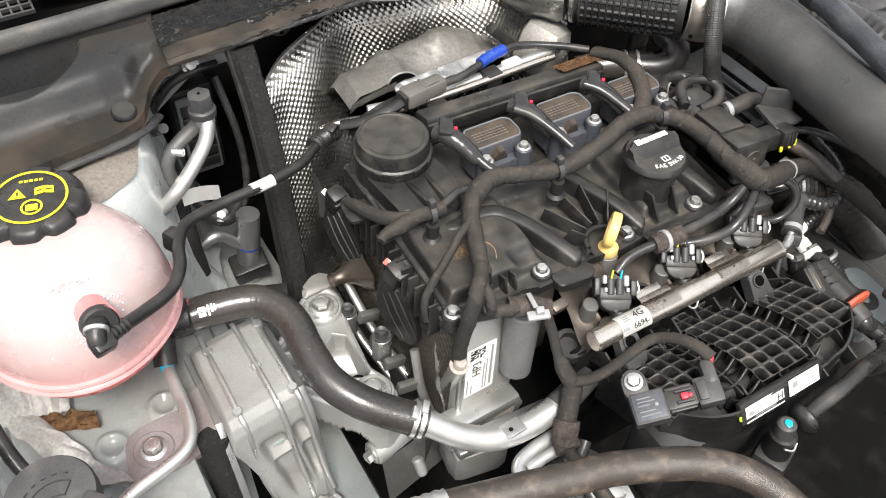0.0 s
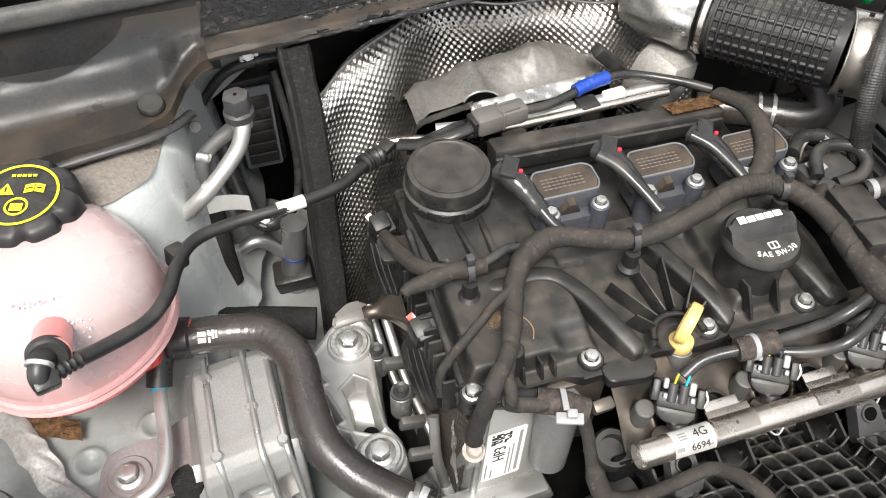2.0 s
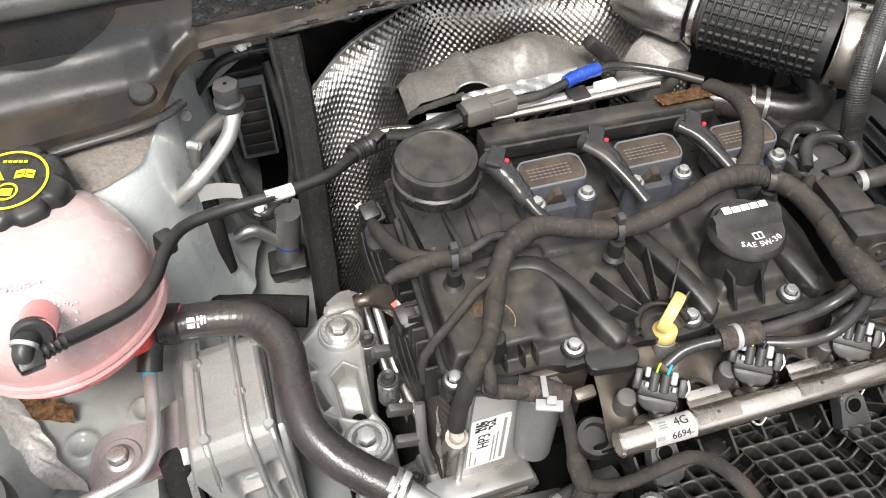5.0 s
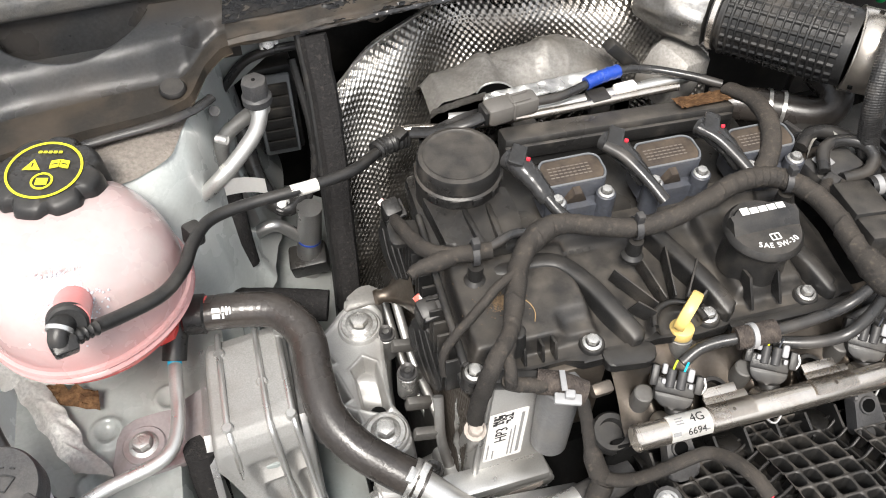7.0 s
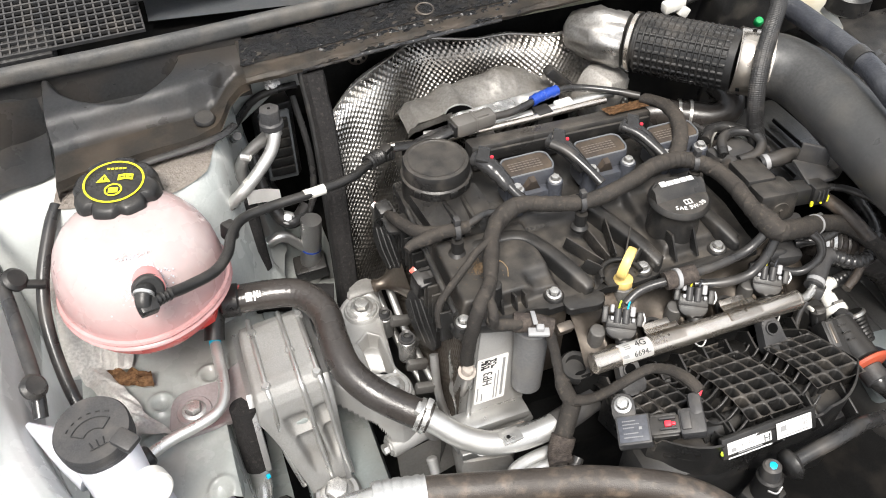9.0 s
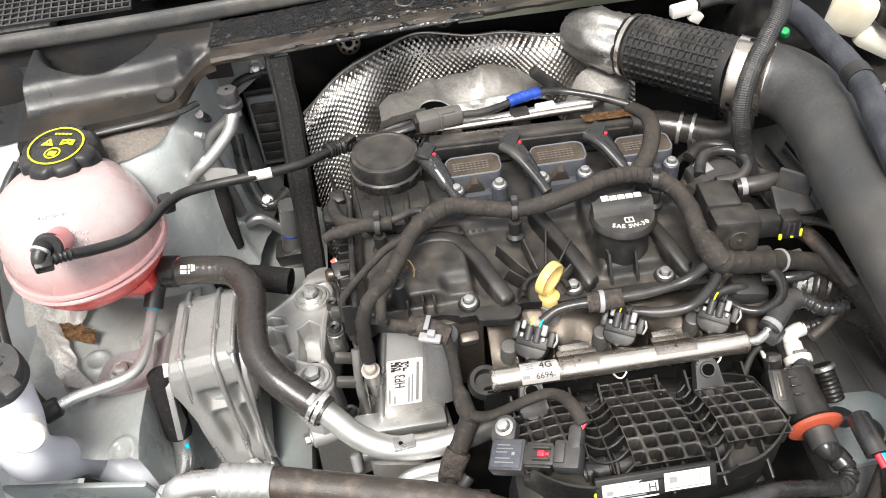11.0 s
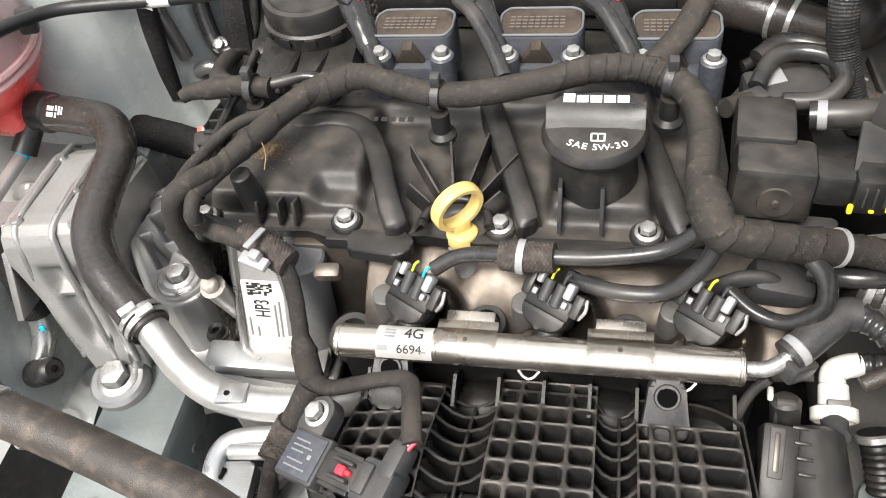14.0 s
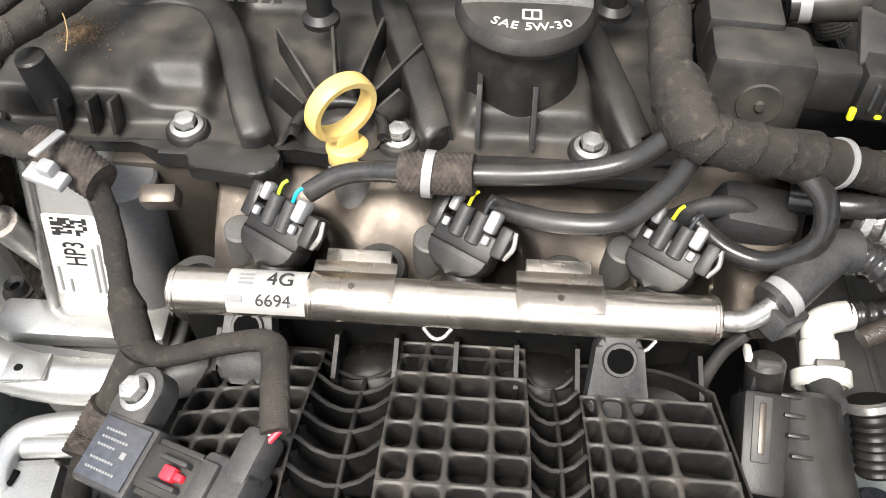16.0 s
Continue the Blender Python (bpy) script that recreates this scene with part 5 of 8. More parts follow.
# ---------------- left wing details ----------------
wn = thing("washer_filler", "milky plastic washer filler neck with a black cap", "washer filler", (-0.425, 0.05, 0.7))
part("neck", tube([(-0.423, 0.056, 0.880), (-0.417, 0.040, 0.852), (-0.408, 0.018, 0.82), (-0.3980, 0.0700, 0.7300), (-0.3670, 0.0620, 0.7100), (-0.3390, 0.0410, 0.6900)], lambda s: 0.0265 - 0.006 * min(1, s / 0.10), 28, 8), "neck", wn)
part("horn", tube([(-0.480, 0.100, 0.868), (-0.465, 0.084, 0.866), (-0.448, 0.066, 0.862), (-0.430, 0.050, 0.855)], lambda s: 0.003 + 0.28 * s, 24, 8), "neck", wn, "milky side spout")
capm = V((-0.4225, 0.0545, 0.892))
wcap = part("cap", lathe([(0.0270, -0.012), (0.0295, -0.011), (0.0295, -0.005), (0.0285, -0.004), (0.0300, -0.003), (0.0300, 0.006), (0.0287, 0.0085), (0, 0.0095)], capm, (0, -0.12, 1), 48), "plastic_grey", wn, "dusty black cap with an embossed wiper symbol")
part("cap_lip", rbox((-0.399, 0.036, 0.897), (0.016, 0.02, 0.008), 0.003, (7, 0, 45)), "plastic_grey", wn)
wm = Matrix.Translation(capm + V((0, -0.12, 1)).normalized() * 0.0098) @ frame_of((0, -0.12, 1)) @ pose(0, 0, 0, 0, 0, 14) @ Matrix.Diagonal((0.84, 0.84, 1, 1))
bm = bmesh.new()
def arc(r, a0, a1, w=0.0012, cx=0, cy=-0.014):
    pts = [(cx + r * math.sin(radians(a)), cy + r * math.cos(radians(a)), 0) for a in np.linspace(a0, a1, 12)]
    tube(pts, w / 2, 6, 1, bm=bm, smooth=False)
arc(0.024, -50, 50), arc(0.012, -50, 50)
tube([(-0.0092, -0.0063, 0), (-0.0184, 0.0014, 0)], 0.0006, 6, 1, bm=bm, smooth=False)
tube([(0.0092, -0.0063, 0), (0.0184, 0.0014, 0)], 0.0006, 6, 1, bm=bm, smooth=False)
for k in range(6):
    arc(0.030, -45 + 16 * k, -38 + 16 * k)
for x in (-0.005, 0, 0.005):
    tube([(x, -0.022, 0), (x * 1.3, -0.014, 0)], 0.0006, 6, 1, bm=bm, smooth=False)
tube([(-0.008, -0.022, 0), (0.008, -0.022, 0)], 0.0006, 6, 1, bm=bm, smooth=False)
bmesh.ops.transform(bm, matrix=wm, verts=bm.verts[:])
part("wiper_symbol", bm, "ink", wcap)
part("side_plug", cyl((-0.392, 0.012, 0.868), (-0.385, -0.002, 0.873), 0.0155, 0.015, 28, bevel=0.002), "white", wn, "white round plug")
cb = thing("wing_cable", "black cable with clips along the fender edge", "cable", (-0.46, 0.15, 0.85))
part("cable", tube([(-0.425, 0.275, 0.95), (-0.435, 0.255, 0.94), (-0.450, 0.215, 0.915), (-0.455, 0.18, 0.885), (-0.447, 0.13, 0.85), (-0.43, 0.095, 0.82), (-0.41, 0.075, 0.80)], 0.0058, 14, 8), "sleeve", cb)
part("branch", tube([(-0.49, 0.28, 0.95), (-0.487, 0.24, 0.94), (-0.478, 0.205, 0.930), (-0.470, 0.16, 0.915), (-0.463, 0.115, 0.90), (-0.464, 0.09, 0.885)], 0.006, 14, 8), "sleeve", cb)
for p in ((-0.468, 0.208, 0.932), (-0.460, 0.098, 0.915)):
    part("clip", lathe([(0, 0.006), (0.008, 0.006), (0.011, 0.003), (0.011, 0), (0.006, -0.004)], p, (0.6, -0.3, 0.7), 24), "plastic", cb)
part("clip_arm", rbox((-0.459, 0.207, 0.925), (0.03, 0.008, 0.006), 0.002, (0, 20, 0)), "plastic", cb)
ec = thing("edge_trim", "black rubber trim under the cowl over the strut tower", "trim", (-0.28, 0.27, 0.96), kind="structure")
part("trim", tube([(-0.40, 0.276, 0.963), (-0.34, 0.290, 0.964), (-0.29, 0.299, 0.964), (-0.264, 0.310, 0.963), (-0.250, 0.325, 0.960)], 0.0045, 12, 8, flat=0.7), "sleeve", ec)
part("arch", tube([(-0.250, 0.320, 0.950), (-0.252, 0.345, 0.930), (-0.258, 0.39, 0.895), (-0.250, 0.408, 0.895), (-0.222, 0.411, 0.925), (-0.195, 0.411, 0.934), (-0.170, 0.411, 0.935)], 0.0045, 12, 8), "sleeve", ec)
part("stud", cyl((-0.252, 0.292, 0.945), (-0.244, 0.287, 0.945), 0.0035, 0.0035, 12), "zinc", ec)
# black box seen in the gap behind the service port
mod = thing("wall_module", "black electrical module with cables in the dark gap", "module", (-0.2, 0.4, 0.82))
part("body", rbox((-0.200, 0.440, 0.850), (0.045, 0.03, 0.11), 0.004, (0, 0, 5)), "plastic", mod)
part("frame", rbox((-0.200, 0.420, 0.85), (0.036, 0.004, 0.10), 0.002), "slate", mod)
for i in range(6):
    part("fin", rbox((-0.200, 0.4165, 0.815 + 0.014 * i), (0.029, 0.005, 0.012), 0.001), "plastic", mod)
part("cable", tube([(-0.178, 0.40, 0.93), (-0.172, 0.375, 0.87), (-0.176, 0.36, 0.82), (-0.19, 0.35, 0.79)], 0.004, 12, 8), "sleeve", mod)
part("cable", tube([(-0.235, 0.39, 0.87), (-0.232, 0.37, 0.83), (-0.220, 0.35, 0.80), (-0.205, 0.345, 0.795), (-0.188, 0.36, 0.80)], 0.008, 14, 8), "sleeve", mod)
bolt(mod, (-0.213, 0.345, 0.802), 0.008, (0, -0.6, 0.8))

# ---------------- engine ----------------
def build_block():
    e = thing("engine_block", "stained bare aluminium cylinder head and block", "engine", (0.05, 0.12, 0.45))
    # head deck under the injectors, with ports
    ports = [(0.045, 0.030), (0.130, 0.030), (0.213, 0.030)]
    def deck(u, v):
        x, y = 0.006 + 0.260 * u, 0.010 + 0.070 * v
        z = 0.824 + 0.036 * v ** 1.1
        for px, py in ports:
            d = math.hypot((x - px), (y - py))
            z += 0.012 * math.exp(-((d - 0.016) / 0.006) ** 2) - 0.012 * math.exp(-(d / 0.010) ** 2)
        for px in (0.003, 0.088, 0.172):
            d = math.hypot(x - px, (y - 0.02) * 0.7)
            z -= 0.012 * math.exp(-(d / 0.014) ** 2)
        z += 0.002 * noise.noise((x * 40, y * 40, 0)) + 0.0045 * math.cos((x - 0.088) * 2 * math.pi / 0.084) * (1 - 0.75 * v ** 3) + 0.002 * math.cos((x - 0.02) * 2 * math.pi / 0.042) * (1 - v)
        return (x, y, z)
    part("head_deck", sheet(deck, 150, 50, 0.006), "alu_brown", e)
    # near-black front carries the shade between fuel rail and manifold
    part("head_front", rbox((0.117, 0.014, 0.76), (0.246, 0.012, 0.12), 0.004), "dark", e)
    for px, py in ((0.083, 0.031), (0.166, 0.030)):
        part("port_ring", lathe([(0.0075, 0), (0.0125, 0), (0.0125, 0.005), (0.0115, 0.007), (0.0085, 0.007), (0.0075, 0.0), (0, 0.0)], (px, py, 0.830), (0, -0.25, 1), 28), "plastic", e)
    for px in (0.022, 0.106, 0.19):
        part("boss", cyl((px, 0.036, 0.83), (px, 0.034, 0.854), 0.0085, 0.0075, 24, bevel=0.001), "alu_shadow", e)
    # polished lug left of the ports
    part("lug", prism([(-0.034, 0.866), (-0.006, 0.868), (-0.004, 0.846), (-0.022, 0.846), (-0.030, 0.852)], 0, 0.006, 0.002, m=plane_m((0, 0.052, 0), (1, 0, 0.0), (0, 0.25, 1))), "alu_mid", e)
    part("lug_face", rbox((-0.0120, 0.0400, 0.8645), (0.017, 0.010, 0.012), 0.003, (20, 0, 4)), "alu_brown", e, "small machined lug")
    part("port_rim", lathe([(0.0095, 0), (0.0165, 0), (0.0165, 0.006), (0.0145, 0.009), (0.0105, 0.009), (0.0095, 0.001), (0, 0.001)], (-0.002, 0.026, 0.814), (0, -0.25, 1), 32), "plastic", e, "black rubber port rim")
    part("head_end", rbox((-0.020, 0.068, 0.815), (0.048, 0.012, 0.094), 0.003), "alu_brown", e)
    part("cover_arch", tube([(0.212, 0.054, 0.850), (0.219, 0.053, 0.857), (0.228, 0.053, 0.862), (0.239, 0.053, 0.8615), (0.249, 0.053, 0.852), (0.254, 0.053, 0.842)], 0.004, 16, 8, flat=1.4), "plastic_grey", e, "dark arched cover edge")
    part("end_shoulder", rbox((0.248, 0.058, 0.852), (0.036, 0.024, 0.022), 0.006, (10, 12, 0)), "plastic_grey", e)
    # near-black filler blocks stand for the shade inside the engine
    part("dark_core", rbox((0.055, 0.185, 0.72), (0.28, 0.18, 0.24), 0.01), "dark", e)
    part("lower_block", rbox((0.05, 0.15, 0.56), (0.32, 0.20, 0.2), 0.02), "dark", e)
    return e


build_block()


def build_timing_cover():
    t = thing("timing_cover", "bright cast aluminium timing cover with polished facets and bolts", "timing cover", (-0.12, 0.12, 0.6))
    def gasket(u, v):
        y, z = 0.050 + 0.235 * u, 0.690 + (0.172 - 0.02 * u) * v
        x = -0.1075 - 0.008 * (1 - v) + 0.0012 * noise.noise((y * 30, z * 30, 2))
        return (x - 0.0007 * math.sin(y / 0.0042 * math.pi) * math.sin(z / 0.0042 * math.pi), y, z)
    part("mesh_plate", sheet(gasket, 230, 160), "alu_brown", t, "fine embossed metal heat plate")
    part("spool", lathe([(0, 0), (0.0065, 0), (0.0078, 0.003), (0.0062, 0.008), (0.0085, 0.016), (0.014, 0.024), (0.022, 0.031), (0.029, 0.037)], (-0.148, 0.223, 0.784), (1, -0.05, 0.12), 40, wobble=lambda a, r, h: 1 + (0.30 * max(0, math.sin(3 * a)) ** 3 if r > 0.012 else 0)), "alu_brown", t, "flared cast boss with polished webs")
    for p, q in (((-0.136, 0.262, 0.742), (-0.118, 0.140, 0.690)), ((-0.128, 0.235, 0.770), (-0.113, 0.118, 0.722)), ((-0.120, 0.100, 0.800), (-0.116, 0.062, 0.720))):
        part("cast_rib", tube([p, V(p).lerp(V(q), 0.5) + V((-0.004, 0, 0)), q], 0.0045, 12, 8, flat=0.6), "alu", t)
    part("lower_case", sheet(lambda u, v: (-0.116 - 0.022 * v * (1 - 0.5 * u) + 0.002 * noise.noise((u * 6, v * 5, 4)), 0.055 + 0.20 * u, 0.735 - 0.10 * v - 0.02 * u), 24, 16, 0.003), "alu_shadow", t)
    # oval cam sensors with their plugs and tags
    for top, low, tag in (((-0.1225, 0.1450, 0.8465), (-0.1160, 0.1090, 0.8010), (-0.1205, 0.1400, 0.8800)), ((-0.1225, 0.2620, 0.8420), (-0.1170, 0.2190, 0.8020), (-0.1225, 0.2640, 0.8600))):
        top, low, tag = V(top), V(low), V(tag)
        ax = (low - top).normalized()
        nrm = V((-0.86, -0.25, 0.32))
        nrm = (nrm - nrm.dot(ax) * ax).normalized()
        m = Matrix.Translation((top + low) / 2) @ Matrix((ax.cross(nrm), ax, nrm)).transposed().to_4x4()
        half = (low - top).length / 2 + 0.004
        oval = [(0.0185 * math.cos(a) * (1 - 0.12 * math.sin(a)), half * math.sin(a)) for a in np.linspace(0, 2 * math.pi, 40, endpoint=False)]
        body = part("cam_sensor", prism(oval, -0.006, 0.005, 0.003, m=m, seg=3), "plastic", t, "oval black cam sensor cover")
        for k in (-0.010, -0.002, 0.006):
            part("groove_rib", tube([m @ V((k, -half * 0.72, 0.0050)), m @ V((k * 1.15, 0, 0.0062)), m @ V((k, half * 0.72, 0.0050))], 0.0009, 8, 8), "plastic", body)
        part("lug", cyl(m @ V((-0.019, -half * 0.6, -0.004)), m @ V((-0.019, -half * 0.6, 0.005)), 0.0055, 0.005, 20, bevel=0.001), "plastic", body)
        mid = top.lerp(tag, 0.55)
        pl = part("sensor_plug", rbox(mid + V((0.002, -0.006, 0.004)), (0.016, 0.017, 0.034), 0.003, (18, -6, 10)), "plastic", t, "black sensor plug")
        part("plug_rim", rbox(tag + V((0.004, -0.009, 0.001)), (0.019, 0.018, 0.006), 0.002, (18, -6, 10)), "plastic_grey", pl)
        part("plug_tag", rbox(tag + V((-0.004, -0.001, 0.003)), (0.006, 0.010, 0.002), 0.0005, (30, -35, 10)), "tag_red", pl, "small white and red tag")
    part("pale_bracket", sheet(lambda u, v: (-0.128 + 0.004 * math.sin(3 * v), 0.285 + 0.020 * u - 0.018 * v, 0.872 - 0.050 * v - 0.01 * u), 6, 12, 0.0025), "alu_mid", t, "pale bent bracket")
    def shard(u, v):
        w = 0.004 + 0.018 * math.sin(min(1, v * 1.3) * 2.2)
        return (-0.108 + w * (u - 0.3) + 0.004 * noise.noise((u * 4, v * 6, 3)), 0.085 - 0.034 * v + 0.006 * u + 0.005 * noise.noise((u * 5, v * 7, 8)), 0.838 - 0.095 * v)
    part("bright_web", sheet(shard, 14, 30, 0.003), "alu_bright", t, "bright bent web")
    for x, y, z in ((-0.139, 0.128, 0.800), (-0.134, 0.062, 0.748), (-0.145, 0.19, 0.77)):
        part("bolt_boss", cyl((x, y, z - 0.03), (x, y, z), 0.0095, 0.009, 20, bevel=0.001), "alu", t)
        part("dark_bolt", lathe([(0.003, 0.004), (0.0055, 0.006), (0.0065, 0.0), (0.0085, 0.0), (0.0085, -0.002)], (x, y, z + 0.002), segs=20), "plastic_grey", t)
    for i in range(4):
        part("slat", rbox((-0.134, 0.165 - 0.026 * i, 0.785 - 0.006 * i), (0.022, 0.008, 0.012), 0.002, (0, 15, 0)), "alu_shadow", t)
    part("tray", prism(rounded([(-0.134, 0.195), (-0.108, 0.19), (-0.106, 0.215), (-0.132, 0.222)], 0.006), 0.884, 0.888, 0.001), "plastic", t)
    return t


build_timing_cover()


def build_module():
    h = thing("phaser_housing", "bare aluminium front housing with a printed label", "housing", (-0.07, 0.04, 0.72))
    # sloping face that carries the label
    face = plane_m((-0.0745, 0.0555, 0.790), (1, 0.1, -0.05), (0.02, 0.19, 1))
    out = rounded([(-0.033, -0.055), (0.034, -0.052), (0.042, 0.066), (0.030, 0.078), (-0.014, 0.084)], 0.008)
    part("body", prism(out, -0.05, 0.0, 0.004, m=face), "alu_arm", h)
    part("body_edge", tube([face @ V((-0.030, -0.05, 0)), face @ V((-0.022, 0.015, 0)), face @ V((-0.014, 0.078, 0))], 0.003, 12, 6), "alu", h)
    part("base_flange", prism(rounded([(-0.048, -0.070), (0.040, -0.066), (0.040, -0.050), (-0.046, -0.054)], 0.006), -0.05, 0.014, 0.003, m=face), "alu_bright", h)
    part("cylinder", cyl((-0.041, 0.048, 0.780), (-0.037, 0.055, 0.860), 0.0150, 0.0165, 36, bevel=0.0015), "solenoid_grey", h, "dusty grey cylindrical solenoid")
    part("stud", lathe([(0.0078, 0.0), (0.0078, -0.05)], (-0.1045, 0.0500, 0.827), (0, -0.3, 1), 24), "alu_mid", h)
    part("stud_head", lathe([(0, 0.010), (0.0048, 0.010), (0.0060, 0.0085), (0.0060, 0.003), (0.0088, 0.002), (0.0088, 0.0), (0, 0)], (-0.1045, 0.0500, 0.827), (0, -0.3, 1), 12), "sealer", h, "dusty beige bolt head")
    lm = plane_m((-0.076, 0.0551, 0.795), (1, 0.1, -0.15), (0.09, 0.19, 1)) @ Matrix.Diagonal((1.19, 0.80, 1, 1))
    lab = part("label", prism(rounded([(-0.0145, -0.0355), (0.0145, -0.0355), (0.0145, 0.0355), (-0.0145, 0.0355)], 0.002), -0.0006, 0.0, m=lm), "paper", h, "white printed part label")
    turn = pose(0, 0, 0.0003, 0, 0, 90)
    letters("HP3", 0.0125, "ink", lm @ Matrix.Translation((-0.0035, 0.003, 0)) @ turn, lab)
    rnd = random.Random(7)
    rows = [(0.0035, -0.012, 0.001, 0.040), (0.0062, -0.010, 0.001, 0.044), (0.0105, 0.0, 0.0022, 0.060), (-0.0122, -0.020, 0.001, 0.022), (-0.008, -0.026, 0.001, 0.012)]
    bars([(x, y, w, hh) for x, y, w, hh in rows], "ink_grey", lm @ Matrix.Translation((0, 0, 0.0003)), lab)
    cells = [(-0.0105 + 0.0016 * i, 0.0195 + 0.0016 * j, 0.0016, 0.0016) for i in range(9) for j in range(9) if rnd.random() < 0.5]
    bars(cells, "ink", lm @ Matrix.Translation((0, 0, 0.0003)), lab, "mottled_square")
    part("foot_bar", rbox((-0.086, 0.041, 0.7515), (0.090, 0.024, 0.014), 0.004, (0, 6, 4)), "alu_bright", h, "bright machined foot")
    part("seep", prism(rounded([(-0.032, -0.064), (0.028, -0.062), (0.03, -0.056), (-0.03, -0.057)], 0.003), 0.0145, 0.0149, m=face), "sealer", h, "dried beige residue")
    return h


build_module()


def ridge(pts, w, z0):
    """A rounded bar standing on z0, its top along pts."""
    bm = bmesh.new()
    line = spline(pts, 8)
    rows = []
    for i, p in enumerate(line):
        t = (line[min(i + 1, len(line) - 1)] - line[max(0, i - 1)])
        t.z = 0
        t.normalize()
        n = V((-t.y, t.x, 0))
        k = min(1, math.sqrt(min(1, (len(line) - 1 - i + 0.15) / 5)))
        rows.append([bm.verts.new((*(p + n * w * k * o).xy, z)) for o, z in ((-1.12, z0), (-1, p.z), (-0.93, p.z + 0.0028), (-0.76, p.z + 0.0044), (0, p.z + 0.005), (0.76, p.z + 0.0044), (0.93, p.z + 0.0028), (1, p.z), (1.12, z0))])
    for a, b in zip(rows, rows[1:]):
        for k in range(8):
            bm.faces.new((a[k], a[k + 1], b[k + 1], b[k]))
    bm.faces.new(rows[0]), bm.faces.new(rows[-1][::-1])
    return bm


def build_valve_cover():
    c = thing("valve_cover", "ribbed dusty black plastic valve cover", "valve cover", (0.05, 0.13, 0.85))
    edge = []
    xs = [-0.112, -0.10, -0.085, -0.03, -0.018, 0.004, 0.015, 0.045, 0.075, 0.1, 0.112, 0.15, 0.162, 0.186, 0.2, 0.216]
    ys = [0.072, 0.061, 0.066, 0.068, 0.060, 0.060, 0.066, 0.066, 0.062, 0.062, 0.067, 0.067, 0.061, 0.061, 0.066, 0.07]
    edge = list(zip(xs, ys)) + [(0.222, 0.13), (0.216, 0.262), (-0.03, 0.272), (-0.106, 0.245), (-0.112, 0.15)]
    part("flange", prism(edge, 0.8625, 0.871, 0.002), "plastic", c)
    # deck with its hollows between the ribs
    def deck(u, v):
        x, y = -0.108 + 0.324 * u, 0.068 + 0.115 * v
        z = 0.8712 + 0.004 * v
        left = 1 / (1 + math.exp((x - 0.000) * 700)) * 1 / (1 + math.exp(-(y - 0.080) * 1300)) / (1 + math.exp((y - 0.164) * 500)) / (1 + math.exp(-(x + 0.098) * 900))
        notch = 1 - 0.55 / (1 + math.exp(-(x + 0.028) * 500)) / (1 + math.exp((y - 0.098) * 500))
        z += 0.016 * left * notch
        right = 1 / (1 + math.exp(-(x - 0.117) * 700)) / (1 + math.exp((x - 0.176) * 700)) / (1 + math.exp(-(y - 0.082) * 700))
        z += 0.012 * right
        d = math.hypot(x - 0.063, y - 0.070)
        z += 0.009 * math.exp(-((d - 0.021) / 0.0035) ** 2) / (1 + math.exp(-(y - 0.066) * 900)) + 0.012 / (1 + math.exp((d - 0.012) * 900)) * 0
        z += 0.012 / (1 + math.exp(-(y - 0.165) * 500))
        return (x, y, z + 0.0006 * noise.noise((x * 50, y * 50, 0)))
    part("deck", sheet(deck, 240, 90), "plastic_dusty", c)
    # heavy rounded ribs
    for pts in ([(-0.0920, 0.1680, 0.8800), (-0.0550, 0.1470, 0.8860), (-0.0330, 0.1490, 0.8870), (-0.0100, 0.1430, 0.8870), (0.0060, 0.1190, 0.8860), (0.0170, 0.0900, 0.8840), (0.0260, 0.0700, 0.8790), (0.0290, 0.0640, 0.8750)],
                [(0.0730, 0.1670, 0.8860), (0.0830, 0.1380, 0.8860), (0.0960, 0.1010, 0.8850), (0.1050, 0.0750, 0.8790), (0.1080, 0.0700, 0.8750)],
                [(0.1670, 0.1600, 0.8860), (0.1760, 0.1280, 0.8860), (0.1850, 0.0950, 0.8850), (0.1930, 0.0740, 0.8790), (0.1960, 0.0710, 0.8750)]):
        part("rib", ridge(pts, 0.0074, 0.868), "plastic", c, angle=60)
    # thin fan ribs round the dipstick boss
    for a, far in ((-58, 0.038), (-34, 0.064), (-10, 0.060), (12, 0.066), (36, 0.058), (60, 0.034)):
        d = V((math.sin(radians(a)), math.cos(radians(a)), 0))
        p, q = V((0.063, 0.070, 0.879)) + d * 0.022, V((0.063, 0.070, 0.886)) + d * far
        part("fan_rib", rbox((p + q) / 2, (0.0017, (q - p).length, 0.016), 0.0005, (math.degrees(math.asin(0.007 / (q - p).length)), 0, -a)), "plastic_dusty", c)
    part("dipstick_boss", tube([V((0.063, 0.070, 0.879)) + 0.020 * V((math.cos(radians(a)), math.sin(radians(a)), 0)) for a in range(-5, 190, 15)], 0.0028, 10, 2), "plastic", c)
    for x in (-0.062, -0.048, -0.038):
        part("small_rib", rbox((x, 0.076, 0.879), (0.0022, 0.014, 0.016), 0.0006, (-20, 0, 0)), "plastic", c)
    for x in (0.124, 0.148):
        part("gusset", prism([(0, 0), (0.028, 0), (0.028, 0.02), (0.016, 0.022), (0.004, 0.006)], -0.0012, 0.0012, 0.0004, m=plane_m((x, 0.068, 0.876), (0, 1, 0), (0, 0, 1))), "plastic", c)
    # fins down the left side
    for i in range(13):
        y = 0.078 + 0.0115 * i
        part("side_fin", rbox((-0.1145, y, 0.868), (0.012, 0.0024, 0.040), 0.0006), "plastic", c)
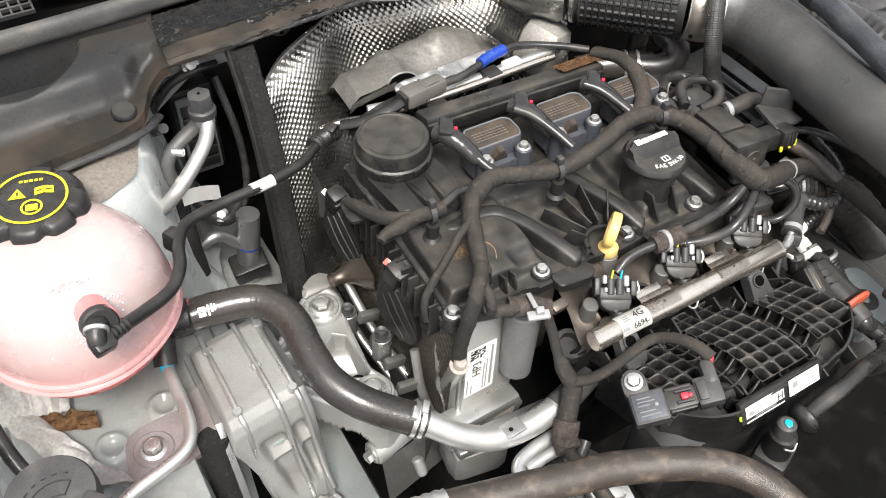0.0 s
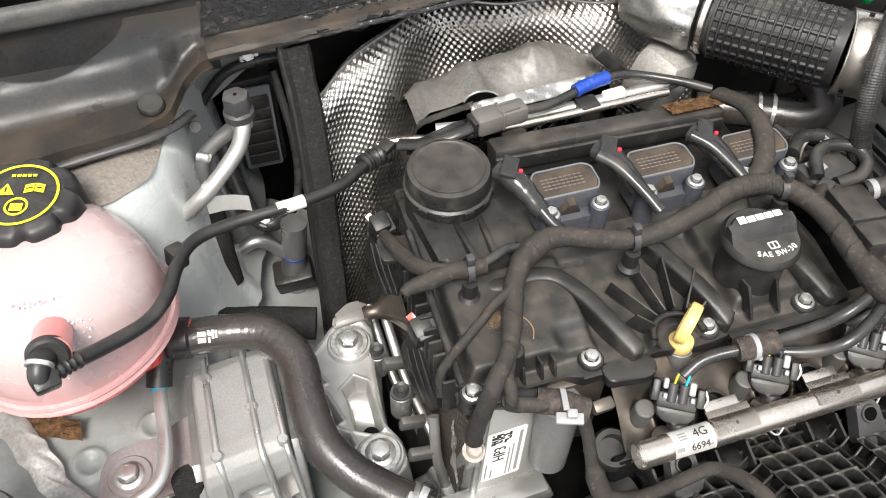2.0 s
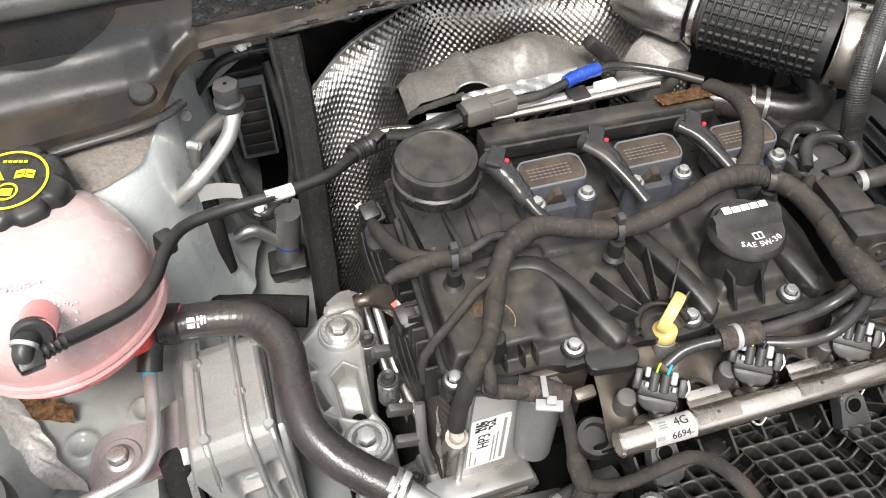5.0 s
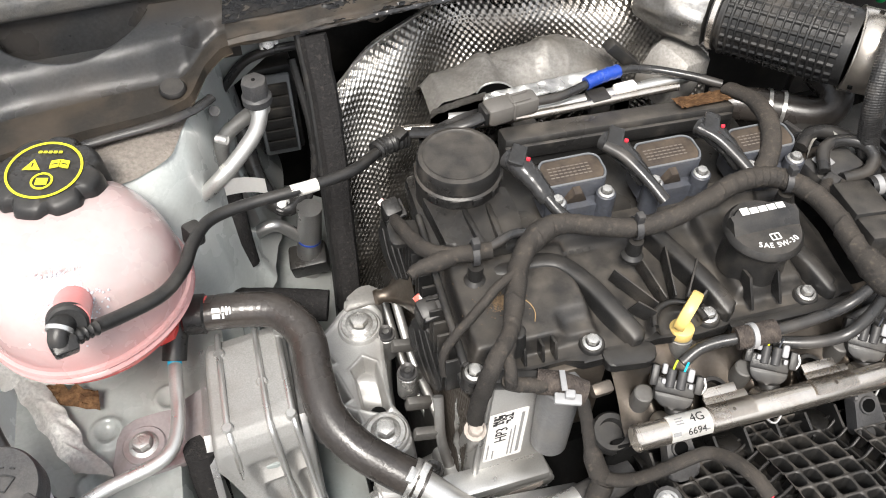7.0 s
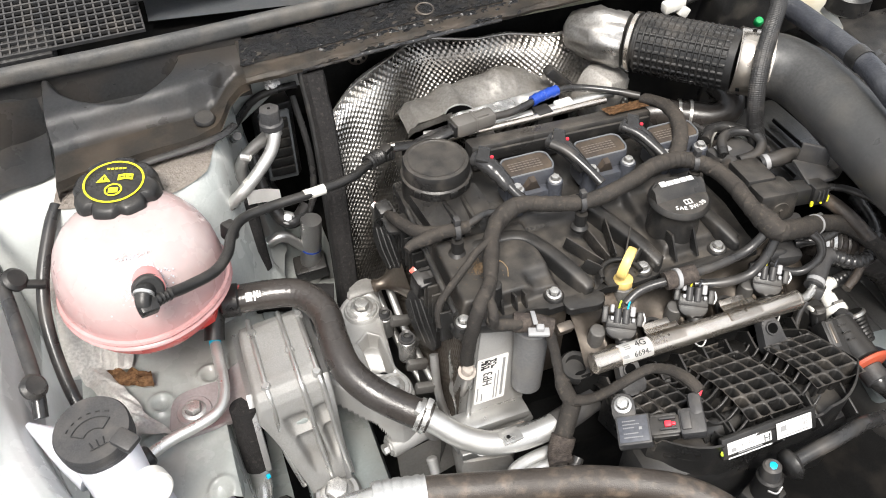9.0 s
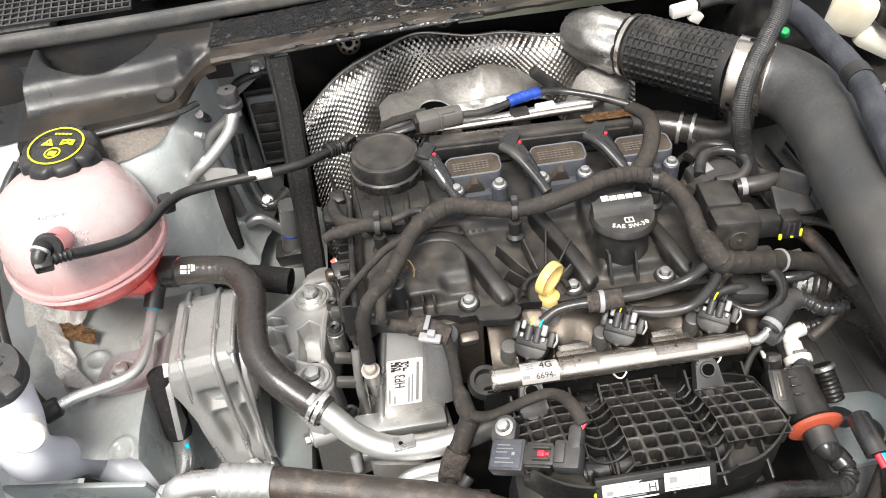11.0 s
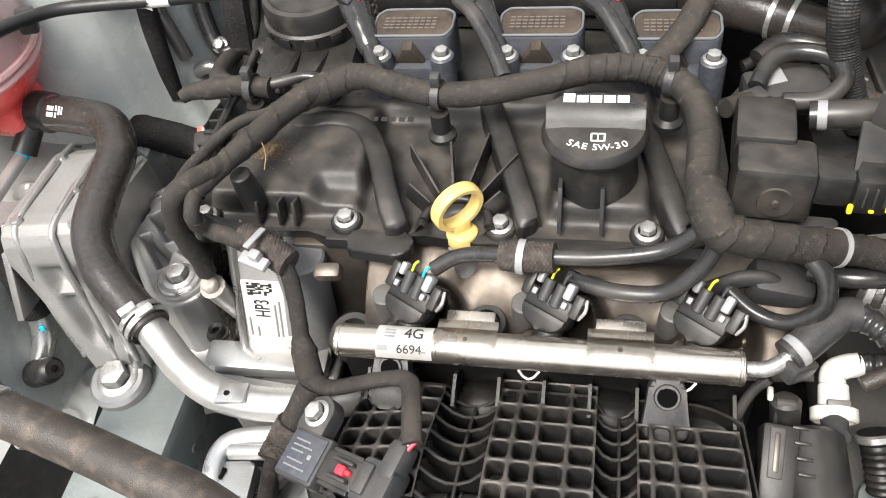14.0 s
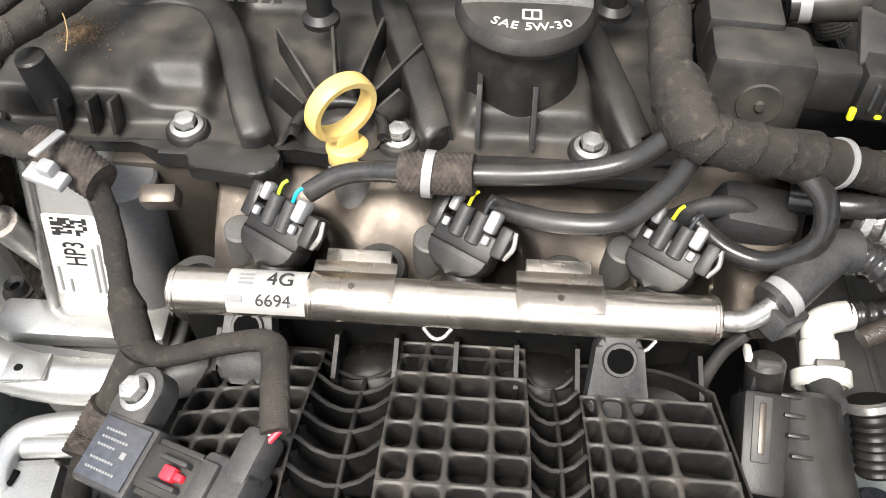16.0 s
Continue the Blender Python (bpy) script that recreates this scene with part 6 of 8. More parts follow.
    part("left_rim", tube([(-0.108, 0.072, 0.889), (-0.108, 0.12, 0.890), (-0.107, 0.17, 0.891), (-0.106, 0.215, 0.893)], 0.0032, 10, 4), "plastic", c)
    part("front_tray", prism(rounded([(-0.003, 0.051), (0.030, 0.047), (0.038, 0.053), (0.038, 0.066), (-0.003, 0.068)], 0.006), 0.8655, 0.8735, 0.002), "plastic", c)
    part("front_lip", prism([(0.102, 0.056), (0.21, 0.056), (0.21, 0.064), (0.102, 0.064)], 0.867, 0.8735, 0.001), "plastic", c)
    for x, y in ((-0.100, 0.072), (-0.007, 0.074), (0.089, 0.074), (0.174, 0.073)):
        part("bolt_boss", cyl((x, y, 0.860), (x, y, 0.8745), 0.0115, 0.0098, 28, bevel=0.001), "plastic", c)
        bolt(c, (x, y, 0.8745), 0.0075, turn=40 * x * 100)
    part("peg", cyl((-0.067, 0.080, 0.880), (-0.068, 0.078, 0.908), 0.0085, 0.0065, 24, bevel=0.001), "plastic", c)
    part("back_step", rbox((0.055, 0.225, 0.868), (0.32, 0.10, 0.03), 0.006), "plastic", c)
    # filler neck
    part("filler_neck", lathe([(0.0265, 0), (0.0255, 0.01), (0.0235, 0.03), (0.0235, 0.036), (0, 0.036)], (0.142, 0.110, 0.880), segs=48), "plastic_dusty", c)
    # raised dirt pile and lettering bars
    bars([(-0.012 + 0.006 * i, 0, 0.004, 0.0035) for i in range(7)], "plastic", plane_m((-0.002, 0.150, 0.8885), (1, 0, 0), (0, 1, 0.2)), c, "raised_lettering")
    return c


valve_cover = build_valve_cover()


def build_oil_cap(cover):
    c = V((0.142, 0.110, 0.9165))
    o = part("oil_cap", lathe([(0.024, -0.004), (0.029, -0.002), (0.0305, 0.001), (0.030, 0.003), (0.0275, 0.0065), (0.018, 0.0072), (0, 0.0074)], c, segs=64), "plastic_dusty", cover, "black oil filler cap with white printed grade")
    # grip: a thick bar along x, bent back
    bm = bmesh.new()
    sec = [(-0.006, 0.0045), (-0.001, 0.010), (0.005, 0.0155), (0.0145, 0.0165), (0.0165, 0.014), (0.0155, 0.0045)]
    rings = []
    for i in range(17):
        x = -0.0275 + 0.055 * i / 16
        k = max(0.55, 1 - (abs(x) / 0.030) ** 4)
        rings.append([bm.verts.new(c + V((x, y * (1 if y < 0 else min(1, k * 1.1)), 0.0045 + (z - 0.0045) * (0.86 + 0.14 * k)))) for y, z in sec])
    for a, b in zip(rings, rings[1:]):
        for k in range(len(sec)):
            j = (k + 1) % len(sec)
            bm.faces.new((a[k], a[j], b[j], b[k]))
    bm.faces.new(rings[0]), bm.faces.new(rings[-1][::-1])
    part("grip", bm, "plastic", o, angle=50)
    m = plane_m(c + V((0, 0.010, 0.0166)), (1, 0, 0), (0, 1, 0.10))
    rows = [(-0.0150 + 0.0075 * i, 0.0006 if i == 0 else 0, 0.0064, 0.0064 if i == 0 else 0.0052) for i in range(5)]
    bars(rows, "ink_white", m, o, "maker_mark")
    spot = 0
    for ch, wide in zip("SAE 5W-30", (6.4, 7.2, 6.0, 3.2, 6.2, 9.6, 4.0, 6.2, 6.6)):
        spot += wide
        if ch != " ":
            a = radians(-28 + spot - wide / 2)
            letters(ch, 0.0066, "ink_white", plane_m(c + V((0.002 + 0.036 * math.sin(a), 0.0165 - 0.036 * math.cos(a), 0.0074)), (math.cos(a), math.sin(a), 0), (-math.sin(a), math.cos(a), 0.02)), o)
    bars([(-0.0036, 0, 0.0009, 0.0058), (0.0036, 0, 0.0009, 0.0058), (0, 0, 0.0008, 0.0058), (-0.0018, 0.0028, 0.0036, 0.0008), (0.0018, 0.0028, 0.0036, 0.0008), (-0.0018, -0.0028, 0.0036, 0.0008), (0.0018, -0.0028, 0.0036, 0.0008)], "ink_white", plane_m(c + V((0.002, -0.0115, 0.0076)), (1, 0, 0), (0, 1, 0.02)), o, "book_symbol")
    return o


build_oil_cap(valve_cover)


def build_dipstick():
    d = thing("dipstick", "yellow plastic oil dipstick loop in its tube", "dipstick", (0.066, 0.066, 0.85))
    c, n = V((0.0656, 0.0703, 0.8938)), V((0.664, -0.740, -0.106)).normalized()
    u = V((0, 0, 1))
    u = (u - u.dot(n) * n).normalized()
    w = n.cross(u)
    bm = bmesh.new()
    rings = []
    sec = [(-0.0016, -0.0040), (0.0012, -0.0042), (0.0020, -0.003), (0.0022, 0.0), (0.0020, 0.003), (0.0012, 0.0042), (-0.0016, 0.0040), (-0.0021, 0.0)]
    for i in range(48):
        a = 2 * math.pi * i / 48
        r = u * math.cos(a) + w * math.sin(a)
        rings.append([bm.verts.new(c + r * (0.0144 + dr) + n * dn) for dr, dn in sec])
    for i in range(48):
        a, b = rings[i], rings[(i + 1) % 48]
        for k in range(8):
            j = (k + 1) % 8
            bm.faces.new((a[k], a[j], b[j], b[k]))
    part("loop", bm, "yellow", d, angle=50)
    part("stem", rbox((0.0660, 0.0700, 0.8765), (0.0115, 0.0050, 0.0090), 0.0012, (0, 0, 42)), "yellow", d)
    part("collar", lathe([(0, 0.005), (0.0075, 0.005), (0.0095, 0.0035), (0.0098, 0.001), (0.0095, -0.004), (0.0088, -0.005)], (0.0660, 0.0700, 0.8685), (0.02, 0.12, 1), segs=32), "yellow", d)
    part("guide_tube", tube([(0.0660, 0.0695, 0.866), (0.0675, 0.0655, 0.850), (0.070, 0.058, 0.832), (0.072, 0.050, 0.81)], 0.0090, 24, 6), "alu_mid", d, "grey metal guide tube")
    part("tube_rim", lathe([(0.0088, 0), (0.0103, 0.0005), (0.0103, 0.002), (0.0088, 0.0025)], (0.0662, 0.0692, 0.8605), (0.02, 0.12, 1), 28), "alu_mid", d)
    return d


build_dipstick()


def build_coil():
    c = thing("ignition_coil", "slate grey ignition coil with a dusty brown top", "ignition coil", (0, 0, 0), group="ignition coils")
    out = rounded([(-0.027, -0.012), (0.024, -0.012), (0.028, -0.004), (0.028, 0.014), (0.022, 0.019), (-0.022, 0.019), (-0.027, 0.012)], 0.003, 2)
    part("body", prism(out, -0.03, 0.0035, 0.0015), "coil", c)
    inn = [(x * 0.92, y * 0.86 + 0.0005) for x, y in out]
    part("top", prism(inn, 0.0033, 0.0043, 0.0004), "coil_top", c, "dusty brown resin top with faded engraving")
    bars([(-0.018 + 0.004 * i, y, 0.003, 0.0011) for i in range(9) for y in (0.008, 0.0045, 0.001, -0.0025)], "ink_brown", Matrix.Translation((0, 0, 0.0046)), c, "engraving")
    part("skirt", prism(rounded([(-0.024, -0.022), (0.024, -0.022), (0.026, -0.008), (-0.026, -0.008)], 0.004), -0.034, -0.014, 0.002), "coil", c)
    part("gusset", prism([(-0.013, -0.014), (0.009, -0.014), (0.0015, 0.001), (-0.0045, 0.001)], 0, 0.0075, 0.001, m=plane_m((0, -0.0115, 0), (1, 0, 0), (0, -0.25, 1))), "coil_top", c, "dusty triangular gusset")
    for x in (-0.020, 0.022):
        part("bush", cyl((x, -0.020, -0.055), (x, -0.020, -0.004), 0.0086, 0.0080, 22, bevel=0.0008), "coil", c)
        bolt(c, (x, -0.020, -0.004), 0.0066, turn=20)
    part("plug_boot", tube([(-0.046, 0.024, 0.009), (-0.042, 0.014, 0.011), (-0.034, -0.002, 0.006), (-0.026, -0.016, -0.004)], lambda s: 0.0105 - 0.06 * s, 20, 8, flat=0.85, rfun=lambda s, a: 1 + 0.05 * (1 if s > 0.012 and (s * 500) % 1 > 0.5 else 0)), "sleeve", c, "black plug on the coil")
    rim = [V((x * 0.96, y * 0.93 + 0.0003, 0.0043)) for x, y in out]
    part("rim", tube(rim + rim[:1], 0.0009, 8, 1, smooth=False), "slate", c)
    part("plug_latch", rbox((-0.043, 0.016, 0.0190), (0.013, 0.020, 0.005), 0.0015, (8, 10, -30)), "sleeve", c)
    part("red_lock", rbox((-0.036, 0.010, 0.0190), (0.0035, 0.003, 0.003), 0.001, (0, 0, -30)), "red", c)
    return c


first = build_coil()
first.matrix_basis = pose(0.0195, 0.2005, 0.921)
for x in (0.1035, 0.1875):
    copy_thing(first, pose(x, 0.2005 if x < 0.15 else 0.196, 0.921))


def build_separator():
    s = thing("oil_separator", "round black plastic oil separator housing", "oil separator", (-0.065, 0.24, 0.87))
    c = V((-0.0645, 0.243, 0.0))
    part("drum", lathe([(0.036, 0.84), (0.036, 0.905), (0.037, 0.907), (0.037, 0.910), (0.035, 0.9115), (0.035, 0.923), (0.0335, 0.9265), (0.030, 0.9275), (0.0285, 0.9265), (0.027, 0.9265), (0, 0.9275)], c, segs=64), "plastic_dusty", s)
    for a in range(-140, 40, 30):
        part("latch", rbox(c + V((0.0365 * math.cos(radians(a)), 0.0365 * math.sin(radians(a)), 0.906)), (0.003, 0.009, 0.007), 0.001, (0, 0, a)), "plastic", s)
    part("shoulder", prism(rounded([(-0.092, 0.165), (-0.036, 0.160), (-0.026, 0.19), (-0.03, 0.235), (-0.10, 0.24)], 0.012), 0.86, 0.899, 0.008, seg=4), "plastic", s)
    part("rib", rbox((-0.068, 0.185, 0.899), (0.006, 0.05, 0.010), 0.003, (-10, 0, 3)), "plastic", s)
    part("rib", rbox((-0.050, 0.185, 0.899), (0.006, 0.05, 0.010), 0.003, (-10, 0, -3)), "plastic", s)
    return s


build_separator()
bb = thing("rear_beam", "dusty brown-black plastic beam behind the coils", "beam", (0.08, 0.265, 0.88))
part("beam", rbox((0.090, 0.266, 0.897), (0.215, 0.026, 0.030), 0.004, (-14, 0, -2)), "plastic_dusty", bb)
part("lip", rbox((0.085, 0.250, 0.906), (0.21, 0.004, 0.014), 0.0015, (0, 0, -2)), "plastic_dusty", bb)
part("dirt", sheet(lambda u, v: (0.146 + 0.050 * u, 0.258 + 0.020 * v, 0.9175 - 0.0052 * v + 0.0015 * noise.noise((u * 14, v * 9, 0))), 30, 14, 0.001), "rust", bb, "dry brown dirt crust")


def build_sensor_line():
    s = thing("sensor_lead", "steel sensor pipes with a grey connector and blue tape", "sensor lead", (0.05, 0.3, 0.88))
    part("rod", tube([(-0.105, 0.318, 0.893), (-0.085, 0.316, 0.896), (-0.045, 0.305, 0.899), (0.01, 0.297, 0.905), (0.06, 0.296, 0.906), (0.12, 0.298, 0.906), (0.165, 0.300, 0.905)], 0.0040, 12, 8), "steel", s)
    part("rod", tube([(-0.05, 0.323, 0.893), (0.0, 0.312, 0.897), (0.06, 0.309, 0.900), (0.13, 0.310, 0.902), (0.18, 0.312, 0.905)], 0.0062, 14, 8), "alu_bright", s)
    conn = part("connector", rbox((-0.0140, 0.2935, 0.9205), (0.026, 0.021, 0.019), 0.005, (0, 0, 8)), "grey_conn", s, "warm grey two-part plug")
    part("connector_rear", rbox((0.0100, 0.2970, 0.9205), (0.026, 0.018, 0.0165), 0.004, (0, 0, 8)), "grey_conn", s)
    part("seam_ring", rbox((-0.0015, 0.2953, 0.9205), (0.0035, 0.0195, 0.0178), 0.004, (0, 0, 8)), "grey_conn", conn)
    for k in (-0.005, 0.005):
        part("key_ridge", rbox((0.006, 0.2962 + k, 0.9292), (0.018, 0.002, 0.002), 0.0006, (0, 0, 8)), "grey_conn", conn)
    part("connector_rim", rbox((-0.0275, 0.2916, 0.9205), (0.005, 0.017, 0.015), 0.004, (0, 0, 8)), "plastic", s)
    part("connector_latch", rbox((0.010, 0.283, 0.903), (0.022, 0.016, 0.008), 0.002, (0, 0, 3)), "plastic", s)
    part("lead", tube([(0.020, 0.298, 0.919), (0.045, 0.301, 0.917), (0.065, 0.307, 0.917), (0.085, 0.312, 0.919), (0.115, 0.318, 0.920), (0.140, 0.317, 0.917), (0.175, 0.300, 0.915), (0.20, 0.285, 0.912)], 0.0042, 14, 8), "sleeve", s)
    part("blue_tape", tube([(0.075, 0.310, 0.919), (0.088, 0.3135, 0.920), (0.10, 0.316, 0.9205), (0.110, 0.318, 0.920)], 0.0062, 16, 5, rfun=wrap(0.01, 0.1)), "blue", s, "blue tape winding")
    part("clip", rbox((0.086, 0.303, 0.902), (0.020, 0.018, 0.017), 0.002, (0, 0, 3)), "plastic", s, "black pipe clip")
    part("tape_leaf", sheet(lambda u, v: (-0.085 + 0.075 * u, 0.296 + 0.01 * u - 0.012 * v * math.sin(u * 3.0), 0.908 + 0.010 * math.sin(u * 2.2) - 0.012 * v), 20, 4, 0.0015), "sleeve", s, "folded dark tape")
    part("paper", rbox((0.115, 0.309, 0.905), (0.022, 0.010, 0.012), 0.002, (0, 0, 6)), "paper", s)
    part("lead_front", tube([(-0.026, 0.291, 0.920), (-0.045, 0.287, 0.918), (-0.07, 0.290, 0.912), (-0.09, 0.302, 0.905)], 0.006, 14, 8, flat=0.6), "sleeve", s)
    return s


build_sensor_line()


def build_harness():
    h = thing("wiring_harness", "dusty cloth-taped engine wiring harness", "wiring harness", (0.06, 0.14, 0.89))
    w = wrap(0.017, 0.060)
    run = [(-0.0845, 0.041, 0.902), (-0.0845, 0.0415, 0.910), (-0.0842, 0.047, 0.9155), (-0.0835, 0.0545, 0.9165), (-0.0795, 0.0645, 0.9165), (-0.072, 0.079, 0.9185), (-0.062, 0.102, 0.917), (-0.049, 0.130, 0.916), (-0.029, 0.152, 0.917), (-0.008, 0.157, 0.919), (0.019, 0.145, 0.921), (0.046, 0.136, 0.922), (0.075, 0.137, 0.923), (0.115, 0.147, 0.925), (0.138, 0.155, 0.926), (0.166, 0.157, 0.925), (0.186, 0.149, 0.923), (0.198, 0.127, 0.923), (0.2005, 0.100, 0.923), (0.1985, 0.074, 0.922), (0.2005, 0.050, 0.921), (0.207, 0.038, 0.918)]
    part("trunk", tube(run, lambda s: 0.0046 + 0.0032 * min(1, max(0, s - 0.02) / 0.05) + 0.0008 * min(1, max(0, s - 0.27) / 0.05), 30, 26, rfun=w), "tape", h, angle=24)
    part("trunk_fork", tube([(-0.048, 0.136, 0.912), (-0.030, 0.151, 0.915), (-0.012, 0.157, 0.918), (0.006, 0.151, 0.920)], lambda s: 0.0096 * math.sqrt(max(0.05, 1 - ((s - 0.028) / 0.036) ** 2)), 26, 14, rfun=w), "tape", h, angle=24)
    part("trunk_knot", tube([(0.1985, 0.076, 0.922), (0.2005, 0.058, 0.921), (0.205, 0.042, 0.918), (0.213, 0.034, 0.914)], lambda s: 0.0112 * math.sqrt(max(0.03, 1 - ((s - 0.026) / 0.029) ** 2)), 26, 14, rfun=w), "tape", h, angle=24)
    part("trunk_node", tube([(0.203, 0.040, 0.918), (0.219, 0.040, 0.913), (0.239, 0.044, 0.905), (0.254, 0.048, 0.899), (0.268, 0.052, 0.893)], 0.0098, 28, 16, rfun=w), "tape", h, angle=24)
    part("outer_loop", tube([(-0.066, 0.094, 0.9165), (-0.073, 0.077, 0.9185), (-0.0825, 0.0625, 0.9215), (-0.0905, 0.0545, 0.9210), (-0.0955, 0.0485, 0.9175), (-0.0995, 0.0462, 0.908), (-0.1017, 0.0460, 0.8945), (-0.1034, 0.0485, 0.875), (-0.104, 0.0512, 0.854), (-0.1043, 0.0515, 0.842)], lambda s: 0.0056 + 0.0008 * min(1, s / 0.05), 24, 18, rfun=w), "tape", h, angle=24)
    part("thin_branch", tube([(-0.049, 0.128, 0.918), (-0.060, 0.117, 0.921), (-0.073, 0.1092, 0.9215), (-0.0873, 0.1005, 0.9155), (-0.1012, 0.0945, 0.905), (-0.1128, 0.0895, 0.896), (-0.1195, 0.0855, 0.886), (-0.1205, 0.080, 0.868)], 0.0037, 16, 14, rfun=w), "tape", h, angle=24)
    part("trunk_right", tube([(0.262, 0.050, 0.895), (0.285, 0.056, 0.886), (0.312, 0.055, 0.876), (0.328, 0.036, 0.870), (0.338, -0.006, 0.862), (0.343, -0.042, 0.852), (0.334, -0.070, 0.842), (0.316, -0.10, 0.82), (0.292, -0.13, 0.79), (0.27, -0.16, 0.74)], 0.0085, 22, 12, rfun=wrap(0.008, 0.05)), "tape", h)
    part("tie", lathe([(0.0092, 0), (0.0106, 0), (0.0106, 0.0024), (0.0092, 0.0024)], (0.2675, 0.0518, 0.8935), (1, 0.2, -0.4), 28), "lock", h, "pale plastic tie")
    def knit(s, a):
        return 1 + 0.055 * math.sin(a * 13) * math.sin(s * 2 * math.pi / 0.0024) + 0.05 * noise.noise((s * 90, math.cos(a), math.sin(a)))
    part("branch_front", tube([(-0.0845, 0.043, 0.904), (-0.0835, 0.0455, 0.896), (-0.077, 0.0455, 0.891), (-0.064, 0.0425, 0.889), (-0.052, 0.041, 0.887), (-0.036, 0.036, 0.883)], 0.0056, 18, 8, rfun=w), "tape", h, angle=30)
    part("branch_mesh", tube([(-0.062, 0.047, 0.886), (-0.048, 0.041, 0.886), (-0.030, 0.032, 0.881)], 0.0088, 60, 36, rfun=knit), "weave", h, "woven mesh sleeve")
    part("tie_block", rbox((-0.047, 0.0255, 0.8905), (0.019, 0.008, 0.004), 0.001, (10, 0, -20)), "lock", h, "pale grey plastic tie block")
    part("tie_strap", rbox((-0.0475, 0.036, 0.8990), (0.0042, 0.018, 0.0016), 0.0006, (-10, 0, -15)), "lock", h)
    part("tie_head", rbox((-0.0455, 0.0265, 0.8945), (0.007, 0.006, 0.006), 0.001, (10, 0, -20)), "lock", h)
    part("down_lead", tube([(-0.034, 0.034, 0.882), (-0.030, 0.024, 0.862), (-0.028, 0.008, 0.835), (-0.024, -0.004, 0.820), (-0.021, -0.012, 0.811)], lambda s: 0.0052 + 0.003 * min(1, max(0, (s - 0.05) / 0.01)), 22, 20, flat=0.75, rfun=w), "tape", h, angle=24)
    part("down_lead_left", tube([(-0.022, -0.009, 0.814), (-0.033, -0.021, 0.796), (-0.043, -0.033, 0.781), (-0.047, -0.050, 0.777), (-0.044, -0.075, 0.775), (-0.040, -0.110, 0.765)], lambda s: 0.0088 if s < 0.055 else 0.0062, 18, 12), "tape", h, angle=30)
    part("fuzzy_sleeve", tube([(-0.036, -0.025, 0.791), (-0.044, -0.035, 0.780), (-0.0465, -0.046, 0.778)], 0.0112, 60, 36, rfun=knit), "weave", h, "fuzzy fabric sleeve")
    part("sensor_lead", tube([(-0.023, -0.006, 0.817), (-0.012, -0.014, 0.822), (0.002, -0.020, 0.833), (0.022, -0.022, 0.846), (0.040, -0.022, 0.853), (0.049, -0.026, 0.857), (0.055, -0.040, 0.868), (0.059, -0.056, 0.874), (0.062, -0.070, 0.874)], 0.0055, 18, 16, flat=0.7, rfun=wrap(0.014, 0.04)), "tape", h, angle=24)
    part("clip_lead", tube([(-0.030, 0.156, 0.916), (-0.045, 0.157, 0.918), (-0.062, 0.151, 0.918), (-0.078, 0.147, 0.917)], 0.0036, 14, 10), "sleeve", h)
    part("clip_left_branch", tube([(-0.066, 0.147, 0.917), (-0.082, 0.148, 0.917), (-0.098, 0.152, 0.915), (-0.112, 0.166, 0.909), (-0.119, 0.186, 0.902), (-0.123, 0.206, 0.895), (-0.124, 0.224, 0.884)], lambda s: 0.0066 - 0.02 * max(0, s - 0.05), 20, 12, rfun=w), "tape", h, angle=24)
    part("left_stub", tube([(-0.096, 0.150, 0.915), (-0.110, 0.147, 0.915), (-0.124, 0.146, 0.913), (-0.130, 0.143, 0.911)], lambda s: 0.0072 - 0.12 * max(0, s - 0.012), 18, 10, rfun=w), "tape", h, angle=24)
    part("injector_lead", tube([(0.203, 0.046, 0.914), (0.182, 0.043, 0.896), (0.152, 0.041, 0.890), (0.125, 0.041, 0.888), (0.100, 0.043, 0.885), (0.080, 0.046, 0.881), (0.066, 0.046, 0.877), (0.053, 0.042, 0.870)], 0.0046, 16, 10), "sleeve", h)
    part("mesh_sleeve", tube([(0.094, 0.044, 0.884), (0.108, 0.042, 0.886), (0.124, 0.041, 0.888)], 0.0085, 60, 36, rfun=knit), "weave", h, "woven mesh sleeve")
    part("lead_tie", lathe([(0.0085, 0), (0.010, 0), (0.010, 0.004), (0.0085, 0.004)], (0.1035, 0.0425, 0.8855), (1, -0.1, 0), 20), "lock", h)
    part("injector_lead", tube([(0.208, 0.040, 0.912), (0.200, 0.034, 0.893), (0.183, 0.030, 0.876), (0.160, 0.032, 0.871), (0.140, 0.039, 0.868), (0.131, 0.044, 0.867)], 0.0048, 16, 10, flat=0.8), "sleeve", h)
    part("injector_lead", tube([(0.250, 0.046, 0.899), (0.262, 0.034, 0.889), (0.262, 0.026, 0.874), (0.248, 0.026, 0.860), (0.232, 0.033, 0.858), (0.217, 0.044, 0.864)], 0.0056, 16, 10, flat=0.8), "sleeve", h)
    part("harness_sheath", rbox((-0.070, 0.055, 0.878), (0.06, 0.012, 0.012), 0.003, (0, 0, -15)), "plastic", h)
    # clips that hold the trunk
    for x, y, z in ((0.047, 0.1355, 0.922), (0.1845, 0.150, 0.923), (-0.079, 0.147, 0.917)):
        part("clip_foot", lathe([(0, 0), (0.009, 0), (0.009, 0.003), (0.006, 0.006), (0.006, 0.02), (0, 0.02)], (x, y - 0.004, z - 0.0305), segs=20), "plastic", h)
        part("clip_band", lathe([(0.0084, 0), (0.0096, 0), (0.0096, 0.005), (0.0084, 0.005)], (x - 0.0025, y, z), (1, -0.1 if x < 0.1 else -0.4, 0), 24), "plastic_grey", h)
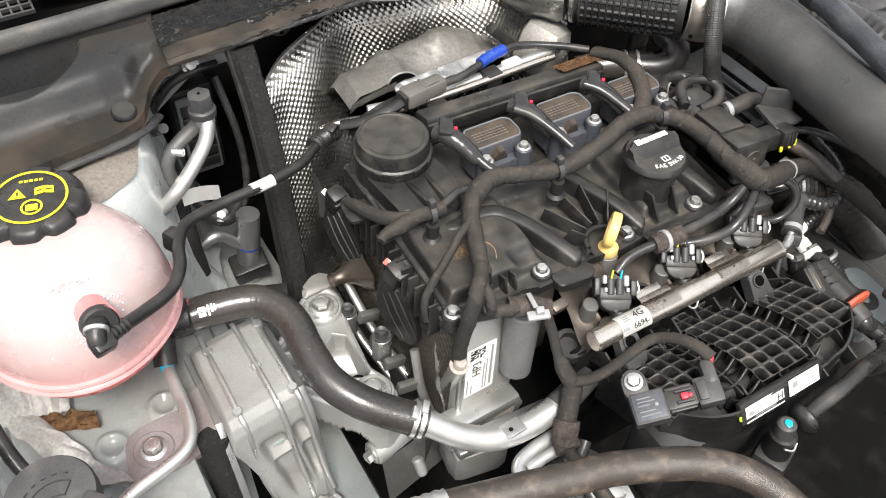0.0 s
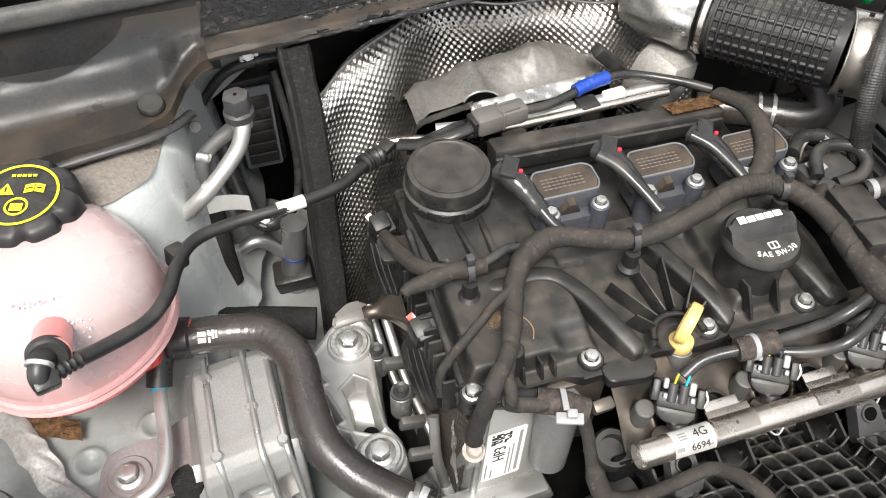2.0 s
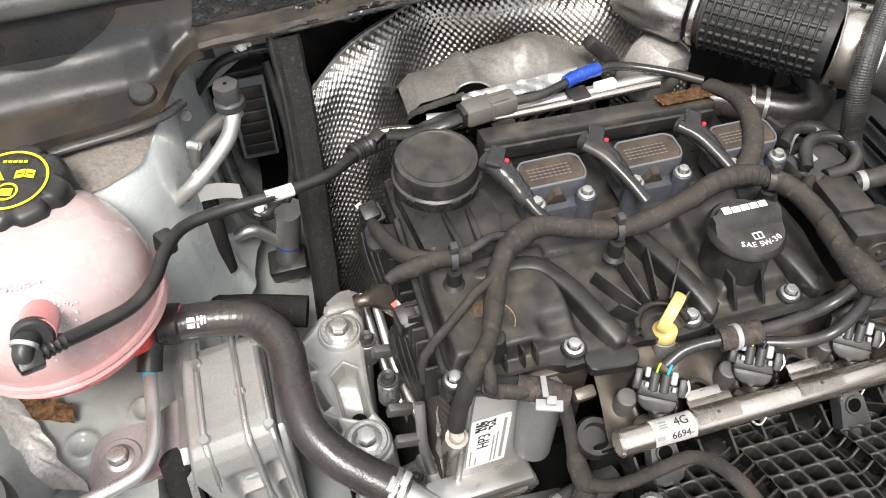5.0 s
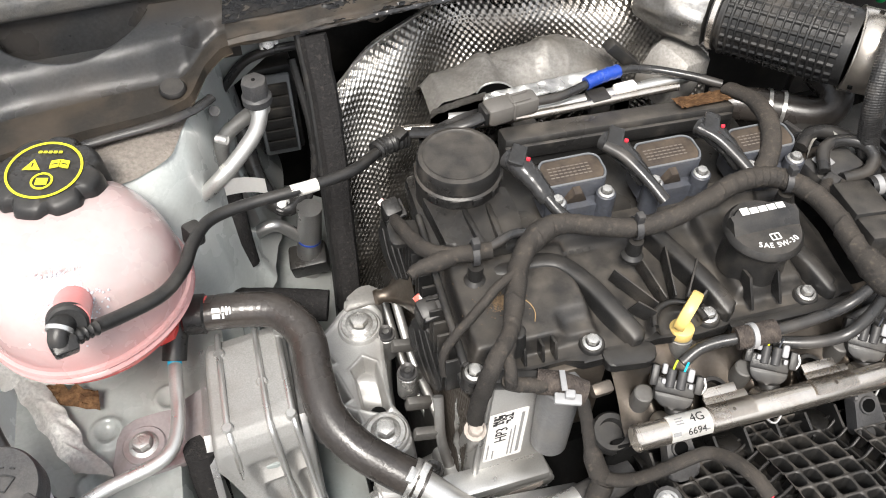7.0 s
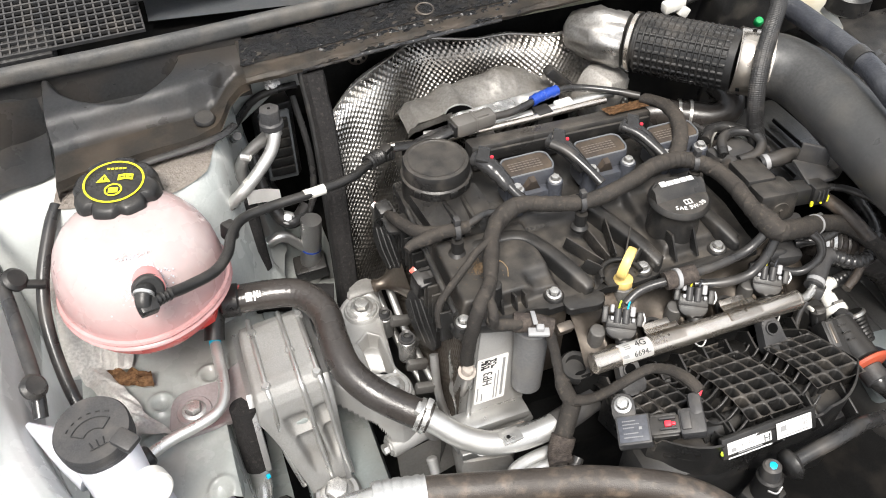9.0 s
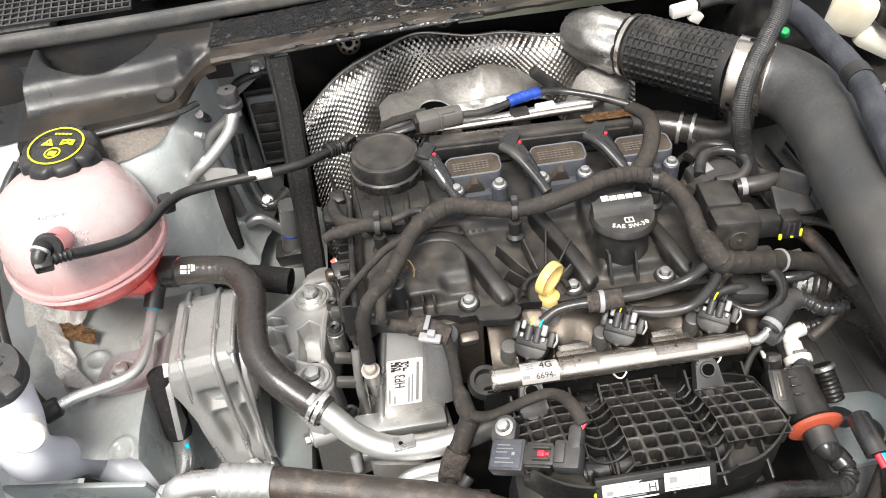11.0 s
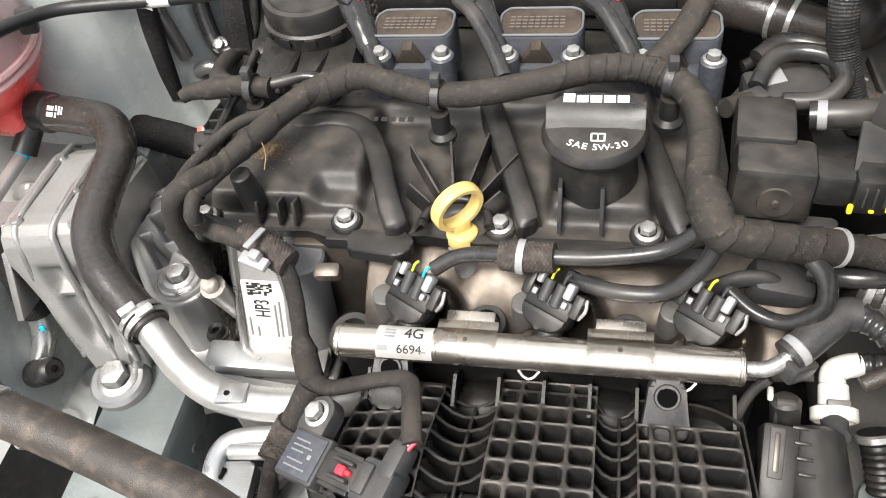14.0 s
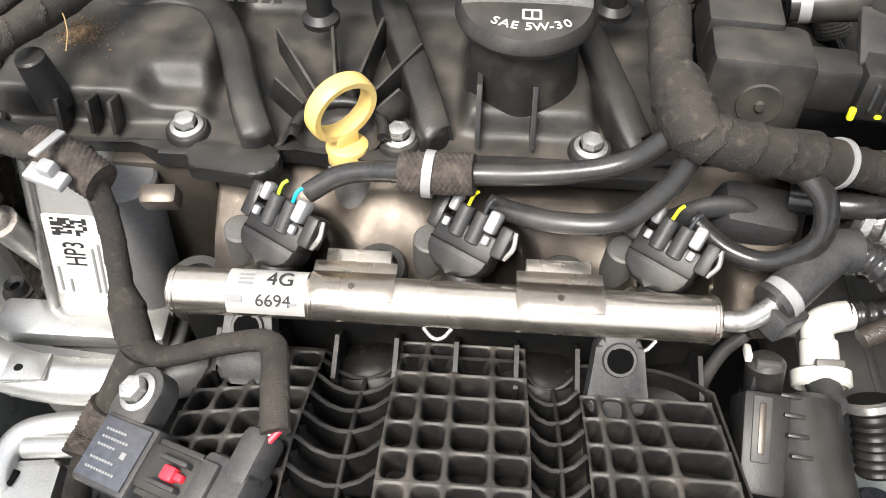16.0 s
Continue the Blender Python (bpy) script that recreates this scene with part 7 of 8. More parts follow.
        part("clip_head", rbox((x, y - 0.001, z + 0.0120), (0.006, 0.007, 0.008), 0.001), "plastic_grey", h)
    part("node_cable", tube([(0.165, 0.161, 0.915), (0.185, 0.180, 0.925), (0.2, 0.21, 0.93), (0.206, 0.245, 0.925), (0.20, 0.275, 0.915)], 0.0085, 16, 8, flat=0.7, rfun=w), "tape", h, angle=30)
    part("coil_lead", tube([(-0.008, 0.184, 0.92), (-0.002, 0.172, 0.915), (0.006, 0.160, 0.912)], 0.005, 12, 6), "sleeve", h)
    for x in (0.080, 0.163):
        part("coil_lead", tube([(x - 0.03, 0.212, 0.938), (x - 0.018, 0.198, 0.935), (x - 0.005, 0.178, 0.925), (x + 0.004, 0.160, 0.916)], 0.0055, 12, 6, flat=0.8), "sleeve", h)
    part("right_loop", tube([(0.215, 0.140, 0.91), (0.232, 0.152, 0.905), (0.245, 0.148, 0.90), (0.240, 0.125, 0.898), (0.222, 0.108, 0.905)], 0.006, 14, 8, rfun=w), "tape", h, angle=30)
    return h


build_harness()
rnd = random.Random(11)
bm = bmesh.new()
for i in range(1000):
    a, r = rnd.uniform(0, 6.28), abs(rnd.gauss(0, 0.0048)) if i < 800 else abs(rnd.gauss(0.006, 0.009))
    vs = bmesh.ops.create_cube(bm, size=1)["verts"]
    place(bm, vs, pose(-0.066 + r * math.cos(a), 0.118 + r * math.sin(a), 0.8885 + rnd.uniform(0, 0.002), rnd.uniform(0, 180), rnd.uniform(0, 180), 0) @ Matrix.Diagonal((rnd.uniform(0.0004, 0.0013), 0.0005, 0.0004, 1)))
solo("debris", bm, "leaf", "small pile of brown plant debris on the cover", "debris", kind="stuff")
solo("straw", tube([(-0.060, 0.100, 0.915), (-0.055, 0.094, 0.917), (-0.052, 0.087, 0.914), (-0.053, 0.082, 0.908)], 0.00028, 6, 6), "straw", "dry yellow straw caught in the harness", "straw")

# ---------------- fuel rail and injectors ----------------
def build_rail():
    r = thing("fuel_rail", "brushed stainless steel fuel rail with a white label", "fuel rail", (0.11, 0, 0.84))
    part("tube", lathe([(0, 0.0), (0.0088, 0.0), (0.0098, 0.001), (0.0098, 0.225), (0.0088, 0.226), (0, 0.226)], (0.0, 0.002, 0.8505), (1, 0, 0), 48), "steel", r)
    for x in (0.0015, 0.059, 0.2225):
        part("weld_ring", lathe([(0.0097, 0), (0.0102, 0.0005), (0.0102, 0.0015), (0.0097, 0.002)], (x, 0.002, 0.8505), (1, 0, 0), 40), "steel", r)
    for x0, x1 in ((0.0595, 0.094), (0.1435, 0.179)):
        def strap(u, v):
            a = radians(52 + 100 * v)
            k = 0.0113 if v < 0.85 else 0.0113 + (v - 0.85) * 0.03
            return (x0 + (x1 - x0) * u, 0.002 - k * math.cos(a), 0.8505 + k * math.sin(a))
        part("saddle", sheet(strap, 8, 20, 0.0012), "steel", r)
        part("tab", rbox(((x0 + x1) / 2, 0.018, 0.853), (0.028, 0.014, 0.002), 0.0008, (12, 0, 0)), "steel", r)
        part("weld_dot", lathe([(0, 0.0012), (0.0012, 0.001), (0.0018, 0)], ((x0 + x1) / 2, 0.001, 0.861), segs=14), "alu_brown", r)
        part("foot", tube([((x0 + x1) / 2, 0.018, 0.852), ((x0 + x1) / 2, 0.024, 0.842), ((x0 + x1) / 2, 0.024, 0.83)], 0.006, 16, 4), "alu_brown", r)
    for x in (0.030, 0.112, 0.196):
        part("cup", lathe([(0.0075, 0), (0.0085, 0.001), (0.0085, 0.016), (0.0075, 0.017)], (x, 0.004, 0.848), (0, 0.75, -0.66), 24), "steel", r)
        part("spring_clip", tube([(x - 0.006, -0.005, 0.843), (x - 0.003, -0.0075, 0.8405), (x, -0.0085, 0.8398), (x + 0.003, -0.0075, 0.8405), (x + 0.006, -0.005, 0.843)], 0.0009, 8, 6), "zinc", r)
    # label wrapped on the tube
    def wrapped(u, v):
        a = radians(0 + 165 * v)
        return (0.0255 + 0.0325 * u, 0.002 - 0.01005 * math.cos(a), 0.8505 + 0.01005 * math.sin(a))
    lab = part("label", sheet(wrapped, 6, 18, 0.0003), "paper", r, "white part label")
    for body, size, x, ang in (("4G", 0.0092, 0.0475, 92), ("6694", 0.0074, 0.0452, 40)):
        a = radians(ang)
        o = V((x, 0.002 - 0.0104 * math.cos(a), 0.8505 + 0.0104 * math.sin(a)))
        letters(body, size, "ink", plane_m(o, (1, 0, 0), (0, math.sin(a), math.cos(a))), lab)
    a = radians(40)
    bars([(-0.004, 0.0004, 0.006, 0.0028), (0.0195, -0.001, 0.004, 0.001)], "ink_grey", plane_m((0.0335, 0.002 - 0.0104 * math.cos(a), 0.8505 + 0.0104 * math.sin(a)), (1, 0, 0), (0, math.sin(a), math.cos(a))), lab)
    a = radians(92)
    bars([(0, 0.0, 0.006, 0.0008), (0, 0.0022, 0.006, 0.0008), (0, -0.0022, 0.006, 0.0008)], "ink_grey", plane_m((0.0335, 0.002 - 0.0104 * math.cos(a), 0.8505 + 0.0104 * math.sin(a)), (1, 0, 0), (0, math.sin(a), math.cos(a))), lab)
    part("feed_pipe", tube([(0.224, 0.002, 0.8505), (0.236, 0.002, 0.8505), (0.245, 0.006, 0.853), (0.252, 0.012, 0.857)], 0.0043, 16, 6), "zinc", r, "bent bright feed pipe")
    return r


build_rail()
fl = thing("fuel_line", "black plastic fuel line with a grey quick connector", "fuel line", (0.27, 0.02, 0.86))
part("connector", tube([(0.247, 0.008, 0.855), (0.256, 0.015, 0.858), (0.266, 0.024, 0.861), (0.275, 0.031, 0.863), (0.283, 0.032, 0.863)], 0.0092, 20, 6), "plastic_grey", fl)
part("pale_ring", cyl((0.2495, 0.0093, 0.8562), (0.2535, 0.0125, 0.8576), 0.0094, 0.0094, 26, bevel=0.0008), "lock", fl, "pale retaining ring")
part("blue_ring", rbox((0.2535, 0.004, 0.8495), (0.006, 0.004, 0.004), 0.001, (0, 20, 35)), "blue", fl, "small blue release tab")
part("lock_body", rbox((0.252, 0.006, 0.849), (0.018, 0.014, 0.012), 0.002, (0, 20, 35)), "plastic_grey", fl)
part("bellows", tube([(0.283, 0.032, 0.863), (0.292, 0.026, 0.861), (0.302, 0.020, 0.858), (0.318, 0.018, 0.858), (0.335, 0.028, 0.862), (0.35, 0.05, 0.868), (0.36, 0.09, 0.87)], 0.0068, 18, 12, rfun=rings_of(0.006, 0.16)), "sleeve", fl)


def build_injector(wires):
    i = thing("injector_plug", "black injector connector with a white lock and coloured wires", "connector", (0, 0, 0), group="injector plugs")
    def put(bm):
        bmesh.ops.transform(bm, matrix=pose(0, 0, 0, 38, 0, -30), verts=bm.verts[:])
        return bm
    def at(p):
        return pose(0, 0, 0, 38, 0, -30) @ V(p)
    dome = [(0.0145 * math.cos(radians(a)), -0.004 - 0.012 * abs(math.sin(radians(a))) ** 0.8) for a in range(180, 361, 15)]
    part("cover", put(prism(dome, -0.007, 0.008, 0.0025)), "plastic", i)
    part("body", put(rbox((0, 0.001, -0.001), (0.029, 0.012, 0.015), 0.002)), "plastic", i)
    for x in (-0.0045, 0.0035):
        part("barrel", put(cyl((x, 0.0, 0.005), (x, 0.014, 0.006), 0.0038, 0.0036, 16, bevel=0.0006)), "plastic_grey", i)
    part("lock", put(rbox((0.009, 0.012, 0.006), (0.005, 0.010, 0.008), 0.0015)), "lock", i, "translucent grey lock tab")
    part("lock", put(rbox((-0.010, 0.013, 0.006), (0.004, 0.008, 0.007), 0.0015)), "lock", i)
    part("lock", put(rbox((0.010, 0.004, 0.009), (0.003, 0.004, 0.003), 0.0008)), "lock", i)
    part("lock", put(rbox((-0.0095, 0.004, 0.009), (0.003, 0.004, 0.003), 0.0008)), "lock", i)
    part("side_tab", put(rbox((0.016, 0.006, 0.002), (0.006, 0.014, 0.012), 0.0015)), "plastic", i)
    part("side_tab", put(rbox((-0.016, 0.007, 0.002), (0.006, 0.016, 0.010), 0.0015)), "plastic", i)
    part("spring", tube([at((0.019, 0.012, 0.004)), at((0.021, 0.006, 0.005)), at((0.019, 0.0, 0.004))], 0.0011, 8, 4), "zinc", i)
    part("stem", cyl((0.0, -0.006, -0.008), (-0.004, -0.022, -0.020), 0.008, 0.008, 20), "plastic", i)
    for m, x in zip(wires, (-0.0045, 0.0035)):
        part("wire", tube([at((x, 0.010, 0.006)), at((x + 0.001, 0.018, 0.009)), at((x + 0.002, 0.021, 0.008))], 0.0008, 8, 5), m, i)
    return i


inj = build_injector(("lime", "cyan"))
inj.matrix_basis = pose(0.0425, 0.029, 0.860)
inj2 = build_injector(("yellow_mark", "blue_hose"))
inj2.matrix_basis = pose(0.1225, 0.031, 0.857)
copy_thing(inj2, pose(0.2065, 0.029, 0.857, 0, 0, -4))


# ---------------- intake manifold ----------------
def man_z(x, y):
    """Height of the manifold's top over the plan."""
    k = (0.0 - y) / 0.115
    base = 0.816 + 0.040 * max(0, math.sin(min(1, max(0, k)) * 1.9)) ** 1.1
    dip = sum(math.exp(-((x - c) / w) ** 4) for c, w in ((0.161, 0.0095), (0.0787, 0.0135)))
    return base - 0.0105 * dip - 0.03 * max(0, x - 0.215) - 0.25 * max(0, 0.045 - x)


def build_manifold():
    m = thing("intake_manifold", "black plastic intake manifold with a rib grid", "intake manifold", (0.11, -0.06, 0.70))
    outline = lambda x: (-0.004 - 0.012 * max(0, (0.03 - x) / 0.03) ** 2 - 0.03 * max(0, (x - 0.20) / 0.04) ** 2,
                         -0.114 + 0.050 * max(0, (0.06 - x) / 0.06) ** 2 + 0.05 * max(0, (x - 0.175) / 0.065) ** 2)
    def skin(u, v):
        x = 0.012 + 0.216 * u
        y1, y0 = outline(x)
        y = y1 + (y0 - y1) * v
        return (x, y, man_z(x, y) - 0.0185)
    bm = sheet(skin, 80, 40)
    part("shell", bm, "plastic_dusty", m)
    # rim wall
    rim = bmesh.new()
    loop = [(x, outline(x)[0]) for x in np.linspace(0.012, 0.228, 40)] + [(x, outline(x)[1]) for x in np.linspace(0.228, 0.012, 40)]
    ring = []
    for x, y in loop:
        z = man_z(x, y)
        ring.append([rim.verts.new((x, y, zz)) for zz in (z + 0.001, z - 0.045)] + [rim.verts.new((x * 0.99 + 0.0012, y * 0.965 - 0.0018, zz)) for zz in (z + 0.001, z - 0.02)])
    for i in range(len(ring)):
        a, b = ring[i], ring[(i + 1) % len(ring)]
        rim.faces.new((a[0], b[0], b[1], a[1]))
        rim.faces.new((a[2], b[2], b[0], a[0]))
        rim.faces.new((a[3], b[3], b[2], a[2]))
    part("rim", rim, "plastic", m)
    def rib(pts, w=0.0022, h=0.020):
        bm = bmesh.new()
        line = [V((x, y, 0)) for x, y in pts]
        rows = []
        for i, p in enumerate(line):
            t = (line[min(i + 1, len(line) - 1)] - line[max(0, i - 1)]).normalized()
            n = V((-t.y, t.x, 0))
            z = man_z(p.x, p.y)
            rows.append([bm.verts.new((*(p + n * o).xy, z + dz)) for o, dz in ((-w * 0.75, -h), (-w * 0.5, -0.0006), (-w * 0.2, 0), (w * 0.2, 0), (w * 0.5, -0.0006), (w * 0.75, -h))])
        for a, b in zip(rows, rows[1:]):
            for k in range(5):
                bm.faces.new((a[k], a[k + 1], b[k + 1], b[k]))
        bm.faces.new(rows[0]), bm.faces.new(rows[-1][::-1])
        return part("rib", bm, "plastic", m)
    # blocks of rounded cells: centre, right and left
    def cell(bm, x0, x1, y0, y1, w=0.0014, r=0.0028):
        cx, cy, hx, hy = (x0 + x1) / 2, (y0 + y1) / 2, (x1 - x0) / 2, (y1 - y0) / 2
        r = min(r, hx - w - 0.001, hy - w - 0.001)
        rows = []
        for k in range(20):
            a = math.pi / 2 * (k // 5) + math.pi / 2 * (k % 5) / 4
            c, s = math.cos(a), math.sin(a)
            sx, sy = ((1, 1), (-1, 1), (-1, -1), (1, -1))[k // 5]
            ox, oy = cx + sx * (hx - w - r), cy + sy * (hy - w - r)
            e = (r + w) / max(abs(c), abs(s))
            outer, inner = (ox + e * c, oy + e * s), (ox + r * c, oy + r * s)
            mid = tuple(V(outer).lerp(V(inner), 0.6))
            deep = (cx + (inner[0] - cx) * 0.90, cy + (inner[1] - cy) * 0.90)
            rows.append([bm.verts.new((p[0], p[1], man_z(*inner) + dz)) for p, dz in ((outer, 0), (mid, -0.0001), (inner, -0.0009), (deep, -0.017))])
        for k in range(20):
            a, b = rows[k], rows[(k + 1) % 20]
            for q in range(3):
                bm.faces.new((a[q], b[q], b[q + 1], a[q + 1]))
    for xs, ys in (((0.095, 0.107, 0.1195, 0.136, 0.1505), (0.004, -0.004, -0.017, -0.032, -0.048, -0.062, -0.076, -0.089, -0.102)),
                   ((0.1715, 0.179, 0.1905, 0.203, 0.2245), (-0.026, -0.0395, -0.0535, -0.067, -0.081, -0.094)),
                   ((0.012, 0.024, 0.036, 0.0485, 0.0625), (-0.006, -0.018, -0.032, -0.046, -0.060, -0.075, -0.089))):
        bm = bmesh.new()
        for x0, x1 in zip(xs, xs[1:]):
            for y1, y0 in zip(ys, ys[1:]):
                top, low = outline((x0 + x1) / 2)
                if low + 0.004 < (y0 + y1) / 2 < top + 0.008:
                    cell(bm, x0, x1, y0, y1)
        part("rib_grid", bm, "plastic_dusty", m, angle=50)
    # bridging ribs in the valleys between the runners
    for x0, x1 in ((0.0625, 0.095), (0.1505, 0.1715)):
        for y in (-0.010, -0.021, -0.033, -0.045, -0.058, -0.071, -0.085, -0.099):
            rib([(x0 + (x1 - x0) * t, y - 0.004 * math.sin(t * 3.14)) for t in np.linspace(0, 1, 6)], 0.0020, 0.016)
        rib([((x0 + x1) / 2 + 0.002, y) for y in np.linspace(-0.004, -0.10, 12)], 0.002, 0.012)
    # runner barrels at the front
    part("shaft", tube([(0.0570, -0.0890, 0.832), (0.1020, -0.0860, 0.833), (0.1880, -0.0830, 0.830)], 0.0105, 26, 40, rfun=lambda s, a: 1 + 0.10 * (1 if (s * 38) % 1 < 0.12 else 0) - 0.12 * (1 if (s * 38) % 1 > 0.8 else 0)), "plastic", m, "stepped black actuator shaft")
    for x in (0.083, 0.122, 0.163, 0.2):
        part("shaft_web", rbox((x, -0.104, 0.836), (0.0022, 0.030, 0.018), 0.0006, (18, 0, 0)), "plastic", m)
    for x, y, z in ((0.033, -0.010, 0.843), (0.187, -0.014, 0.841)):
        part("ear", prism(rounded([(-0.0135, -0.024), (0.0135, -0.024), (0.0105, -0.002), (0.0095, 0.008), (0.003, 0.012), (-0.003, 0.012), (-0.0095, 0.008), (-0.0105, -0.002)], 0.008), -0.012, 0.0, 0.003, m=Matrix.Translation((x, y, z)) @ pose(0, 0, 0, 38, 0, 0)), "plastic_grey", m)
        part("ear_eye", lathe([(0.0050, 0.0016), (0.0066, 0.0016), (0.0072, 0.0), (0.0072, -0.01), (0.0050, -0.01), (0.0050, 0.0016)], V((x, y, z)), V((0, -math.sin(radians(38)), math.cos(radians(38)))), 28), "plastic_grey", m)
        # black disc laid on the ear for the shade in its eye
        part("ear_hole", cyl(V((x, y, z)) + V((0, 0.0004, -0.0005)), V((x, y, z)) + V((0, -0.0010, 0.0014)), 0.0054, 0.0054, 22), "void", m)
    # webs under the fuel rail
    for k in range(9):
        x = 0.016 + 0.026 * k
        part("bridge_rib", prism([(-0.024, 0.795), (0.008, 0.795), (0.012, 0.812), (-0.002, 0.828), (-0.020, 0.822)], -0.001, 0.001, m=plane_m((x, 0, 0), (0, 1, 0), (0, 0, 1))), "plastic", m)
    # labelled front rail
    part("label_rail", rbox((0.108, -0.113, 0.848), (0.095, 0.006, 0.020), 0.0015, (-32, 0, 0)), "plastic", m)
    for x0, x1, z in ((0.0655, 0.109, 0.8475), (0.1135, 0.149, 0.851)):
        fm_ = plane_m(((x0 + x1) / 2, -0.1165, z), (1, 0, 0), (0, 0.53, 0.85))
        lab = part("label", prism([((x0 - x1) / 2, -0.0075), ((x1 - x0) / 2, -0.0075), ((x1 - x0) / 2, 0.0075), ((x0 - x1) / 2, 0.0075)], -0.0002, 0.0003, m=fm_), "paper", m, "white printed part label")
        w = x1 - x0
        if x0 < 0.1:
            letters("H", 0.010, "ink", fm_ @ Matrix.Translation((w * 0.40, 0, 0.0004)), lab)
            letters("6676", 0.0062, "ink_grey", fm_ @ Matrix.Translation((-0.002, 0.0015, 0.0004)), lab)
            bars([(0, -0.0045, 0.024, 0.0009), (-0.016, 0.0, 0.005, 0.0035)], "ink_grey", fm_ @ Matrix.Translation((0, 0, 0.0004)), lab)
        else:
            letters("4G", 0.0062, "ink_grey", fm_ @ Matrix.Translation((w * 0.34, -0.0005, 0.0004)), lab)
            letters("8920", 0.0052, "ink_grey", fm_ @ Matrix.Translation((w * 0.26, 0.0045, 0.0004)), lab)
            bars([(0, -0.0055, 0.028, 0.0009), (-0.011, 0.0015, 0.006, 0.005)], "ink_grey", fm_ @ Matrix.Translation((0, 0, 0.0004)), lab)
    part("paint_dot", lathe([(0, 0.0012), (0.0025, 0.001), (0.003, 0)], (0.062, -0.116, 0.846), (0, -0.8, 0.5), 14), "lime", m)
    part("flange_sheet", sheet(lambda u, v: (0.010 + 0.22 * u, 0.010 - 0.034 * v, 0.800 + 0.010 * math.sin(v * 3.1) + 0.005 * math.cos(u * 18.8)), 60, 10, 0.003), "plastic", m)
    part("plenum", rbox((0.11, -0.085, 0.77), (0.22, 0.06, 0.10), 0.02), "plastic", m)
    return m


build_manifold()


def build_map_sensor():
    s = thing("pressure_sensor", "dark grey pressure sensor with a plugged black connector", "sensor", (0.03, -0.07, 0.83))
    f = plane_m((0.002, -0.0715, 0.846), (0.90, -0.38, 0.30), (0.36, 0.92, 0.20))
    def put(bm):
        bmesh.ops.transform(bm, matrix=f, verts=bm.verts[:])
        return bm
    part("body", put(rbox((0.0, 0, 0), (0.029, 0.027, 0.014), 0.002)), "plastic_grey", s)
    part("face", put(rbox((0.0, 0, 0.0075), (0.025, 0.023, 0.001), 0.0004)), "coil", s)
    bars([(-0.008 + 0.0016 * i, y, 0.0011, 0.0009) for y, n in ((0.007, 7), (0.004, 9), (0.001, 6), (-0.004, 8), (-0.0075, 10)) for i in range(n)] + [(0.006, 0.0, 0.0025, 0.0025)], "ink_grey", f @ Matrix.Translation((0, 0, 0.0082)), s)
    part("ear", put(prism(rounded([(-0.016, 0.010), (0.004, 0.010), (0.004, 0.028), (-0.002, 0.034), (-0.010, 0.034), (-0.016, 0.028)], 0.005), -0.004, 0.006, 0.001)), "plastic_grey", s)
    bolt(s, f @ V((-0.006, 0.023, 0.006)), 0.0078, f.to_3x3() @ V((0, 0, 1)), 10)
    part("socket", put(rbox((0.026, 0.001, -0.001), (0.026, 0.017, 0.014), 0.002)), "plastic", s)
    part("socket_rib", put(rbox((0.026, 0.010, 0.0), (0.022, 0.003, 0.010), 0.001)), "plastic", s)
    part("socket_rib", put(rbox((0.026, -0.008, 0.0), (0.022, 0.003, 0.010), 0.001)), "plastic", s)
    part("plug", put(rbox((0.049, 0.002, -0.001), (0.022, 0.024, 0.016), 0.003)), "plastic_grey", s)
    part("plug_arm", put(rbox((0.054, 0.016, 0.001), (0.012, 0.022, 0.014), 0.004)), "plastic_grey", s)
    part("lock", put(rbox((0.029, 0.001, 0.0068), (0.006, 0.0055, 0.005), 0.0012)), "red", s, "bright red lock")
    part("lock_tab", put(rbox((0.0335, 0.001, 0.0064), (0.004, 0.003, 0.004), 0.001)), "red", s)
    part("lock_frame", put(rbox((0.029, 0.0055, 0.0066), (0.014, 0.0018, 0.006), 0.0006)), "plastic_grey", s)
    part("lock_frame", put(rbox((0.029, -0.0035, 0.0066), (0.014, 0.0018, 0.006), 0.0006)), "plastic_grey", s)
    part("plug_step", put(rbox((0.044, 0.002, 0.0075), (0.008, 0.016, 0.003), 0.001)), "plastic_grey", s)
    part("wire", tube([f @ V((0.0545, 0.020, 0.004)), (0.0615, -0.068, 0.8745)], 0.0013, 8, 4), "white", s)
    part("wire", tube([f @ V((0.057, 0.020, 0.004)), (0.064, -0.068, 0.8745)], 0.0013, 8, 4), "red", s)
    return s


build_map_sensor()


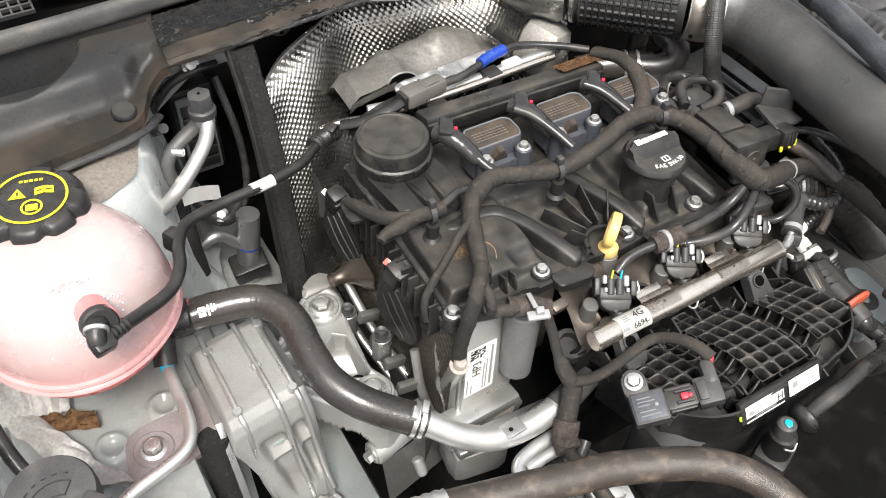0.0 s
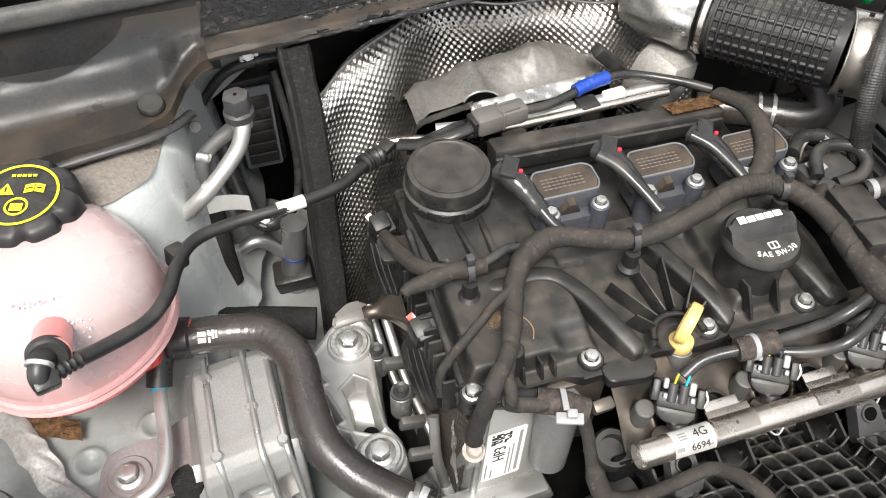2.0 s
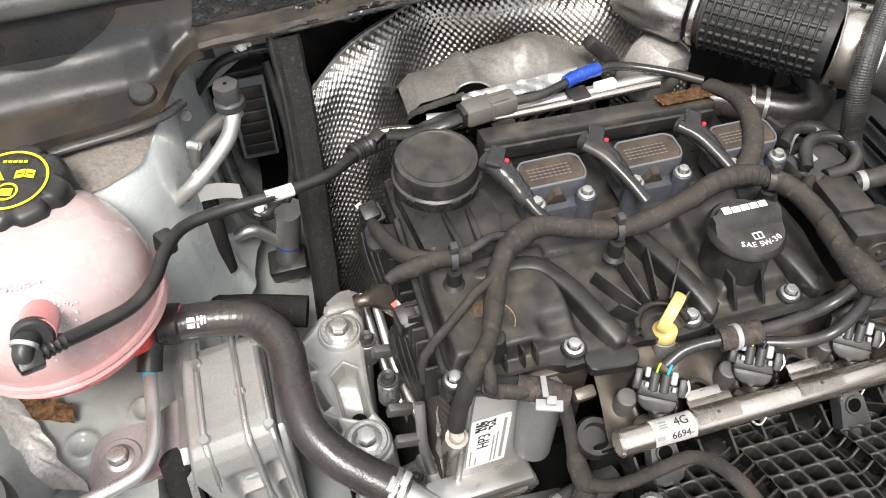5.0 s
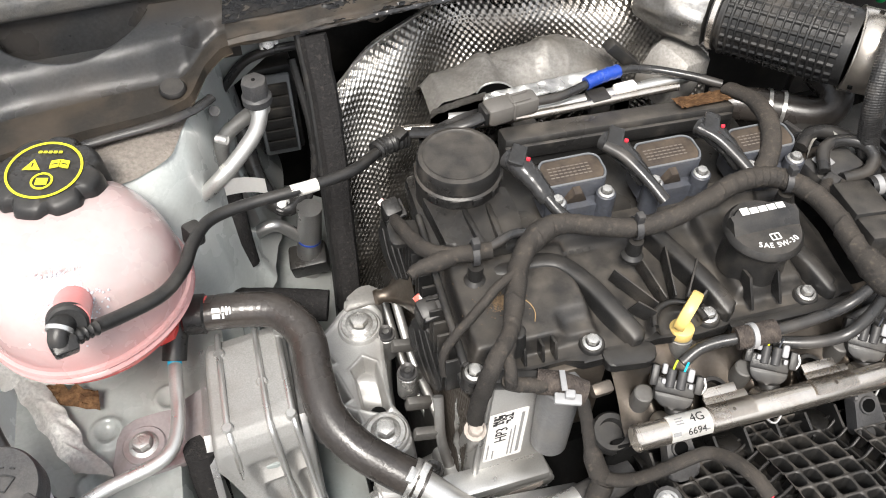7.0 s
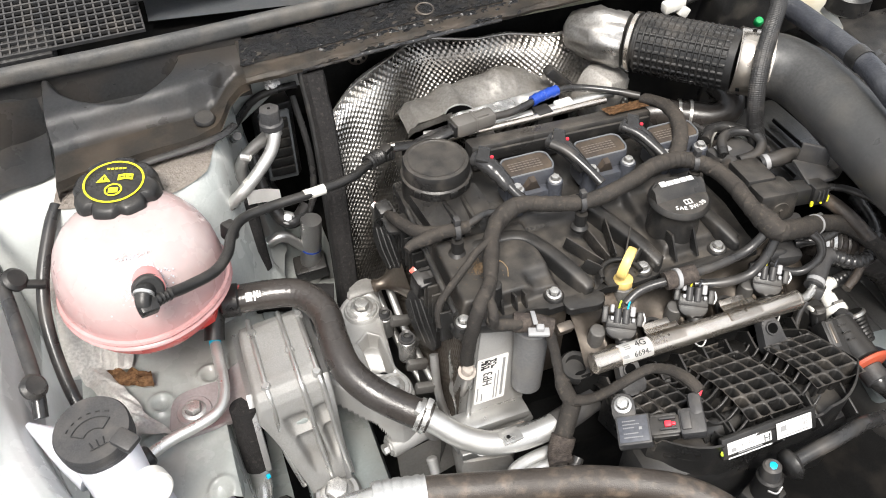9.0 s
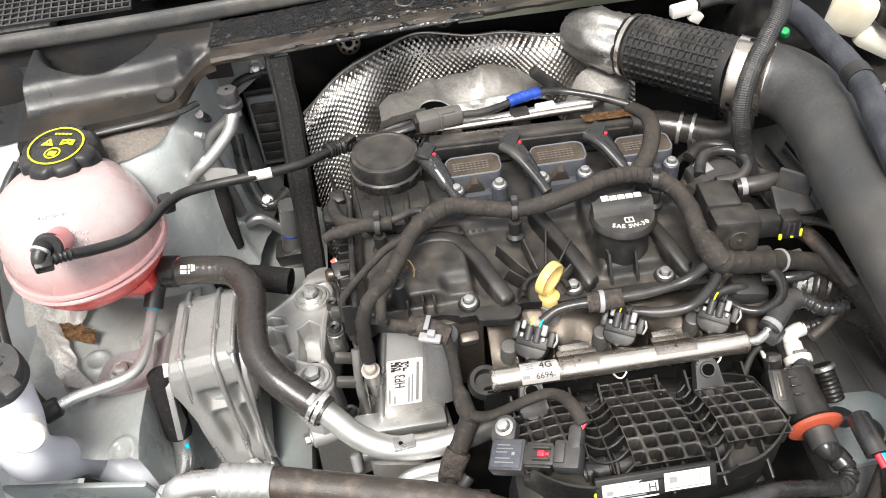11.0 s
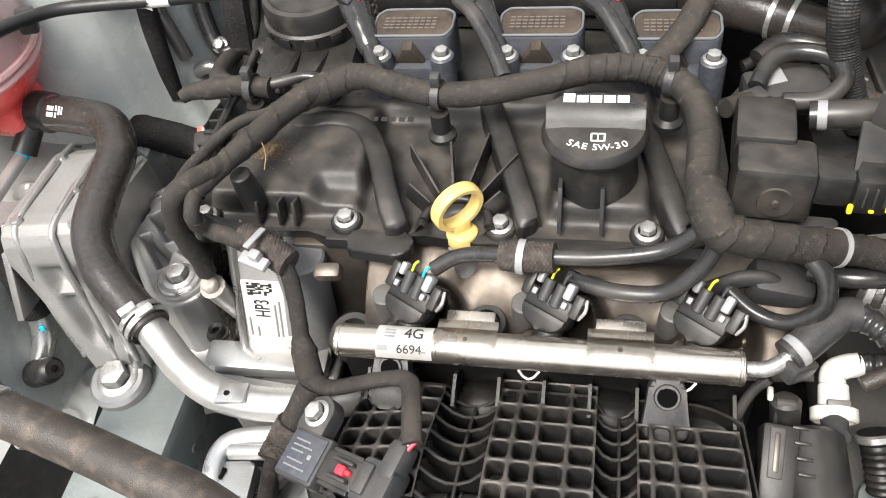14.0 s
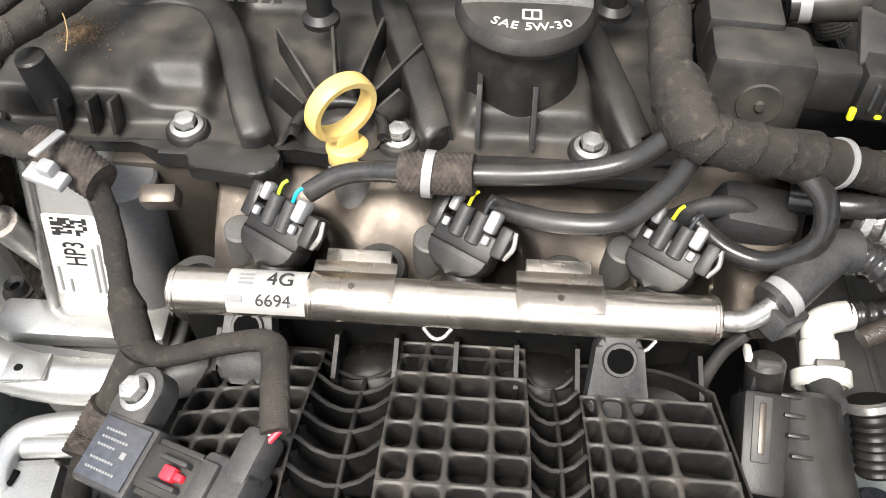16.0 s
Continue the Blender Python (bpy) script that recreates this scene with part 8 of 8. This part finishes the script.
# ---------------- right-hand side ----------------
def build_solenoid():
    s = thing("boost_solenoid", "black box-shaped solenoid valve with a yellow-locked plug", "solenoid valve", (0.24, 0.1, 0.86))
    part("body", rbox((0.2375, 0.089, 0.905), (0.042, 0.034, 0.034), 0.005, (-8, 0, -6)), "plastic_dusty", s)
    part("upper", rbox((0.2345, 0.119, 0.910), (0.032, 0.040, 0.024), 0.003, (-6, 0, -6)), "plastic_dusty", s)
    part("boss", lathe([(0.0, 0.003), (0.0018, 0.003), (0.0022, 0.0012), (0.009, 0.0012), (0.0095, 0.0)], (0.2375, 0.0716, 0.905), (-0.1, -1, 0.14), 30), "plastic_dusty", s)
    part("plug", rbox((0.270, 0.085, 0.908), (0.03, 0.020, 0.020), 0.003, (-8, 0, -6)), "plastic", s)
    part("plug_cover", rbox((0.284, 0.080, 0.910), (0.018, 0.022, 0.022), 0.003, (-8, 0, -6)), "plastic", s)
    part("lock", rbox((0.274, 0.0695, 0.904), (0.003, 0.003, 0.006), 0.0012, (-8, 0, -6)), "yellow_mark", s, "yellow lock")
    part("lock", rbox((0.284, 0.0685, 0.904), (0.003, 0.003, 0.002), 0.001, (-8, 0, -6)), "yellow_mark", s)
    part("lock", rbox((0.2915, 0.0695, 0.907), (0.003, 0.004, 0.008), 0.0012, (-8, 0, 20)), "yellow_mark", s)
    for k in range(3):
        part("plug_rib", rbox((0.279 + 0.005 * k, 0.0695, 0.913), (0.0014, 0.004, 0.012), 0.0005, (-8, 0, -6)), "plastic_grey", s)
    part("wire", tube([(0.292, 0.083, 0.910), (0.318, 0.078, 0.905), (0.34, 0.06, 0.90), (0.36, 0.04, 0.89)], 0.004, 10, 6), "sleeve", s)
    part("bracket", prism(rounded([(0.228, 0.075), (0.272, 0.070), (0.276, 0.082), (0.23, 0.086)], 0.004), 0.872, 0.882, 0.001), "plastic_grey", s)
    bolt(s, (0.262, 0.070, 0.874), 0.007)
    return s


build_solenoid()
vt = thing("vacuum_tubes", "looped black vacuum tubes with a white label", "tube", (0.26, 0.18, 0.87))
part("loop", tube([(0.235, 0.165, 0.905), (0.245, 0.185, 0.91), (0.262, 0.190, 0.912), (0.280, 0.182, 0.912), (0.284, 0.168, 0.908), (0.272, 0.158, 0.902), (0.25, 0.158, 0.90)], 0.0055, 14, 10), "sleeve", vt)
part("loop", tube([(0.240, 0.205, 0.895), (0.255, 0.217, 0.898), (0.275, 0.214, 0.898), (0.292, 0.20, 0.895), (0.295, 0.18, 0.892)], 0.0062, 14, 10), "sleeve", vt)
part("pipe", tube([(0.262, 0.140, 0.905), (0.280, 0.138, 0.908), (0.300, 0.138, 0.908), (0.312, 0.132, 0.903), (0.32, 0.12, 0.895)], 0.0085, 16, 8), "sleeve", vt)
part("band", tube([(0.266, 0.1395, 0.9058), (0.271, 0.1388, 0.9066)], 0.0087, 16, 2), "lock", vt, "white printed band")
part("block", rbox((0.255, 0.178, 0.89), (0.05, 0.028, 0.02), 0.004, (0, 0, 10)), "plastic_grey", vt)
part("paper", rbox((0.245, 0.180, 0.9015), (0.016, 0.014, 0.001), 0.0004, (10, 0, 20)), "lock", vt)
wt = solo("white_strap", sheet(lambda u, v: (0.243 + 0.042 * u, 0.197 + 0.030 * math.sin(u * 2.7) - 0.020 * u - 0.004 * v, 0.892 + 0.012 * math.sin(u * 2.8) - 0.007 * v), 20, 4, 0.0008), "white", "loose white plastic strap behind the vacuum tubes", "strap")
hh = thing("heater_hose", "black rubber heater hose with a pale spring clip", "hose", (0.27, 0.28, 0.84))
part("hose", tube([(0.215, 0.312, 0.862), (0.245, 0.298, 0.868), (0.272, 0.284, 0.868), (0.296, 0.268, 0.870), (0.312, 0.262, 0.878), (0.318, 0.27, 0.89), (0.312, 0.29, 0.90)], 0.017, 24, 8), "rubber", hh)
for k in (0, 1):
    q = V((0.262 + 0.012 * k, 0.2895 - 0.006 * k, 0.868))
    part("spring_clip", lathe([(0.0172, 0), (0.0184, 0), (0.0184, 0.0035), (0.0172, 0.0035)], q, (0.87, -0.48, 0.0), 30), "zinc", hh)


def build_purge_valve():
    p = thing("purge_valve", "black canister purge valve with an orange seal and white coupling", "purge valve", (0.26, -0.04, 0.77))
    ax = V((0.04, -0.97, -0.16)).normalized()
    o = V((0.2605, -0.020, 0.825))
    part("body", cyl(o, o + ax * 0.048, 0.0175, 0.0175, 36, bevel=0.003), "plastic", p)
    part("bracket", rbox(o + ax * 0.022 + V((-0.019, 0.002, 0.004)), (0.018, 0.040, 0.022), 0.002, (22, 0, -6)), "plastic", p)
    part("slot_frame", rbox(o + ax * 0.018 + V((-0.0205, -0.001, 0.0152)), (0.0075, 0.026, 0.002), 0.0008, (22, 0, -6)), "plastic_grey", p)
    part("slot", rbox(o + ax * 0.018 + V((-0.0205, -0.001, 0.0158)), (0.003, 0.020, 0.002), 0.0008, (22, 0, -6)), "alu_brown", p)
    for i in range(4):
        part("rib", rbox(o + ax * (0.008 + 0.008 * i) + V((-0.008, 0.002, 0.0175)), (0.008, 0.0016, 0.004), 0.0004, (22, 0, -6)), "plastic", p)
    part("seal", lathe([(0, 0), (0.0205, 0), (0.023, 0.0015), (0.023, 0.0045), (0.020, 0.006), (0, 0.006)], o + ax * 0.048, ax, 40), "orange", p, "orange rubber seal ring")
    part("spigot", cyl(o + ax * 0.054, o + ax * 0.07, 0.012, 0.0115, 28, bevel=0.001), "plastic_grey", p)
    part("plug", cyl((0.2485, -0.0060, 0.836), (0.2512, -0.0165, 0.812), 0.0082, 0.0075, 22, bevel=0.002), "plastic", p)
    part("plug_clip", rbox((0.2480, -0.0125, 0.832), (0.010, 0.004, 0.016), 0.001, (-24, 0, -4)), "plastic_grey", p)
    part("plug_collar", lathe([(0.0075, 0), (0.0098, 0.001), (0.0098, 0.004), (0.0075, 0.005)], (0.2512, -0.0160, 0.8135), (-0.1, 0.4, 0.9), 24), "plastic", p)
    part("plug_lock", rbox((0.2405, -0.0050, 0.838), (0.003, 0.009, 0.004), 0.001, (-24, 0, -8)), "white", p)
    part("nipple", cyl(o + V((0.012, -0.004, 0.006)), o + V((0.014, 0.010, 0.000)), 0.0068, 0.0068, 24), "plastic_grey", p)
    q = V((0.2755, -0.010, 0.821))
    c2 = V((0.02, 0.93, 0.30)).normalized()
    part("coupling_collar", lathe([(0.0105, 0), (0.0122, 0.001), (0.0122, 0.007), (0.0105, 0.008), (0.009, 0.008)], q + c2 * 0.000, c2, 32), "white", p, "white ring coupling")
    part("coupling_button", rbox(q + c2 * 0.009 + V((0.0, -0.004, 0.009)), (0.012, 0.003, 0.005), 0.001, (-60, 0, 0)), "grey_conn", p)
    part("coupling", cyl(q + c2 * 0.006, q + c2 * 0.021, 0.0082, 0.0078, 28, bevel=0.001), "white", p)
    part("coupling_elbow", tube([q + c2 * 0.018, q + c2 * 0.027, q + c2 * 0.031 + V((0.006, 0.0, 0)), q + c2 * 0.031 + V((0.014, 0.002, 0))], 0.0068, 20, 5), "white", p)
    part("line", tube([q + c2 * 0.031 + V((0.013, 0.002, 0)), (0.302, 0.022, 0.832), (0.32, 0.026, 0.838), (0.34, 0.038, 0.846), (0.36, 0.055, 0.85)], 0.006, 16, 12, rfun=rings_of(0.0055, 0.18)), "sleeve", p, "ribbed black line")
    part("lead", tube([(0.240, 0.002, 0.842), (0.232, -0.002, 0.832), (0.226, -0.010, 0.818), (0.223, -0.02, 0.80)], 0.003, 10, 6), "sleeve", p)
    part("outlet_elbow", tube([o + ax * 0.062, o + ax * 0.070, (0.272, -0.092, 0.806), (0.277, -0.100, 0.802)], 0.0092, 18, 6), "sleeve", p)
    return p


build_purge_valve()


def build_breather():
    b = thing("breather_pipe", "black breather pipe with a capped fitting", "pipe", (0.2, -0.13, 0.76))
    part("pipe", tube([(0.270, -0.085, 0.808), (0.279, -0.104, 0.800), (0.268, -0.118, 0.802), (0.245, -0.122, 0.812), (0.218, -0.126, 0.826), (0.196, -0.130, 0.836), (0.168, -0.134, 0.836), (0.145, -0.135, 0.832), (0.128, -0.136, 0.828)], lambda s: 0.0068 + (0.0012 if s < 0.05 and (s * 180) % 1 > 0.4 else 0), 18, 10), "sleeve", b)
    part("flange", lathe([(0, 0), (0.0125, 0), (0.0145, 0.003), (0.013, 0.008), (0.009, 0.011), (0, 0.011)], (0.126, -0.136, 0.826), (-0.95, -0.1, -0.2), 28), "plastic", b)
    part("fitting", cyl((0.106, -0.138, 0.785), (0.104, -0.136, 0.818), 0.0125, 0.0115, 26, bevel=0.002), "plastic", b)
    part("cap", cyl((0.104, -0.136, 0.814), (0.103, -0.134, 0.832), 0.0095, 0.008, 24, bevel=0.002), "plastic_grey", b)
    part("mark", lathe([(0, 0.0008), (0.003, 0.0006), (0.004, 0)], (0.1035, -0.1355, 0.8322), (0.1, -0.1, 1), 16), "cyan", b, "cyan paint mark")
    part("clip", tube([(0.096, -0.146, 0.812), (0.103, -0.150, 0.81), (0.11, -0.147, 0.812)], 0.001, 8, 6), "zinc", b)
    part("base", rbox((0.106, -0.138, 0.775), (0.034, 0.03, 0.03), 0.005, (0, 0, 20)), "plastic", b)
    return b


build_breather()
sv = thing("right_sensor", "grey plastic sensor block with a coloured wire tail", "sensor", (0.30, -0.16, 0.78))
part("body", rbox((0.318, -0.13, 0.82), (0.05, 0.05, 0.03), 0.004, (0, 0, -20)), "plastic_grey", sv)
part("sleeve", tube([(0.285, -0.085, 0.845), (0.282, -0.10, 0.848), (0.283, -0.118, 0.845)], 0.009, 16, 5, hollow=0.75), "sleeve", sv)
part("wire", cyl((0.283, -0.118, 0.845), (0.2845, -0.128, 0.842), 0.003, 0.003, 10), "red", sv)
part("wire", cyl((0.286, -0.118, 0.845), (0.2875, -0.127, 0.842), 0.003, 0.003, 10), "cyan", sv)
bl = thing("radiator_bellows", "black corrugated radiator hose with a pale spring clip", "hose", (0.33, 0.06, 0.82))
part("hose", tube([(0.285, 0.065, 0.850), (0.31, 0.06, 0.845), (0.345, 0.05, 0.835), (0.385, 0.03, 0.81), (0.41, -0.01, 0.77)], 0.024, 26, 14, rfun=rings_of(0.006, 0.05)), "rubber", bl)
for k in (0, 1):
    part("spring_clip", lathe([(0.0245, 0), (0.0258, 0), (0.0258, 0.004), (0.0245, 0.004)], (0.289 + 0.009 * k, 0.0645 - 0.002 * k, 0.849 - 0.001 * k), (0.95, -0.2, -0.2), 32), "zinc", bl)
part("clip_ear", rbox((0.296, 0.070, 0.876), (0.014, 0.012, 0.005), 0.0015, (0, 0, 10)), "zinc", bl)
nt_ = thing("drain_fitting", "black threaded drain fitting with a blue cap", "fitting", (0.3, -0.03, 0.76))
part("thread", tube([(0.296, -0.012, 0.818), (0.300, -0.024, 0.806), (0.303, -0.035, 0.795)], 0.0080, 24, 12, rfun=rings_of(0.004, 0.12)), "plastic", nt_)
part("rim", lathe([(0.0085, 0), (0.0105, 0.001), (0.0105, 0.004), (0.0085, 0.005)], (0.296, -0.012, 0.818), (0.25, -0.75, -0.65), 28), "zinc", nt_)
part("plug", cyl((0.298, -0.055, 0.79), (0.300, -0.050, 0.80), 0.011, 0.011, 24, bevel=0.002), "blue_hose", nt_)
part("plate", prism(rounded([(0.28, -0.09), (0.355, -0.085), (0.36, -0.02), (0.30, -0.015)], 0.012), 0.765, 0.775, 0.002), "paint_dark", nt_)
part("plate_hole", lathe([(0.006, 0.002), (0.0125, 0.002), (0.014, 0.0), (0.006, -0.002)], (0.327, -0.058, 0.776), segs=28), "plastic", nt_)

# front hose with crimped fitting
fh = thing("ac_hose", "thick dusty brown-black hose with a crimped aluminium fitting", "hose", (0, -0.1, 0.8))
part("hose", tube([(-0.190, -0.064, 0.852), (-0.155, -0.072, 0.849), (-0.120, -0.081, 0.847), (-0.088, -0.090, 0.846), (-0.056, -0.099, 0.845), (-0.010, -0.120, 0.845), (0.018, -0.139, 0.845), (0.040, -0.165, 0.84), (0.055, -0.20, 0.825), (0.06, -0.24, 0.80)], 0.0132, 28, 10, rfun=lambda s, a: 1 + 0.012 * noise.noise((s * 40, a * 2, 0))), "rubber_dusty", fh)
part("crimp", tube([(-0.228, -0.058, 0.854), (-0.210, -0.0605, 0.853), (-0.186, -0.065, 0.852)], 0.0142, 28, 16, rfun=lambda s, a: 1 + 0.05 * (1 if (s * 130) % 1 > 0.35 else 0)), "alu_bright", fh, "pale crimped ferrule")
part("fitting", tube([(-0.270, -0.058, 0.838), (-0.262, -0.059, 0.853), (-0.250, -0.058, 0.856), (-0.226, -0.058, 0.854)], 0.0105, 22, 8), "alu_bright", fh)
part("plate", prism(rounded([(-0.290, -0.078), (-0.255, -0.078), (-0.250, -0.045), (-0.275, -0.030), (-0.292, -0.045)], 0.008), 0.818, 0.828, 0.002), "alu_bright", fh)
bolt(fh, (-0.280, -0.045, 0.829), 0.0085)
part("socket", cyl((-0.27, -0.058, 0.77), (-0.27, -0.058, 0.818), 0.018, 0.02, 28, bevel=0.002), "plastic", fh)

# dark casings that fill the depth under the air pipe
ab = thing("battery_tray", "dull black plastic tray with ribs under the air pipe", "tray", (0.33, 0.19, 0.80))
part("tray", rbox((0.335, 0.205, 0.850), (0.13, 0.13, 0.030), 0.008, (6, 0, 8)), "plastic", ab)
for k in range(4):
    part("rib", rbox((0.30 + 0.022 * k, 0.19, 0.868), (0.003, 0.09, 0.006), 0.001, (6, 0, 8)), "plastic", ab)
part("wall", rbox((0.275, 0.225, 0.862), (0.005, 0.07, 0.03), 0.001, (0, 0, 20)), "plastic_grey", ab)
gc = thing("gearbox_casing", "dull grey cast gearbox casing deep in the bay", "gearbox", (0.36, -0.02, 0.68))
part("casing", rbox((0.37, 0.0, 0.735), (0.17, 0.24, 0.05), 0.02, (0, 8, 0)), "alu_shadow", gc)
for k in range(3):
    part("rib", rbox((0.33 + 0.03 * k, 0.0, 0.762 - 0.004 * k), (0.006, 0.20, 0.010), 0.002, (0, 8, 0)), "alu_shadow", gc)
rl = thing("vacuum_lines", "thin black hoses behind the solenoid valve", "hose", (0.26, 0.14, 0.86))
for k, pts in enumerate(([(0.225, 0.175, 0.880), (0.245, 0.200, 0.884), (0.270, 0.205, 0.884), (0.295, 0.195, 0.880), (0.32, 0.19, 0.87)],
                         [(0.236, 0.226, 0.872), (0.260, 0.236, 0.876), (0.290, 0.232, 0.872), (0.315, 0.22, 0.865)],
                         [(0.300, 0.105, 0.885), (0.310, 0.080, 0.888), (0.318, 0.055, 0.884), (0.33, 0.03, 0.87)],
                         [(0.262, 0.060, 0.862), (0.285, 0.052, 0.868), (0.310, 0.056, 0.868), (0.335, 0.07, 0.86)],
                         [(0.285, 0.000, 0.845), (0.305, 0.010, 0.852), (0.325, 0.028, 0.858), (0.345, 0.05, 0.86)])):
    part("hose", tube(pts, (0.0055, 0.0042, 0.0075, 0.006, 0.0045)[k], 14, 8), "sleeve" if k % 2 else "rubber_dusty", rl)
part("elbow_clip", rbox((0.232, 0.152, 0.905), (0.016, 0.012, 0.012), 0.002, (0, 0, 30)), "plastic_grey", rl)

# pump and alternator parts low at the front
al = thing("alternator", "pale cast aluminium alternator housing with a dark rotor gap", "alternator", (-0.06, -0.05, 0.65))
part("arch", tube([(-0.090, -0.062, 0.756), (-0.093, -0.050, 0.762), (-0.092, -0.038, 0.764), (-0.085, -0.029, 0.765), (-0.066, -0.024, 0.765), (-0.040, -0.022, 0.765)], 0.0068, 20, 10, flat=0.7), "alu_bright", al)
part("bar", tube([(-0.084, -0.037, 0.765), (-0.060, -0.036, 0.767), (-0.036, -0.036, 0.767)], 0.0052, 18, 6), "alu_bright", al)
plate = part("end_plate", prism(rounded([(-0.099, -0.060), (-0.094, -0.044), (-0.066, -0.040), (-0.064, -0.072), (-0.074, -0.100), (-0.102, -0.098)], 0.004), 0.745, 0.762, 0.002), "alu_bright", al)
for k in range(3):
    part("plate_slot", rbox((-0.0885 - 0.001 * k, -0.0505 - 0.015 * k, 0.7618), (0.009, 0.008, 0.003), 0.001, (0, 0, -14)), "dark", plate)
part("housing", lathe([(0, 0), (0.047, 0), (0.052, 0.006), (0.052, 0.032), (0, 0.032)], (-0.099, -0.075, 0.70), (1, 0, 0.0), 48), "alu_bright", al)
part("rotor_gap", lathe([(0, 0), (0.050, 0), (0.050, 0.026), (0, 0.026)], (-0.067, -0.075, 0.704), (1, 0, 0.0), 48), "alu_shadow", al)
for i in range(9):
    a = radians(20 + 12 * i)
    part("lamination", rbox((-0.057, -0.075 + 0.051 * math.cos(a), 0.704 + 0.051 * math.sin(a)), (0.018, 0.0055, 0.003), 0.001, (math.degrees(a) - 90, 0, 0)), "plastic_grey", al)
part("rear_housing", lathe([(0, 0), (0.053, 0), (0.055, 0.004), (0.050, 0.03), (0, 0.034)], (-0.042, -0.078, 0.708), (1, 0, 0.0), 48), "alu_bright", al)
part("end_block", prism(rounded([(-0.045, -0.052), (-0.028, -0.052), (-0.014, -0.080), (-0.022, -0.100), (-0.040, -0.096)], 0.004), 0.74, 0.766, 0.003), "alu_bright", al)
part("lead", tube([(-0.030, -0.046, 0.782), (-0.046, -0.060, 0.770), (-0.048, -0.080, 0.764), (-0.046, -0.12, 0.75)], 0.0055, 14, 8), "sleeve", al)
pm = thing("water_pump", "dull cast aluminium pump housing under the coolant pipe", "pump", (-0.12, 0.03, 0.68))
part("housing", rbox((-0.090, 0.034, 0.700), (0.060, 0.05, 0.05), 0.012, (0, 0, -10)), "alu_mid", pm)
part("flange", rbox((-0.075, 0.012, 0.752), (0.10, 0.02, 0.012), 0.003, (0, 0, -4)), "alu", pm)
for x in (-0.105, -0.06):
    bolt(pm, (x, 0.006, 0.7585), 0.007, (0, -0.5, 1))

# things standing in the far right corner
br = thing("brake_reservoir", "yellowed milky brake fluid reservoir with a dark cap", "reservoir", (0.46, 0.30, 0.93))
part("tank", rbox((0.478, 0.375, 0.938), (0.060, 0.05, 0.050), 0.014, (4, 18, -15)), "amber", br)
part("lower_tank", rbox((0.515, 0.360, 0.905), (0.055, 0.045, 0.026), 0.010, (4, 24, -20)), "amber", br)
part("cap", cyl((0.530, 0.345, 0.930), (0.530, 0.343, 0.955), 0.030, 0.028, 36, bevel=0.003), "plastic", br)
ba = thing("battery", "dark plastic battery cover with a strap", "battery", (0.6, 0.25, 0.8))
part("cover", rbox((0.61, 0.28, 0.80), (0.22, 0.26, 0.14), 0.012), "plastic", ba)
part("strap", rbox((0.60, 0.24, 0.872), (0.20, 0.03, 0.006), 0.002), "plastic_grey", ba)
gm = thing("green_cap", "small green plastic cap on a line", "cap", (0.384, 0.33, 0.94))
part("cap", lathe([(0, 0.006), (0.004, 0.005), (0.0055, 0.002), (0.0055, -0.004), (0, -0.005)], (0.384, 0.330, 0.946), (-0.3, -0.5, 0.8), 20), "green", gm)
tb = thing("throttle_lines", "black corrugated plastic conduit beside the air box", "conduit", (0.45, 0.1, 0.9))
part("conduit", tube([(0.43, 0.20, 0.94), (0.46, 0.13, 0.93), (0.47, 0.05, 0.92), (0.47, -0.05, 0.90)], 0.03, 24, 16, rfun=rings_of(0.009, 0.08)), "plastic", tb)
part("box", rbox((0.52, 0.05, 0.85), (0.12, 0.3, 0.12), 0.012), "plastic", tb)

fb = thing("relay_box", "black plastic box behind the intake hose", "box", (0.39, 0.36, 0.90))
part("box", rbox((0.392, 0.372, 0.948), (0.100, 0.045, 0.075), 0.006, (0, 8, 0)), "plastic_dusty", fb)
part("lid", rbox((0.390, 0.352, 0.990), (0.090, 0.040, 0.008), 0.003, (0, 8, 0)), "plastic_grey", fb)
part("stay", rbox((0.392, 0.392, 0.86), (0.03, 0.010, 0.16), 0.002), "plastic", fb)
wc = thing("white_connector", "white plastic connector with a black tail", "connector", (0.28, 0.37, 0.96))
part("body", rbox((0.279, 0.362, 0.972), (0.030, 0.012, 0.014), 0.003, (0, -6, 5)), "white", wc)
part("latch", rbox((0.293, 0.360, 0.962), (0.014, 0.010, 0.012), 0.002, (0, 30, 5)), "white", wc)
part("tail", tube([(0.296, 0.366, 0.972), (0.32, 0.372, 0.972), (0.345, 0.378, 0.965)], 0.006, 14, 6), "sleeve", wc)
